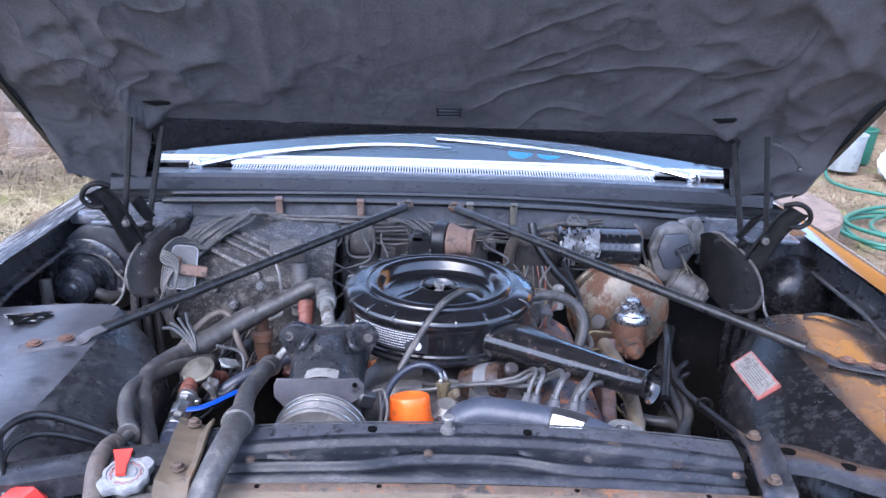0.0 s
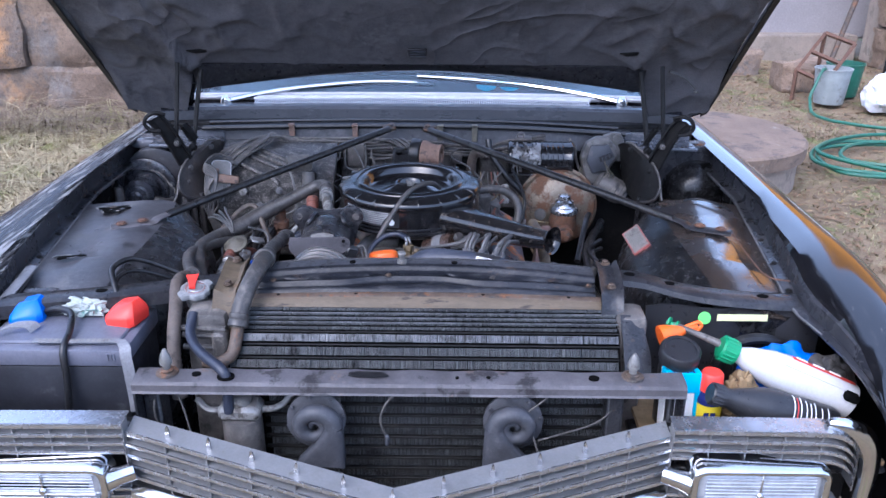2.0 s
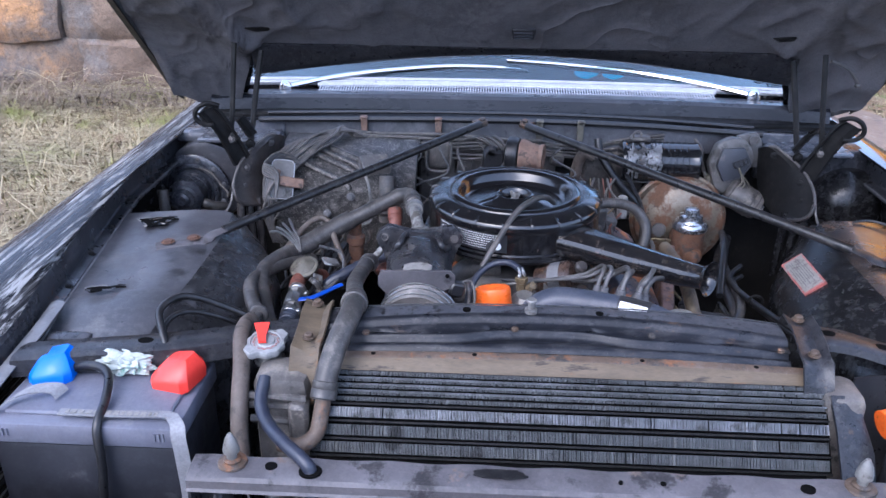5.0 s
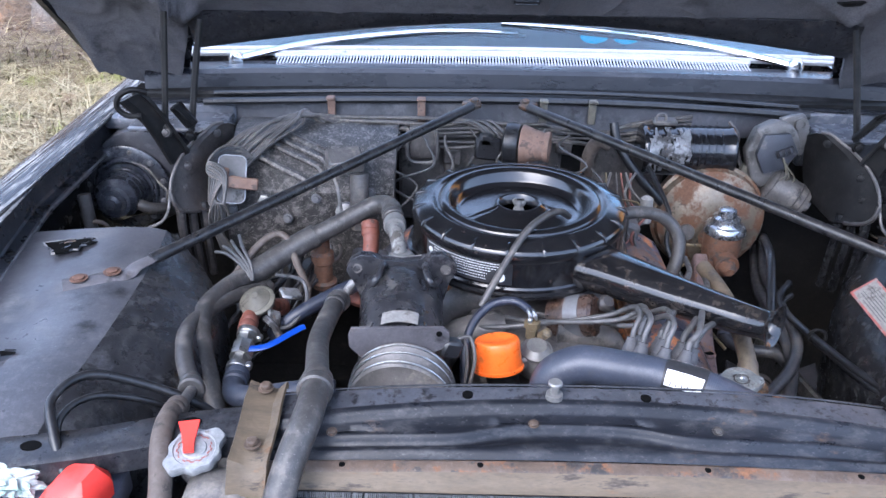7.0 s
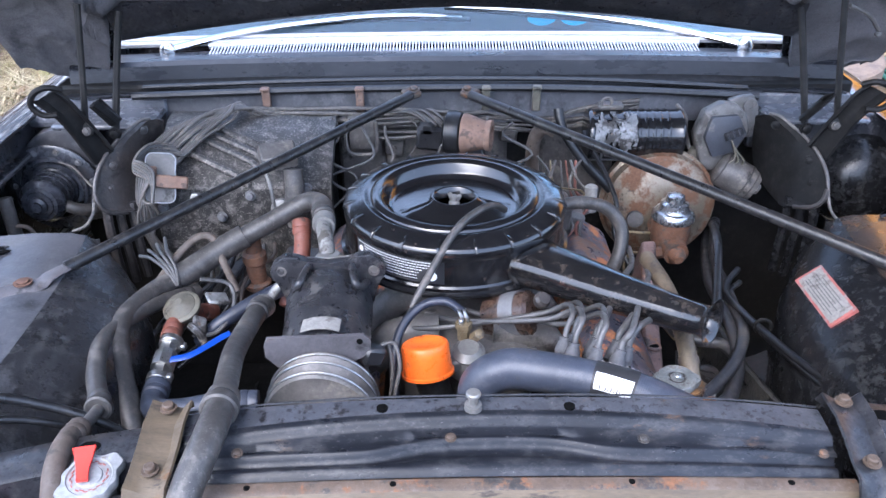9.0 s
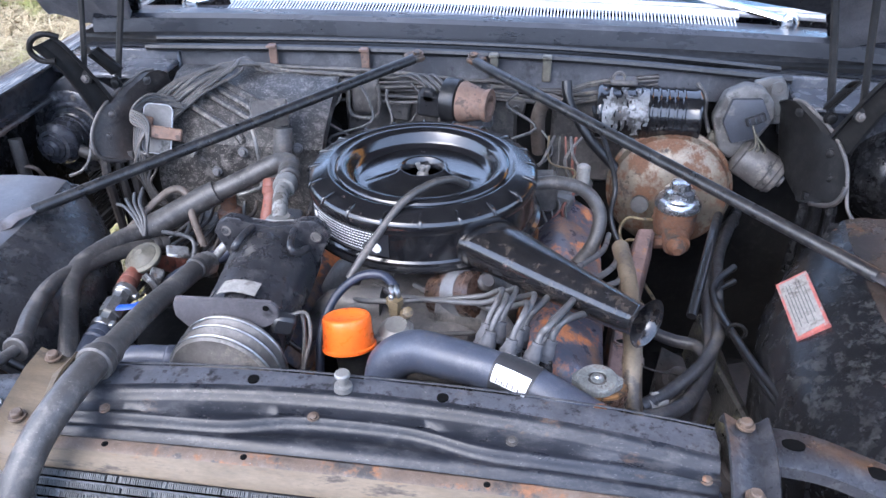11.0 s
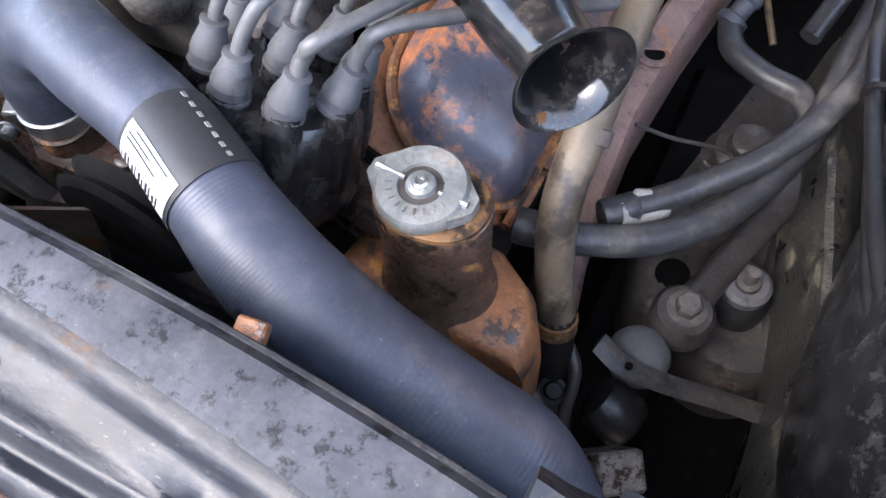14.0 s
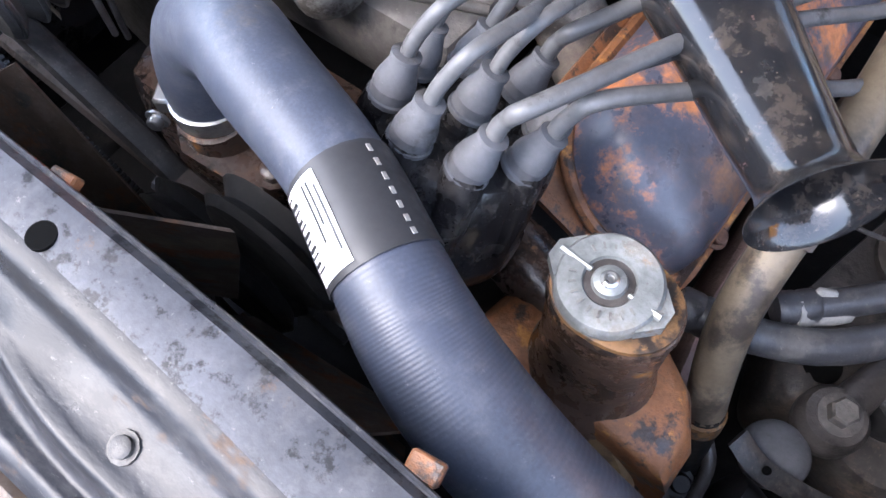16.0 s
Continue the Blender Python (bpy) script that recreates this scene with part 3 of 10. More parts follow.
        rings.append([bm.verts.new(q + x * (rr * math.cos(2 * math.pi * j / seg)) + y * (flat * rr * math.sin(2 * math.pi * j / seg))) for j in range(seg)])
    for a, b in zip(rings, rings[1:]):
        ring_faces(bm, a, b)
    if caps:
        bm.faces.new(list(reversed(rings[0])))
        bm.faces.new(rings[-1])
    return bm


def box(bm, c, size, rot=None, bev=0.004, seg=1):
    """A block with softened edges; rot in degrees."""
    b2 = bmesh.new()
    bmesh.ops.create_cube(b2, size=1.0)
    bmesh.ops.scale(b2, vec=size, verts=b2.verts)
    if bev:
        bmesh.ops.bevel(b2, geom=list(b2.edges), offset=min(bev, 0.45 * min(size)), segments=seg, affect="EDGES", profile=0.5)
    m = pose(*c, *(rot or (0, 0, 0)))
    bmesh.ops.transform(b2, matrix=m, verts=b2.verts)
    join(bm, b2)
    return bm


def join(bm, other):
    idx = {}
    for v in other.verts:
        idx[v] = bm.verts.new(v.co)
    for f in other.faces:
        bm.faces.new([idx[v] for v in f.verts])
    other.free()


def sheet(bm, rows, thick=(0, 0, -0.003)):
    """A bent plate: a grid of points with a second skin set off along the surface, to the side that thick points to."""
    t = Vector(thick)
    depth = max(t.length, 0.0004)
    rows = [[Vector(p) for p in r] for r in rows]
    nr, nc = len(rows), len(rows[0])
    nrm = []
    total = Vector((0, 0, 0))
    for i in range(nr):
        line = []
        for j in range(nc):
            a = rows[min(i + 1, nr - 1)][j] - rows[max(i - 1, 0)][j]
            b = rows[i][min(j + 1, nc - 1)] - rows[i][max(j - 1, 0)]
            n = a.cross(b)
            n = n.normalized() if n.length > 1e-12 else Vector((0, 0, 1))
            line.append(n)
            total += n
        nrm.append(line)
    s = 1.0 if total.dot(t) >= 0 else -1.0
    top = [[bm.verts.new(p) for p in r] for r in rows]
    low = [[bm.verts.new(p + n * (s * depth)) for p, n in zip(r, q)] for r, q in zip(rows, nrm)]
    for g, rev in ((top, False), (low, True)):
        for i in range(nr - 1):
            for j in range(nc - 1):
                q = [g[i][j], g[i][j + 1], g[i + 1][j + 1], g[i + 1][j]]
                bm.faces.new(list(reversed(q)) if rev else q)
    rim = [(0, j) for j in range(nc)] + [(i, nc - 1) for i in range(1, nr)] + [(nr - 1, j) for j in range(nc - 2, -1, -1)] + [(i, 0) for i in range(nr - 2, 0, -1)]
    for (a, b), (c, d) in zip(rim, rim[1:] + rim[:1]):
        bm.faces.new((top[a][b], low[a][b], low[c][d], top[c][d]))
    return bm


def prism(bm, outline, m, thick):
    """A flat plate of the given outline (x, y), thick along z, placed by the matrix m."""
    lo = [bm.verts.new(m @ Vector((x, y, 0))) for x, y in outline]
    hi = [bm.verts.new(m @ Vector((x, y, thick))) for x, y in outline]
    bm.faces.new(list(reversed(lo)))
    bm.faces.new(hi)
    ring_faces(bm, lo, hi)
    return bm


def torus(bm, at, axis, R, r, seg=24, side=8, flat=1.0):
    f = frame_of(axis)
    rings = []
    for i in range(seg):
        a = 2 * math.pi * i / seg
        c = Vector((math.cos(a), math.sin(a), 0))
        rings.append([bm.verts.new(Vector(at) + f @ (c * (R + r * math.cos(2 * math.pi * j / side)) + Vector((0, 0, flat * r * math.sin(2 * math.pi * j / side))))) for j in range(side)])
    for a, b in zip(rings, rings[1:] + rings[:1]):
        ring_faces(bm, a, b)
    return bm


def bolt(bm, at, axis, r=0.008, h=0.007):
    """A hexagon head on a washer."""
    lathe(bm, at, axis, [(r * 1.5, 0), (r * 1.5, h * 0.25), (r, h * 0.25), (r, h * 0.85), (r * 0.8, h)], 12)
    return bm


def B():
    return bmesh.new()


def mix3(a, b, t):
    return Vector(a).lerp(Vector(b), t)

# ---- the yard ----


def build_ground():
    bm = B()
    xs = [-300, -120, -50, -25, -15] + [-10 + 0.5 * i for i in range(41)] + [15, 25, 50, 120, 300]
    ys = [-300, -120, -50, -25, -15, -10, -7] + [-4 + 0.5 * i for i in range(31)] + [15, 25, 50, 120, 300]
    g = [[bm.verts.new((x, y, (0.05 * noise.noise(Vector((x * 0.7, y * 0.7, 0))) if abs(x) < 9 and -4 < y < 11 else 0.0) - 0.02)) for x in xs] for y in ys]
    for i in range(len(ys) - 1):
        for j in range(len(xs) - 1):
            bm.faces.new((g[i][j], g[i][j + 1], g[i + 1][j + 1], g[i + 1][j]))
    single("ground", bm, "soil", "mossy yard soil with worn grass", "ground", kind="structure", at=(0, 0, 0))


def blades(name, label, material, count, area, height, lean, seed, clump=0.0, skip=None):
    """Loose grass: thin bent three-sided blades, far too many to count."""
    rnd = random.Random(seed)
    verts, faces = [], []
    done = 0
    while done < count:
        x, y = rnd.uniform(area[0], area[1]), rnd.uniform(area[2], area[3])
        if skip and skip(x, y):
            continue
        dens = noise.noise(Vector((x * 1.3, y * 1.3, seed))) * 0.5 + 0.5
        if rnd.random() > dens * (1 - clump) + clump * dens * dens * 2:
            continue
        done += 1
        h = height * rnd.uniform(0.35, 1.25) * (0.5 + dens)
        a = rnd.uniform(0, 2 * math.pi)
        l = lean * rnd.uniform(0.2, 1.3) * h
        w = rnd.uniform(0.0022, 0.0055)
        dx, dy = math.cos(a), math.sin(a)
        z0 = 0.05 * noise.noise(Vector((x * 0.7, y * 0.7, 0))) - 0.03
        k = len(verts)
        for f, ww in ((0, 1.0), (0.45, 0.85), (0.8, 0.55)):
            px, py, pz = x + dx * l * f * f, y + dy * l * f * f, z0 + h * (f - 0.25 * lean * f * f)
            verts += [(px - dy * w * ww, py + dx * w * ww, pz), (px + dy * w * ww, py - dx * w * ww, pz)]
        verts.append((x + dx * l, y + dy * l, z0 + h * (1 - 0.45 * min(lean, 1.2))))
        faces += [(k, k + 1, k + 3, k + 2), (k + 2, k + 3, k + 5, k + 4), (k + 4, k + 5, k + 6)]
    me = bpy.data.meshes.new(name)
    me.from_pydata(verts, [], faces)
    me.materials.append(M[material])
    tagged(new(name, me), label, "grass", kind="stuff")


def stone_block(bm, c, size, seed):
    b2 = bmesh.new()
    bmesh.ops.create_cube(b2, size=1.0)
    bmesh.ops.subdivide_edges(b2, edges=list(b2.edges), cuts=13, use_grid_fill=True)
    for v in b2.verts:
        p = Vector((v.co.x * size[0], v.co.y * size[1], v.co.z * size[2]))
        r = max(abs(v.co.x), abs(v.co.z)) * 2
        if r > 0.7:
            p.y += 0.05 * (r - 0.7) / 0.3 * (1 if v.co.y < 0 else -1)
        q = p + Vector(c)
        d = noise.noise_vector(q * 1.7 + Vector((seed, 0, 0))) * 0.07 + noise.noise_vector(q * 5) * 0.035 + noise.noise_vector(q * 14) * 0.014
        v.co = q + d
    join(bm, b2)


def build_stone_wall(name, at, along, rows, label, seed):
    """A rough wall of big field stones, one behind another in courses, on a mortar core."""
    rnd = random.Random(seed)
    L = along
    core = B()
    box(core, (at[0] + L / 2, at[1] + 0.32, at[2] + sum(rows) / 2), (L, 0.3, sum(rows)), bev=0.03)
    w = single(name, core, "concrete", label, "wall", kind="structure", at=at)
    z = at[2] - 0.05
    for h in rows:
        x = at[0]
        while x < at[0] + L - 0.2:
            wd = min(rnd.uniform(0.9, 1.9), at[0] + L - x)
            bm = B()
            stone_block(bm, (x + wd / 2, at[1] + rnd.uniform(-0.03, 0.05), z + h / 2), (wd - 0.01, 0.55, h - 0.01), rnd.uniform(0, 50))
            part("stone", bm, "stone", w)
            x += wd
        z += h
    return w


build_ground()
under_car = lambda x, y: -1.05 < x < 1.15 and y < 5.5
blades("dry_grass", "long dry straw grass with brown stalks", "straw", 46000, (-8.5, -1.0, 0.4, 6.6), 0.17, 3.4, 3, 0.4, under_car)
blades("tall_stalks", "tall dead weed stalks by the wall", "straw", 1500, (-7.0, -1.5, 3.4, 6.6), 0.34, 2.2, 5, 0.6)
blades("dead_weeds", "tangled dead brown weeds along the wall", "weed", 3200, (-8.0, -1.4, 5.6, 6.6), 0.30, 2.4, 15, 0.5)
blades("short_grass", "short patchy moss-green grass", "moss", 34000, (1.1, 6.5, 2.0, 9.6), 0.035, 0.9, 7, 0.2)
blades("yard_grass", "worn mixed grass and straw", "moss", 30000, (-8.5, -1.0, 0.0, 6.3), 0.07, 0.9, 9, 0.3, under_car)


def leaf_litter():
    rnd = random.Random(41)
    verts, faces = [], []
    for _ in range(9000):
        x, y = rnd.uniform(1.2, 6.0), rnd.uniform(2.4, 9.2)
        z = 0.05 * noise.noise(Vector((x * 0.7, y * 0.7, 0))) - 0.012 + rnd.uniform(0, 0.012)
        a, l, w = rnd.uniform(0, 6.28), rnd.uniform(0.012, 0.035), rnd.uniform(0.006, 0.016)
        c, d, t = math.cos(a), math.sin(a), rnd.uniform(-0.4, 0.4)
        k = len(verts)
        verts += [(x - c * l, y - d * l, z), (x + d * w, y - c * w, z + t * w), (x + c * l, y + d * l, z + 0.3 * abs(t) * l), (x - d * w, y + c * w, z + 0.006)]
        faces.append((k, k + 1, k + 2, k + 3))
    me = bpy.data.meshes.new("leaf_litter")
    me.from_pydata(verts, [], faces)
    me.materials.append(M["leaf"])
    tagged(new("leaf_litter", me), "scattered dry fallen leaves on the yard", "leaves", kind="stuff")


leaf_litter()
build_stone_wall("wall_west", (-8.5, 6.65, 0), 7.2, (0.42, 0.75, 0.9, 0.9), "rough wall of big brown field stones", 4)

# the house across the yard: white plaster ground floor, ochre upper storey coloured as if sunlit
bm = B()
box(bm, (13.9, 10.0, 1.35), (20.4, 0.4, 2.3), bev=0.02)
single("wall_north", bm, "plaster", "white plastered ground-floor wall of a house", "wall", kind="structure")
# unseen storey, inferred from reflections; its strong orange stands in for low sun
bm = B()
box(bm, (14.9, 10.1, 6.0), (20.0, 0.5, 7.0), bev=0.02)
single("wall_upper", bm, "ochre", "unseen ochre upper storey of the house with low sun in its colour", "wall", kind="structure")
bm = B()
box(bm, (1.6, 10.0, 1.35), (4.2, 0.4, 2.3), bev=0.02)
single("wall_north_side", bm, "plaster", "white plastered wall beside the doorway", "wall", kind="structure")
bm = B()
box(bm, (2.3, 9.72, 0.02), (5.6, 0.36, 0.50), bev=0.015)
single("wall_plinth", bm, "concrete", "low grey-brown rendered plinth of the house", "plinth", kind="structure")
# unseen wall added behind the camera: dims low sky light and chrome reflections
bm = B()
box(bm, (0.0, -9.2, 1.5), (30.0, 0.4, 3.0), bev=0.02)
single("added_wall_south", bm, "greywall", "unseen plain grey wall added behind the camera to darken reflections", "wall", kind="structure")
build_stone_wall("wall_ruin", (5.05, 8.9, 0), 4.2, (0.5, 0.6, 0.7, 0.7), "tumbled wall of brown stones beside the house", 13)
# things in the yard
bm = B()
lathe(bm, (1.83, 4.78, -0.03), (0, 0, 1), [(0.62, 0), (0.62, 0.198), (0.55, 0.2), (0.01, 0.2)], 56)
well = thing("well_cover", (1.83, 4.78, 0), "round weathered concrete well ring with a lid on the grass", "well cover")
part("ring", bm, "concrete", well)
bm = B()
lathe(bm, (1.83, 4.78, -0.03), (0, 0, 1), [(0.60, 0.201), (0.66, 0.205), (0.665, 0.29), (0.65, 0.305), (0.30, 0.312), (0.01, 0.315)], 56)
part("lid", bm, "welllid", well, "browner concrete lid")


def coil(name, c, radii, z, label):
    pts = []
    rnd = random.Random(8)
    for k, r in enumerate(radii):
        for a in range(0, 360, 30):
            w = radians(a)
            pts.append((c[0] + r * math.cos(w) * (1 + 0.1 * math.sin(2 * w + k)) + 0.04 * k, c[1] + r * 0.75 * math.sin(w) + 0.05 * math.sin(3 * w + k), z + 0.012 * k + 0.01 * rnd.random()))
    pts += [(c[0] + radii[-1] + 0.1, c[1] + 0.5, z + 0.02), (3.35, 6.2, 0.02), (3.38, 6.7, 0.06), (3.45, 6.8, 0.22), (3.52, 6.86, 0.33), (3.6, 6.95, 0.3)]
    bm = B()
    tube(bm, pts, 0.014, 8, 4)
    single(name, bm, "gardenhose", label, "hose")


coil("garden_hose", (3.35, 4.95), (0.62, 0.66, 0.5, 0.7), 0.03, "green garden hose lying in loose coils on the grass")


def bucket_form(name, at, r, h, mat_name, label):
    bm = B()
    lathe(bm, at, (0, 0, 1), [(r * 0.8, 0), (r * 0.82, 0.01), (r, h), (r * 1.05, h), (r * 1.05, h + 0.012), (r * 0.96, h + 0.012), (r * 0.78, 0.015)], 28)
    t = single(name, bm, mat_name, label, "bucket")
    hb = B()
    tube(hb, [(at[0] + r * math.cos(radians(a)), at[1] - 0.3 * r * math.sin(radians(a)), at[2] + h - 0.1 * r * math.sin(radians(a))) for a in range(0, 181, 20)], 0.004, 6, 2)
    part("handle", hb, "steel", t)


bucket_form("plastic_bucket", (3.68, 7.0, 0), 0.16, 0.31, "bucket", "milky white plastic bucket on the grass")
bucket_form("plastic_bucket", (3.95, 7.35, 0), 0.17, 0.30, "gardenhose", "dark green plastic bucket by the wall")


def bag(name, at, size, label, seed):
    bm = B()
    bmesh.ops.create_icosphere(bm, subdivisions=4, radius=1.0)
    for v in bm.verts:
        n1 = noise.noise(v.co * 2.2 + Vector((seed, 0, 0)))
        n2 = abs(noise.noise(v.co * 5 + Vector((0, seed, 0))))
        p = v.co * (1 + 0.25 * n1 - 0.2 * n2)
        v.co = Vector((p.x * size[0], p.y * size[1], max(p.z, -0.75) * size[2])) + Vector(at)
    single(name, bm, "bag", label, "bag")


bag("plastic_bag", (4.05, 6.7, 0.13), (0.2, 0.16, 0.19), "crumpled white plastic bag on the grass", 2)
bag("plastic_bag", (4.30, 6.55, 0.16), (0.17, 0.15, 0.24), "crumpled pale turquoise plastic bag on the grass", 6)
# rusty metal frame leaning on the plinth
fr = thing("metal_frame", (3.55, 7.6, 0), "rusty angle-iron frame leaning on stones", "metal frame")
a, b, c, d = V(3.42, 7.2, 0.27), V(3.72, 7.4, 0.58), V(3.95, 7.25, 0.50), V(3.62, 7.0, 0.18)
for p, q in ((a, b), (b, c), (c, d), (d, a), (mix3(a, b, .5), mix3(d, c, .5)), (a, V(3.42, 7.2, -0.02)), (d, V(3.62, 7.0, -0.02)), (b, V(3.75, 7.5, -0.02))):
    bm = B()
    tube(bm, [p, q], 0.021, 4, 1)
    part("bar", bm, "rust", fr)
bm = B()
stone_block(bm, (3.75, 7.7, 0.1), (0.6, 0.4, 0.3), 3)
single("field_stone", bm, "stone", "loose brown field stone by the wall", "stone")
bm = B()
stone_block(bm, (3.1, 8.6, 0.08), (0.9, 0.5, 0.3), 9)
single("field_stone", bm, "stone", "loose brown field stone by the wall", "stone")
bm = B()
tube(bm, [(4.35, 8.6, 0.0), (4.75, 8.8, 1.4), (4.8, 8.82, 2.4)], 0.03, 8, 3)
single("wooden_post", bm, "rusty", "dark weathered wooden post leaning at the wall", "post")
bm = B()
tube(bm, [(4.95, 8.5, 0.0), (4.98, 8.5, 1.2), (4.97, 8.5, 2.4)], 0.022, 8, 3)
single("wooden_post", bm, "dark", "thin black post standing at the wall", "post")

# ---- car body ----
CX = 0.055
car_body = thing("car_body", (0.05, 1.3, 0.0), "black car body with dusty worn paint, hood open", "car body")


def gutter_x(y):
    if y < 0.86:
        return 0.758 + 0.32 * (0.86 - y)
    return 0.735 + 0.118 * min(max((y - 0.7) / 0.8, 0), 1)


def fender(side):
    bm = B()
    rows = []
    for i in range(40):
        y = 0.53 + (2.9 - 0.53) * i / 39
        drop = 0.16 * max(0, (1.05 - y) / 0.52) ** 2.2
        tuck = 0.05 * max(0, (0.80 - y) / 0.27) ** 2
        g = gutter_x(y) - CX + 0.055
        prof = [(g, 0.917), (g + 0.003, 0.922), (g + 0.005, 0.926), (g + 0.021, 0.929), (g + 0.024, 0.932), (g + 0.026, 0.962), (g + 0.030, 0.970), (0.83 + (g - 0.80) * 0.5, 0.981), (0.855, 0.988), (0.885, 0.992), (0.907, 0.991), (0.925, 0.984), (0.955, 0.965), (0.985, 0.925), (1.0, 0.86), (1.005, 0.74), (0.995, 0.60), (0.97, 0.45)]
        rows.append([(CX - 0.01 * 0 + side * (dx - tuck) - 0.02, y, z - drop * (0.3 + 0.7 * min(1, k / 7))) for k, (dx, z) in enumerate(prof)])
    sheet(bm, [r[6:] for r in rows], (-side * 0.002, 0, -0.003))
    fd = part("fender", bm, "paintdark" if side > 0 else "paintworn", car_body, angle=28)
    bm = B()
    sheet(bm, [r[:7] for r in rows], (-side * 0.002, 0, -0.003))
    part("gutter", bm, "panel", fd, "dusty black drain channel", angle=28)
    # lip along the inner edge of the channel
    bm = B()
    tube(bm, [r[1] for r in rows[4:]], 0.0022, 6, 1)
    part("seam", bm, "plategrey", fd, "pale worn seam")
    bm = B()
    sheet(bm, [[(CX - 0.02 + side * 0.905, y, 0.925), (CX - 0.02 + side * 0.912, y, 0.70), (CX - 0.02 + side * 0.92, y, 0.42)] for y in (1.40, 1.65, 1.90)], (side * 0.003, 0, 0))
    part("apron_side", bm, "dome", car_body)
    for k in range(9):
        y = 0.92 + 0.135 * k
        bm = B()
        bolt(bm, (CX - 0.02 + side * (gutter_x(y) - CX + 0.068), y, 0.926), (0, 0, 1), 0.0055, 0.005)
        part("bolt", bm, "dark", fd)


for s in (1, -1):
    fender(s)


def inner_panel(side, material):
    """Flat shelf over the wheel with a rounded wheelhouse that falls away towards the engine."""
    bm = B()
    rows = []
    sx = (lambda x: x) if side > 0 else (lambda x: 0.11 - x - 0.01)
    rear_y = 1.452 if side > 0 else 1.412
    mid_y, half_y = (rear_y + 0.03 + 0.85) / 2, (rear_y + 0.03 - 0.85) / 2
    for i in range(25):
        y = 0.86 + (rear_y - 0.86) * i / 24
        s = math.sqrt(max(0.0, 1 - ((y - mid_y) / half_y) ** 2))
        row = [(gutter_x(y) + (0.068 if side < 0 else 0.034), 0.922), (gutter_x(y) - 0.02, 0.93), (0.76, 0.935), (0.70, 0.935)]
        for dx, z in ((0.66, 0.93), (0.63, 0.92), (0.60, 0.902), (0.565, 0.878), (0.545, 0.85), (0.532, 0.81), (0.535, 0.74), (0.55, 0.6), (0.56, 0.45)):
            row.append((0.69 + (dx - 0.69) * max(s, 0.08), z))
        dz = -0.03 * max(0, (1.0 - y) / 0.14) ** 1.5
        rows.append([(sx(x), y, z + dz) for x, z in row])
    flat = [r[:5] for r in rows]
    dome = [r[4:] for r in rows]
    sheet(bm, flat, (0, 0, -0.003))
    pn = part("inner_panel", bm, material, car_body)
    bm = B()
    sheet(bm, dome, (-side * -0.003, 0, -0.003))
    part("wheelhouse", bm, "dome" if side > 0 else "dome_sheen", car_body, "black undercoated wheelhouse")
    x0, x1 = sx(0.47), sx(0.84)
    for y, zt in ((0.865, 0.90), (rear_y - 0.005, 0.93)):
        bm = B()
        sheet(bm, [[(x0 + (x1 - x0) * (0.55 if y < 1 else 0.5), y, zt - 0.005), (x1, y, zt - 0.005)], [(x0 + (x1 - x0) * 0.5, y, 0.4), (x1, y, 0.4)]], (0, 0.003, 0))
        part("apron", bm, "dome", car_body)
    return pn


panel_r = inner_panel(1, "panel_orange_sheen")
panel_l = inner_panel(-1, "shelf")
# torn openings with their shade painted black, seams and stampings on the shelves
for (x, y, w, d, rot, seed) in ((-0.712, 1.340, 0.074, 0.046, 24, 4), (-0.692, 1.034, 0.066, 0.020, 16, 9)):
    o = []
    rnd = random.Random(seed)
    for k in range(40):
        a = 2 * math.pi * k / 40
        f = rnd.uniform(0.80, 1.08) * (1 + 0.22 * math.sin(3 * a + 1) + 0.10 * math.sin(7 * a + seed))
        o.append((w / 2 * f * math.cos(a), d / 2 * f * math.sin(a)))
    m = pose(x, y, 0.9364, 0, 0, rot)
    bm = B()
    prism(bm, o, m, 0.0012)
    tear = part("tear", bm, "painted_shade", panel_l, "torn opening with its shade painted black")
    for a0, a1, mt in ((1, 5, "panel"), (8, 18, "plategrey"), (21, 27, "panel"), (30, 36, "panel")):
        bm = B()
        rows = []
        for k in range(a0, a1 + 1):
            px_, py_ = o[k % 40]
            g = rnd.uniform(1.03, 1.12)
            rows.append([m @ V(px_ * 0.99, py_ * 0.99, 0.0007), m @ V(px_, py_, 0.0022 + 0.002 * rnd.random()), m @ V(px_ * g, py_ * g, 0.0008)])
        sheet(bm, rows, (0, 0, 0.0005))
        part("curled_edge", bm, mt, tear, "curled torn edge")
    if w > 0.07:
        for q in range(7):
            bm = B()
            c = m @ V(rnd.uniform(-0.025, 0.025), rnd.uniform(-0.012, 0.012), 0.0012)
            box(bm, c, (rnd.uniform(0.004, 0.014), rnd.uniform(0.002, 0.004), 0.0012), rot=(rnd.uniform(-14, 14), rnd.uniform(-10, 10), rnd.uniform(0, 90)), bev=0)
            part("paint_flake", bm, rnd.choice(("dome", "grime", "rusty")), tear)
bm = B()
tube(bm, [(0.79, 1.20, 0.938), (0.782, 1.05, 0.938), (0.785, 0.98, 0.936), (0.80, 0.96, 0.934), (0.83, 0.955, 0.932)], 0.0016, 6, 4)
part("seam", bm, "rust", panel_r)
bm = B()
tube(bm, [(0.74, 1.44, 0.938), (0.78, 1.44, 0.942), (0.82, 1.40, 0.94), (0.835, 1.36, 0.938)], 0.003, 8, 4)
part("seam", bm, "rubber_dark", panel_r)
for px, pm in ((0.76, panel_r), (-0.66, panel_l)):
    bm = B()
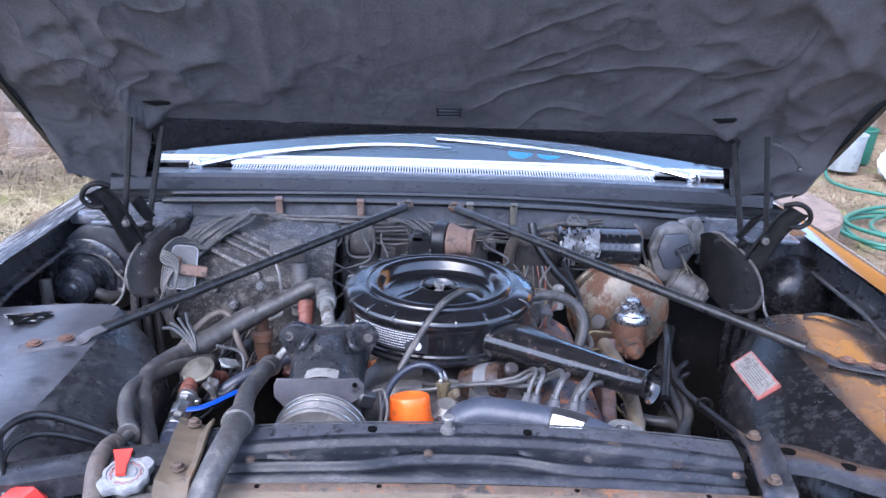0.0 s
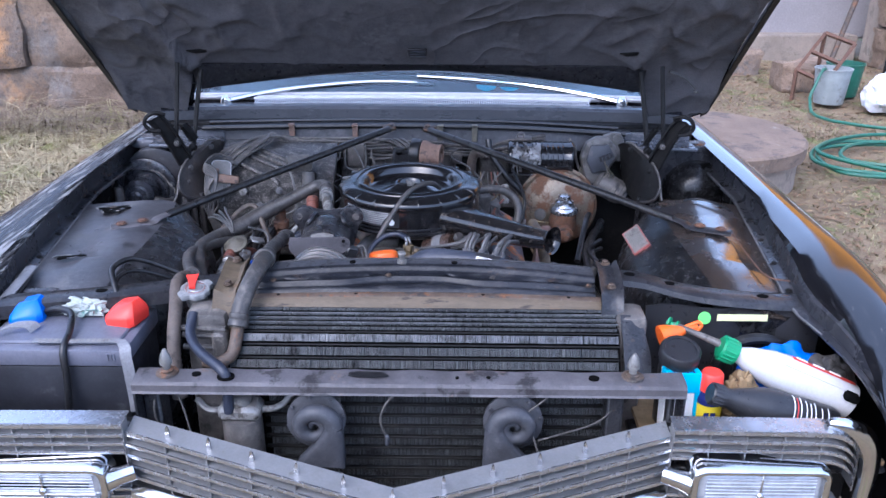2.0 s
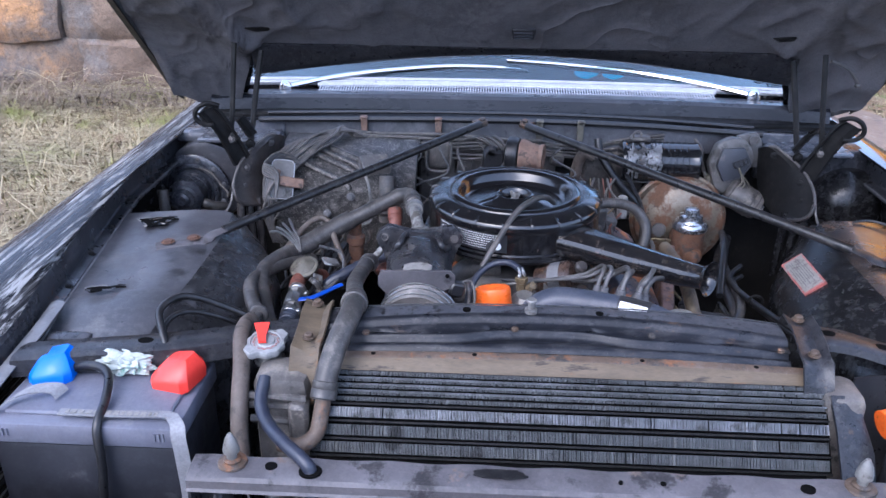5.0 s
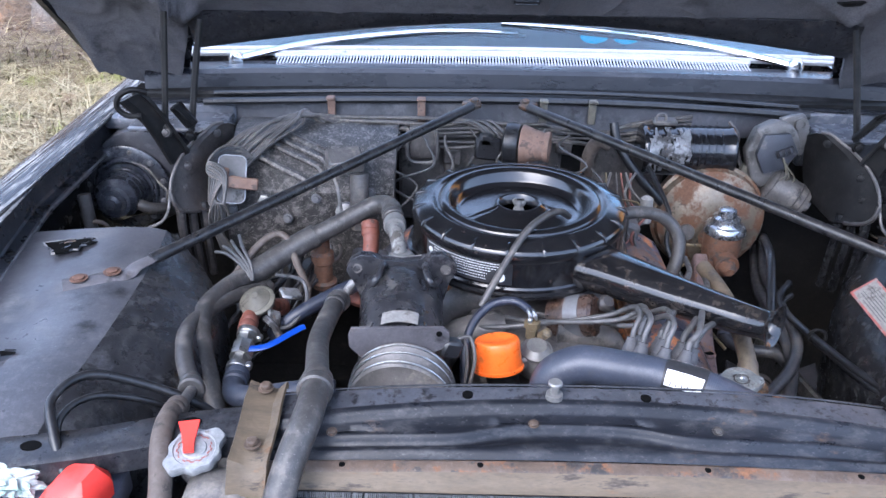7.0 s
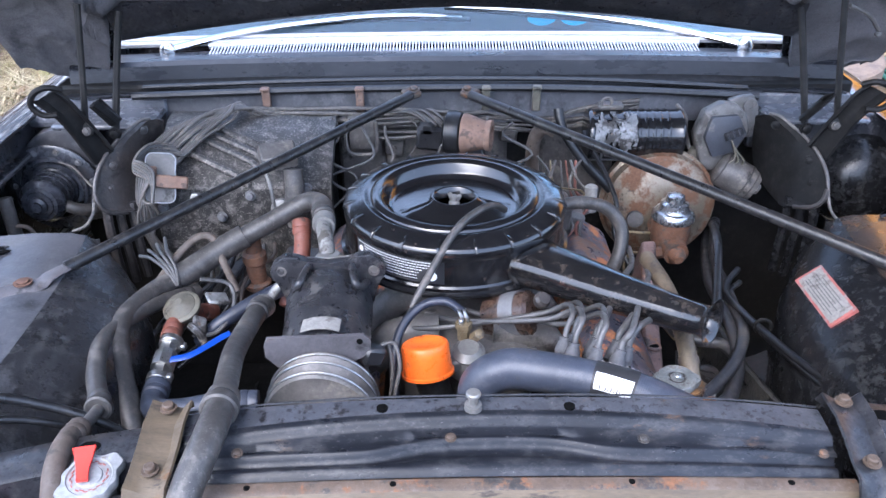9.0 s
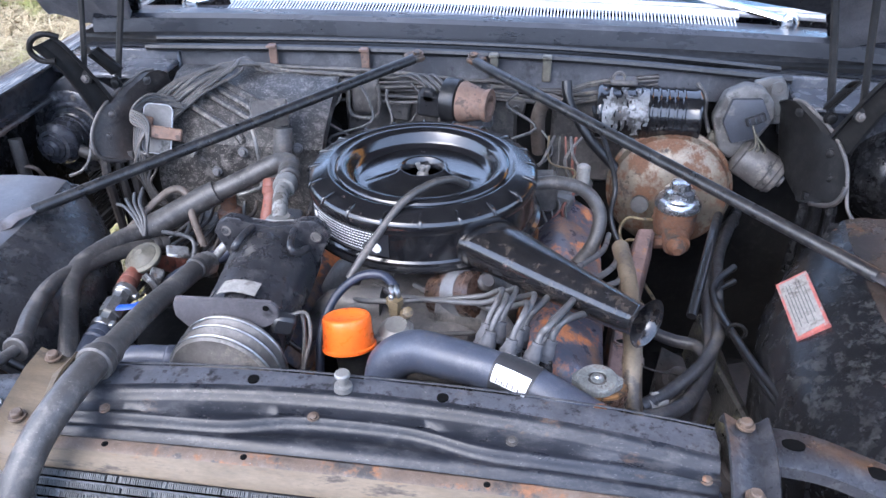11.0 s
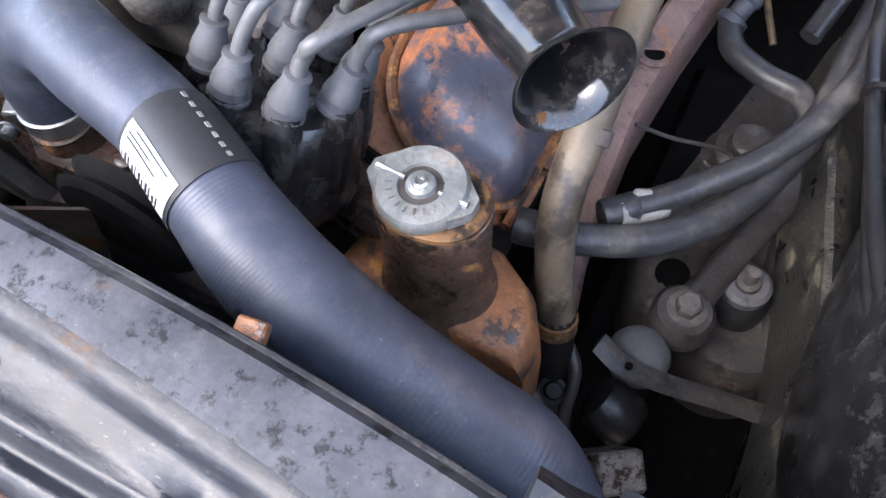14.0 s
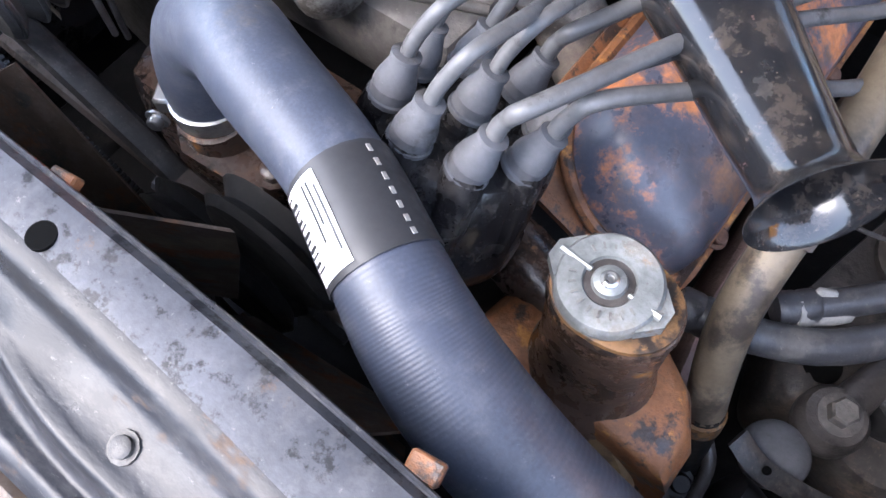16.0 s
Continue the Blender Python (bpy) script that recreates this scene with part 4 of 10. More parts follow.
    box(bm, (px + (0.04 if px > 0 else -0.03), 0.90, 0.915), (0.07, 0.03, 0.022), bev=0.01, seg=2)
    part("stamping", bm, "panel", pm)

# firewall and cowl
bm = B()
box(bm, (0.04, 1.90, 0.645), (1.66, 0.06, 0.77), bev=0.006)
fw = part("firewall", bm, "dark", car_body)
for x, z, w, h in ((0.02, 0.90, 0.26, 0.16), (0.30, 0.87, 0.16, 0.22), (-0.16, 0.86, 0.10, 0.24)):
    bm = B()
    box(bm, (x, 1.864, z), (w, 0.016, h), bev=0.008)
    part("firewall_pad", bm, "grime", fw)
bm = B()
rows = []
for i in range(25):
    x = -0.76 + 1.60 * i / 24
    e = abs((x - 0.04) / 0.80)
    yb = 1.93 - 0.05 * e ** 3
    rows.append([(x, yb - 0.045, 1.018), (x, yb - 0.012, 1.014), (x, yb, 1.020), (x, yb + 0.008, 1.058), (x, yb + 0.018, 1.066), (x, yb + 0.05, 1.066), (x, yb + 0.10, 1.06)])
sheet(bm, rows, (0, 0.003, -0.003))
part("cowl_beam", bm, "cowl", car_body)
bm = B()
tube(bm, [(-0.62, 1.835, 1.02), (-0.3, 1.852, 1.024), (0.04, 1.858, 1.026), (0.35, 1.852, 1.022), (0.66, 1.835, 1.01)], 0.008, 8, 6)
tube(bm, [(-0.60, 1.85, 1.034), (-0.3, 1.868, 1.038), (0.04, 1.874, 1.04), (0.35, 1.868, 1.036), (0.64, 1.85, 1.024)], 0.005, 8, 6)
part("cowl_seal", bm, "rubber_dark", car_body)
for x in (-0.35, -0.158, 0.101, 0.205):
    bm = B()
    box(bm, (x, 1.843, 1.008), (0.017, 0.006, 0.055), bev=0.002)
    box(bm, (x, 1.835, 1.032), (0.019, 0.016, 0.006), bev=0.002)
    part("clip", bm, "cone" if x < 0 else "cream", car_body, "small rusty clip" if x < 0 else "small cream clip")
# painted top of the firewall under the seal
bm = B()
sheet(bm, [[(-0.60 + 1.28 * k / 16, 1.862, 1.016), (-0.60 + 1.28 * k / 16, 1.858, 0.985), (-0.60 + 1.28 * k / 16, 1.846, 0.955)] for k in range(17)], (0, 0.004, 0))
part("firewall_top", bm, "shelf", car_body)
# shelves beside the cowl
for sx, x0 in ((1, 0.66), (-1, -0.56)):
    bm = B()
    box(bm, (x0 + sx * 0.10, 1.80, 0.985), (0.2, 0.10, 0.012), bev=0.004)
    box(bm, (x0 + sx * 0.10, 1.86, 0.95), (0.2, 0.02, 0.12), bev=0.004)
    part("cowl_shelf", bm, "cowlpaint", car_body)
# chrome air intake grille along the windshield
bm = B()
N = 150
y0 = lambda x: 2.045 - 0.03 * ((x - 0.04) / 0.55) ** 2
for k in range(N + 1):
    x = -0.49 + 1.06 * k / N
    box(bm, (x, y0(x) - 0.03, 1.066), (0.0032, 0.055, 0.003), rot=(10, 0, 0), bev=0.0)
for dy, dz in ((-0.062, -0.006), (0.0, 0.005)):
    tube(bm, [(-0.50 + 1.08 * k / 12, y0(-0.50 + 1.08 * k / 12) + dy, 1.066 + dz) for k in range(13)], 0.006, 8, 2)
part("air_intake_grille", bm, "brightalu", car_body, "chrome slotted air intake grille")
bm = B()
box(bm, (0.04, 2.0, 1.040), (1.10, 0.09, 0.004), bev=0.001)
part("intake_tray", bm, "dark", car_body)
bm = B()
rows = [[(-0.72 + 1.52 * k / 12, y0(-0.60 + 1.28 * k / 12) + d, 1.07 + z) for d, z in ((0.006, 0.0), (0.012, 0.003), (0.03, 0.005), (0.036, 0.007))] for k in range(13)]
sheet(bm, rows)
for d, z, r in ((0.010, 0.004, 0.005), (0.036, 0.007, 0.006)):
    tube(bm, [(-0.72 + 1.52 * k / 12, y0(-0.60 + 1.28 * k / 12) + d, 1.07 + z) for k in range(13)], r, 8, 2)
part("windshield_trim", bm, "brightalu", car_body, "bright chrome windshield trim")
# windshield, dashboard top and plain cabin behind it
bm = B()
rows = []
for i in range(21):
    u = -1 + i / 10
    rows.append([(0.04 + 0.74 * u * (1 - 0.1 * v), 2.085 - 0.05 * u * u + 0.55 * v, 1.076 + 0.42 * v - 0.01 * v * v) for v in [j / 8 for j in range(9)]])
sheet(bm, rows, (0, 0.004, -0.004))
ws = part("windshield", bm, "glass", car_body, "blue-tinted curved windshield")
ws.visible_shadow = False
bm = B()
sheet(bm, [[(-0.70 + 1.48 * i / 10, 2.13 + 0.5 * j / 4, 1.045 + 0.008 * j) for j in range(5)] for i in range(11)])
part("dashboard", bm, "blackplastic", car_body)
bm = B()
box(bm, (0.04, 3.9, 0.75), (1.84, 2.9, 0.75), bev=0.04)
sheet(bm, [[(-0.62, 2.66, 1.50), (0.70, 2.66, 1.50)], [(-0.60, 4.2, 1.52), (0.68, 4.2, 1.52)]], (0, 0, 0.02))
for x in (-0.66, 0.74):
    tube(bm, [(x, 2.15, 1.08), (x * 0.95, 2.66, 1.50)], 0.02, 8, 2)
    tube(bm, [(x * 0.95, 4.1, 1.50), (x, 4.4, 1.10)], 0.03, 8, 2)
part("cabin", bm, "paint", car_body)


def wiper(name, path, blade, label):
    t = thing(name, path[0], label, "wiper", "windshield wipers")
    bm = B()
    tube(bm, path, [0.014, 0.012, 0.010, 0.008, 0.005][: len(path)], 8, 4, flat=0.6)
    lathe(bm, Vector(path[0]) - V(0, 0, 0.015), (0, -0.3, 1), [(0.018, 0), (0.018, 0.02), (0.010, 0.032)], 14)
    part("arm", bm, "chrome", t, "bright chrome wiper arm")
    bm = B()
    tube(bm, blade, 0.006, 6, 3)
    part("blade", bm, "rubber_dark", t)


wiper("wiper", [(-0.585, 2.00, 1.068), (-0.42, 2.07, 1.090), (-0.19, 2.12, 1.106), (-0.05, 2.13, 1.108), (0.06, 2.13, 1.103)], [(-0.36, 2.12, 1.088), (-0.10, 2.14, 1.094), (0.08, 2.145, 1.092)], "chrome windshield wiper parked on the glass")
wiper("wiper", [(0.675, 2.00, 1.072), (0.55, 2.06, 1.088), (0.38, 2.12, 1.102), (0.20, 2.14, 1.115), (0.02, 2.145, 1.124)], [(0.50, 2.12, 1.084), (0.22, 2.15, 1.100), (0.02, 2.16, 1.116)], "chrome windshield wiper parked on the glass")
# blue sunglasses lie on the dashboard behind the glass
sg = thing("sunglasses", (0.28, 2.18, 1.06), "blue mirrored sunglasses lying behind the windshield", "sunglasses")
for x in (0.245, 0.325):
    bm = B()
    prism(bm, [(0.03 * math.cos(a) * (1 + 0.15 * math.cos(2 * a)), 0.019 * math.sin(a)) for a in [2 * math.pi * k / 16 for k in range(16)]], pose(x + 0.008, 2.20, 1.080, 112, 0, 0), 0.004)
    part("lens", bm, "cyan", sg)
bm = B()
tube(bm, [(0.223, 2.20, 1.085), (0.253, 2.197, 1.095), (0.293, 2.195, 1.085), (0.333, 2.197, 1.095), (0.365, 2.20, 1.085)], 0.003, 6, 4)
part("rim", bm, "blackplastic", sg)

# wheels that carry the body
for x in (-0.74, 0.84):
    for y in (1.2, 4.4):
        bm = B()
        lathe(bm, (x - 0.09, y, 0.31), (1, 0, 0), [(0.20, 0), (0.30, 0.01), (0.335, 0.04), (0.335, 0.14), (0.30, 0.17), (0.20, 0.18)], 32)
        part("wheel", bm, "rubber_dark", car_body)

# ---- hood ----
hood = thing("hood", (0.04, 1.80, 1.03), "open black hood with a sagging dark felt pad underneath", "hood")
TAN_H = 0.87


def hood_z(y):
    return 1.298 + TAN_H * (1.668 - y)


# folds of the sagging pad: two ends of each, depth and width
FOLDS = [(-0.60, 1.73, -0.80, 1.42, 0.020, 0.020), (-0.60, 1.73, -0.42, 1.62, 0.010, 0.014), (-0.62, 1.70, -0.70, 1.25, 0.012, 0.016), (-0.80, 1.60, -0.55, 1.50, 0.010, 0.014),
         (0.64, 1.72, 0.82, 1.45, 0.022, 0.020), (0.64, 1.72, 0.46, 1.66, 0.012, 0.012), (0.66, 1.68, 0.74, 1.30, 0.014, 0.016), (0.86, 1.55, 0.62, 1.50, 0.012, 0.014), (0.74, 1.30, 0.70, 0.95, 0.008, 0.014),
         (-0.70, 1.25, -0.72, 0.90, 0.008, 0.014), (-0.30, 1.62, -0.12, 1.52, 0.004, 0.010), (0.36, 1.60, 0.12, 1.54, 0.004, 0.010), (0.52, 1.40, 0.40, 1.10, 0.006, 0.012), (-0.48, 1.40, -0.36, 1.05, 0.006, 0.012),
         (0.80, 1.52, 0.62, 1.38, 0.016, 0.014), (0.62, 1.38, 0.78, 1.22, 0.014, 0.014), (0.56, 1.66, 0.70, 1.56, 0.014, 0.012), (0.10, 1.50, 0.14, 1.15, 0.006, 0.014), (0.30, 1.36, 0.62, 1.30, 0.006, 0.012), (-0.86, 1.50, -0.64, 1.36, 0.012, 0.014), (-0.40, 1.56, -0.66, 1.62, 0.010, 0.012), (0.80, 1.20, 0.66, 1.05, 0.014, 0.016)]


def hood_rows(extra, rear, half, lift, wrinkle):
    rows = []
    n = 190 if wrinkle else 60
    for i in range(n + 1):
        u = -1 + 2 * i / n
        dx = abs(u) * half
        wing = min(max((dx - 0.63) / 0.10, 0), 1)
        yr = rear + wing * 0.18 + extra - 0.06 * max(0, (dx - 0.80) / 0.1)
        row = []
        for j in range(141):
            v = j / 140
            flat = min(1.0, v * 9) if dx < 0.6 else 1.0
            y = yr + (0.72 - yr) * v
            z = hood_z(y) + lift
            x = 0.03 + u * half * (1 - 0.03 * v)
            if wrinkle:
                q = Vector((x * 2.6, y * 3.2, 1.7))
                edge = min(1.0, dx / 0.5)
                fold = 1 - abs(noise.noise(Vector((x * 5 + y * 2.5, y * 4 - x * 2, 0.3))))
                crease = 1 - abs(noise.noise(Vector((x * 13 - y * 4, y * 9 + x * 5, 4.1))))
                z += flat * min(0.008, (0.005 + 0.010 * edge) * noise.noise(q) - (0.002 + 0.012 * edge * edge) * fold ** 7 + 0.006 - (0.003 + 0.006 * edge) * crease ** 9)
                for (ax_, ay, bx_, by, deep_, wide_) in FOLDS:
                    tx, ty = bx_ - ax_, by - ay
                    s_ = min(1.0, max(0.0, ((x - ax_) * tx + (y - ay) * ty) / (tx * tx + ty * ty)))
                    d2 = (x - ax_ - s_ * tx) ** 2 + (y - ay - s_ * ty) ** 2
                    z -= 1.05 * deep_ * math.exp(-math.sqrt(d2) / (0.9 * wide_)) * (1 - 0.6 * s_)
                z -= 0.012 * math.exp(-((dx - 0.34) / 0.02) ** 2) * 0.4
            z -= 0.045 * wing * max(0.0, 1 - 7 * v)
            row.append((x, y, z))
        rows.append(row)
    return rows


bm = B()
sheet(bm, hood_rows(0.0, 1.755, 0.885, 0.0, True), (0, 0.010, 0.014))
part("insulation_pad", bm, "felt", hood, "wrinkled dark grey felt pad", angle=80)
bm = B()
sheet(bm, hood_rows(0.035, 1.765, 0.90, 0.028, False), (0, 0.012, 0.016))
part("shell", bm, "paint", hood)
for s in (-1, 1):
    bm = B()
    sheet(bm, [[(0.03 + s * 0.885, 1.95 - 1.2 * k / 10, hood_z(1.95 - 1.2 * k / 10) - 0.014), (0.03 + s * 0.905, 1.95 - 1.2 * k / 10, hood_z(1.95 - 1.2 * k / 10) - 0.004), (0.03 + s * 0.91, 1.95 - 1.2 * k / 10, hood_z(1.95 - 1.2 * k / 10) + 0.05)] for k in range(11)], (0, 0, 0.003))
    part("edge", bm, "dark", hood)
def sag(k):
    return 0.046 * (abs((-0.60 + 1.28 * k / 16) - 0.04) / 0.64) ** 1.6


bm = B()
rows = [[(-0.60 + 1.28 * k / 16, 1.75 + d - 0.01 * (((-0.60 + 1.28 * k / 16) - 0.04) / 0.6) ** 2, hood_z(1.75) + z) for d, z in ((-0.005, 0.003), (0.02, -0.016 - sag(k)), (0.045, -0.022 - 1.25 * sag(k)), (0.07, -0.015 - 1.25 * sag(k)), (0.075, 0.0 - sag(k)))] for k in range(17)]
sheet(bm, rows, (0, 0.003, 0.003))
part("rear_lip", bm, "beam", hood, "dark steel rear lip")
# embossed badge plate, made as plain bars
ang = math.degrees(math.atan(TAN_H))
bm = B()
box(bm, (0.039, 1.668, 1.276), (0.052, 0.036, 0.006), rot=(-ang, 0, 0), bev=0.002)
badge = part("badge", bm, "blackplastic", hood, "small embossed black badge")
bm = B()
for k in range(3):
    box(bm, (0.039, 1.668 - 0.009 + 0.009 * k, 1.2715 + 0.0078 - 0.0078 * k), (0.042, 0.004, 0.004), rot=(-ang, 0, 0), bev=0.001)
part("badge_bar", bm, "greyplastic", badge)
for x in (-0.56, 0.62):
    bm = B()
    prism(bm, [(-0.032, -0.005), (0.02, -0.009), (0.034, 0.003), (-0.01, 0.009)], pose(x, 1.68, hood_z(1.68) - 0.016, -ang, 0, 8), 0.003)
    part("slit", bm, "dark", hood)
bm = B()
tube(bm, [(0.74, 1.71, 1.222), (0.79, 1.73, 1.20), (0.83, 1.76, 1.165)], 0.004, 6, 3)
box(bm, (0.835, 1.765, 1.155), (0.012, 0.012, 0.010), bev=0.003)
part("strap", bm, "wire_grey", hood)


def hinge(side):
    mx = (lambda x: x) if side < 0 else (lambda x: 0.09 - x)
    h = unit("hinge", (mx(-0.64), 1.62, 0.85), hood, "black spring-loaded steel hinge")

    def P(x, y, z):
        return V(mx(x), y, z)
    bm = B()
    tube(bm, [P(-0.615, 1.662, 1.245), P(-0.622, 1.640, 1.14), P(-0.627, 1.612, 1.040)], 0.0062, 6, 3, flat=0.5)
    lathe(bm, P(-0.627, 1.616, 1.034), (0, -1, 0.1), [(0.012, 0), (0.013, 0.001), (0.013, 0.005), (0.011, 0.006)], 16)
    part("link", bm, "dark", h)
    bm = B()
    bolt(bm, P(-0.627, 1.611, 1.034), (0, -1, 0.1), 0.006, 0.006)
    part("bolt", bm, "grime", h)
    bm = B()
    tube(bm, [P(-0.575, 1.735, 1.215), P(-0.59, 1.70, 1.10), P(-0.598, 1.67, 1.015)], 0.0068, 6, 3, flat=0.5)
    bolt(bm, P(-0.598, 1.662, 1.008), (0, -1, 0), 0.008, 0.008)
    part("link", bm, "dark", h)
    # hooked arm: a channel with raised edges
    left = smooth_path([P(-0.682, 1.572, 1.104), P(-0.668, 1.578, 1.085), P(-0.651, 1.588, 1.058), P(-0.636, 1.600, 1.015), P(-0.622, 1.612, 0.968)], 5)[0]
    right = smooth_path([P(-0.652, 1.585, 1.116), P(-0.638, 1.592, 1.098), P(-0.626, 1.602, 1.070), P(-0.612, 1.618, 1.030), P(-0.596, 1.632, 0.985)], 5)[0]
    bm = B()
    sheet(bm, [[a.lerp(b, 0) + V(0, -0.006, 0.002), a.lerp(b, 0.12), a.lerp(b, 0.2) + V(0, 0.006, 0), a.lerp(b, 0.5) + V(0, 0.008, 0), a.lerp(b, 0.8) + V(0, 0.006, 0), a.lerp(b, 0.9), b + V(0, -0.006, 0.002)] for a, b in zip(left, right)], (0, 0.006, 0))
    arm = part("arm", bm, "dark", h)
    bm = B()
    tube(bm, [P(-0.640, 1.585, 1.118), P(-0.662, 1.574, 1.126), P(-0.684, 1.570, 1.116), P(-0.692, 1.570, 1.095), P(-0.678, 1.574, 1.078), P(-0.655, 1.580, 1.076)], 0.0055, 8, 5)
    part("hook", bm, "dark", arm, "bent steel hook")
    # curved side plate with a rolled edge
    edge = smooth_path([P(-0.548, 1.715, 1.018), P(-0.562, 1.700, 1.019), P(-0.578, 1.685, 1.008), P(-0.598, 1.655, 0.994), P(-0.615, 1.612, 0.970), P(-0.622, 1.580, 0.938), P(-0.615, 1.566, 0.908), P(-0.602, 1.575, 0.888), P(-0.582, 1.605, 0.874)], 5)[0]
    back = smooth_path([P(-0.535, 1.745, 0.995), P(-0.540, 1.755, 0.985), P(-0.544, 1.765, 0.970), P(-0.548, 1.770, 0.950), P(-0.552, 1.770, 0.920), P(-0.556, 1.755, 0.890), P(-0.562, 1.730, 0.872), P(-0.568, 1.695, 0.862), P(-0.574, 1.650, 0.858)], 5)[0]
    bm = B()
    sheet(bm, [[a, a.lerp(b, 0.06), a.lerp(b, 0.12) + V(mx(0.008) - mx(0), 0, 0), a.lerp(b, 0.35) + V(mx(0.011) - mx(0), 0, 0), a.lerp(b, 0.6) + V(mx(0.011) - mx(0), 0, 0), a.lerp(b, 0.8) + V(mx(0.006) - mx(0), 0, 0), b] for a, b in zip(edge, back)], (0, 0.004, 0))
    plate = part("bracket", bm, "dark" if side > 0 else "greasy", h)
    bm = B()
    n_ = len(edge)
    tube(bm, edge[: int(n_ * 0.66)], 0.0032, 8, 1)
    tube(bm, [edge[int(n_ * 0.62)], P(-0.624, 1.570, 0.915), P(-0.627, 1.556, 0.892), P(-0.640, 1.545, 0.876), P(-0.662, 1.540, 0.868)], 0.003, 8, 5)
    part("flange", bm, "grime", plate, "pale worn rolled edge")
    bm = B()
    tube(bm, edge[int(n_ * 0.66):], 0.0045, 8, 1)
    part("flange", bm, "greasy", plate, "greasy rolled edge")
    for x, y, z in ((-0.561, 1.703, 1.000), (-0.603, 1.628, 0.958), (-0.607, 1.604, 0.922)):
        bm = B()
        bolt(bm, P(x, y, z), (-side * 0.6, -1, 0.2), 0.0065, 0.006)
        part("bolt", bm, "dark" if side > 0 else "greasy", plate)
    # ribbed foot under the plate
    for k in range(3):
        bm = B()
        tube(bm, [P(-0.612 + 0.016 * k, 1.585 + 0.02 * k, 0.885), P(-0.612 + 0.016 * k, 1.58 + 0.02 * k, 0.84), P(-0.612 + 0.016 * k, 1.59 + 0.02 * k, 0.72)], 0.009, 8, 3)
        part("rib", bm, "greasy" if side < 0 else "dome", plate)
    bm = B()
    pts = []
    for k in range(130):
        a = k * 0.9
        c = mix3(P(-0.592, 1.662, 1.030), P(-0.606, 1.622, 1.082), k / 129)
        pts.append(c + V(0.010 * math.sin(a), 0.010 * math.cos(a), 0.006 * math.sin(a)))
    tube(bm, pts, 0.0024, 6, 1)
    part("spring", bm, "dark", h)


hinge(-1)
hinge(1)

# ---- front of the engine bay ----
# top panel over the radiator, with the bowed stamping
top_panel = thing("radiator_top_panel", (0.06, 0.89, 0.94), "black stamped steel panel over the radiator with rust spots", "panel")


def bow(x):
    return math.exp(-((x - 0.055) / 0.105) ** 4)


bm = B()
rows = []
for i in range(73):
    x = -0.285 + 0.70 * i / 72
    b = bow(x)
    e = abs((x - 0.065) / 0.35)
    sag = -0.012 * e ** 2.2
    back = 0.943 - 0.012 * e ** 3
    ridge = 0.913 - 0.026 * e ** 2
    prof = [(back, 0.955), (back + 0.001, 0.976), (back - 0.003, 0.9805), (back - 0.012, 0.981), (ridge + 0.008, 0.979), (ridge + 0.003, 0.9783), (ridge, 0.9768), (ridge - 0.0025, 0.9740), (ridge - 0.0050, 0.9705), (ridge - 0.0080, 0.9682), (ridge - 0.018, 0.9660)]
    m1, m2 = 0.876 + 0.017 * b, 0.867 + 0.009 * b
    prof += [(m1 + 0.006, 0.9640), (m1 + 0.002, 0.9652), (m1 - 0.001, 0.9635), (m1 - 0.003, 0.9590), (m1 - 0.006, 0.9550), (m2, 0.9535), (m2 - 0.003, 0.9565), (0.861 + 0.002 * b, 0.9555), (0.857, 0.952), (0.854, 0.948)]
    rows.append([(x, y, z + sag) for y, z in prof])
sheet(bm, [r[4:] for r in rows])
part("stamping", bm, "stamping", top_panel, angle=80)
bm = B()
sheet(bm, [r[:5] for r in rows])
part("rear_strip", bm, "mottled", top_panel, "mottled dusty rear strip")
for x in (-0.215, 0.01, 0.215, 0.402):
    bm = B()
    e = abs((x - 0.065) / 0.35)
    bolt(bm, (x, 0.893 - 0.02 * e * e, 0.966 - 0.012 * e ** 2.2), (0, -0.2, 1), 0.0042, 0.003)
    part("bolt", bm, "rusty", top_panel, "rusty bolt")
# black discs paint the shade of the panel's holes
for x in (-0.064, 0.140):
    bm = B()
    lathe(bm, (x, 0.925, 0.9780), (0, 0, 1), [(0.0062, 0), (0.0062, 0.0026), (0.003, 0.0027)], 16)
    part("hole_shade", bm, "painted_shade", top_panel)
bm = B()
lathe(bm, (0.035, 0.924, 0.979), (0, 0, 1), [(0.010, 0), (0.0095, 0.006), (0.0050, 0.007), (0.0050, 0.016), (0.0082, 0.018), (0.0082, 0.021), (0.0070, 0.0225)], 18)
part("bump_stop", bm, "alu", top_panel, "pale bump stop")
bm = B()
tube(bm, [(-0.285 + 0.70 * i / 24, 0.9445 - 0.012 * abs((-0.35 + 0.70 * i / 24) / 0.35) ** 3, 0.9800 - 0.012 * abs((-0.35 + 0.70 * i / 24) / 0.35) ** 2.2) for i in range(25)], 0.0013, 6, 2)
part("rear_lip", bm, "beam", top_panel, "thin bare folded edge")
for x in (0.117, 0.302):
    bm = B()
    box(bm, (x, 0.9465, 0.966), (0.013, 0.009, 0.007), rot=(12, 0, 8), bev=0.001)
    part("clip", bm, "orangerust", top_panel)
# rust-brown upper rail of the core and pale strip below it
rail = thing("core_rail", (0.06, 0.81, 0.92), "rust-brown steel rail with a pale worn front edge", "rail")
bm = B()
sheet(bm, [[(-0.285 + 0.715 * i / 20, y, z - 0.008 * abs(i / 10 - 1) ** 2) for y, z in ((0.855, 0.946), (0.851, 0.9490), (0.840, 0.9480), (0.837, 0.9460))] for i in range(21)])
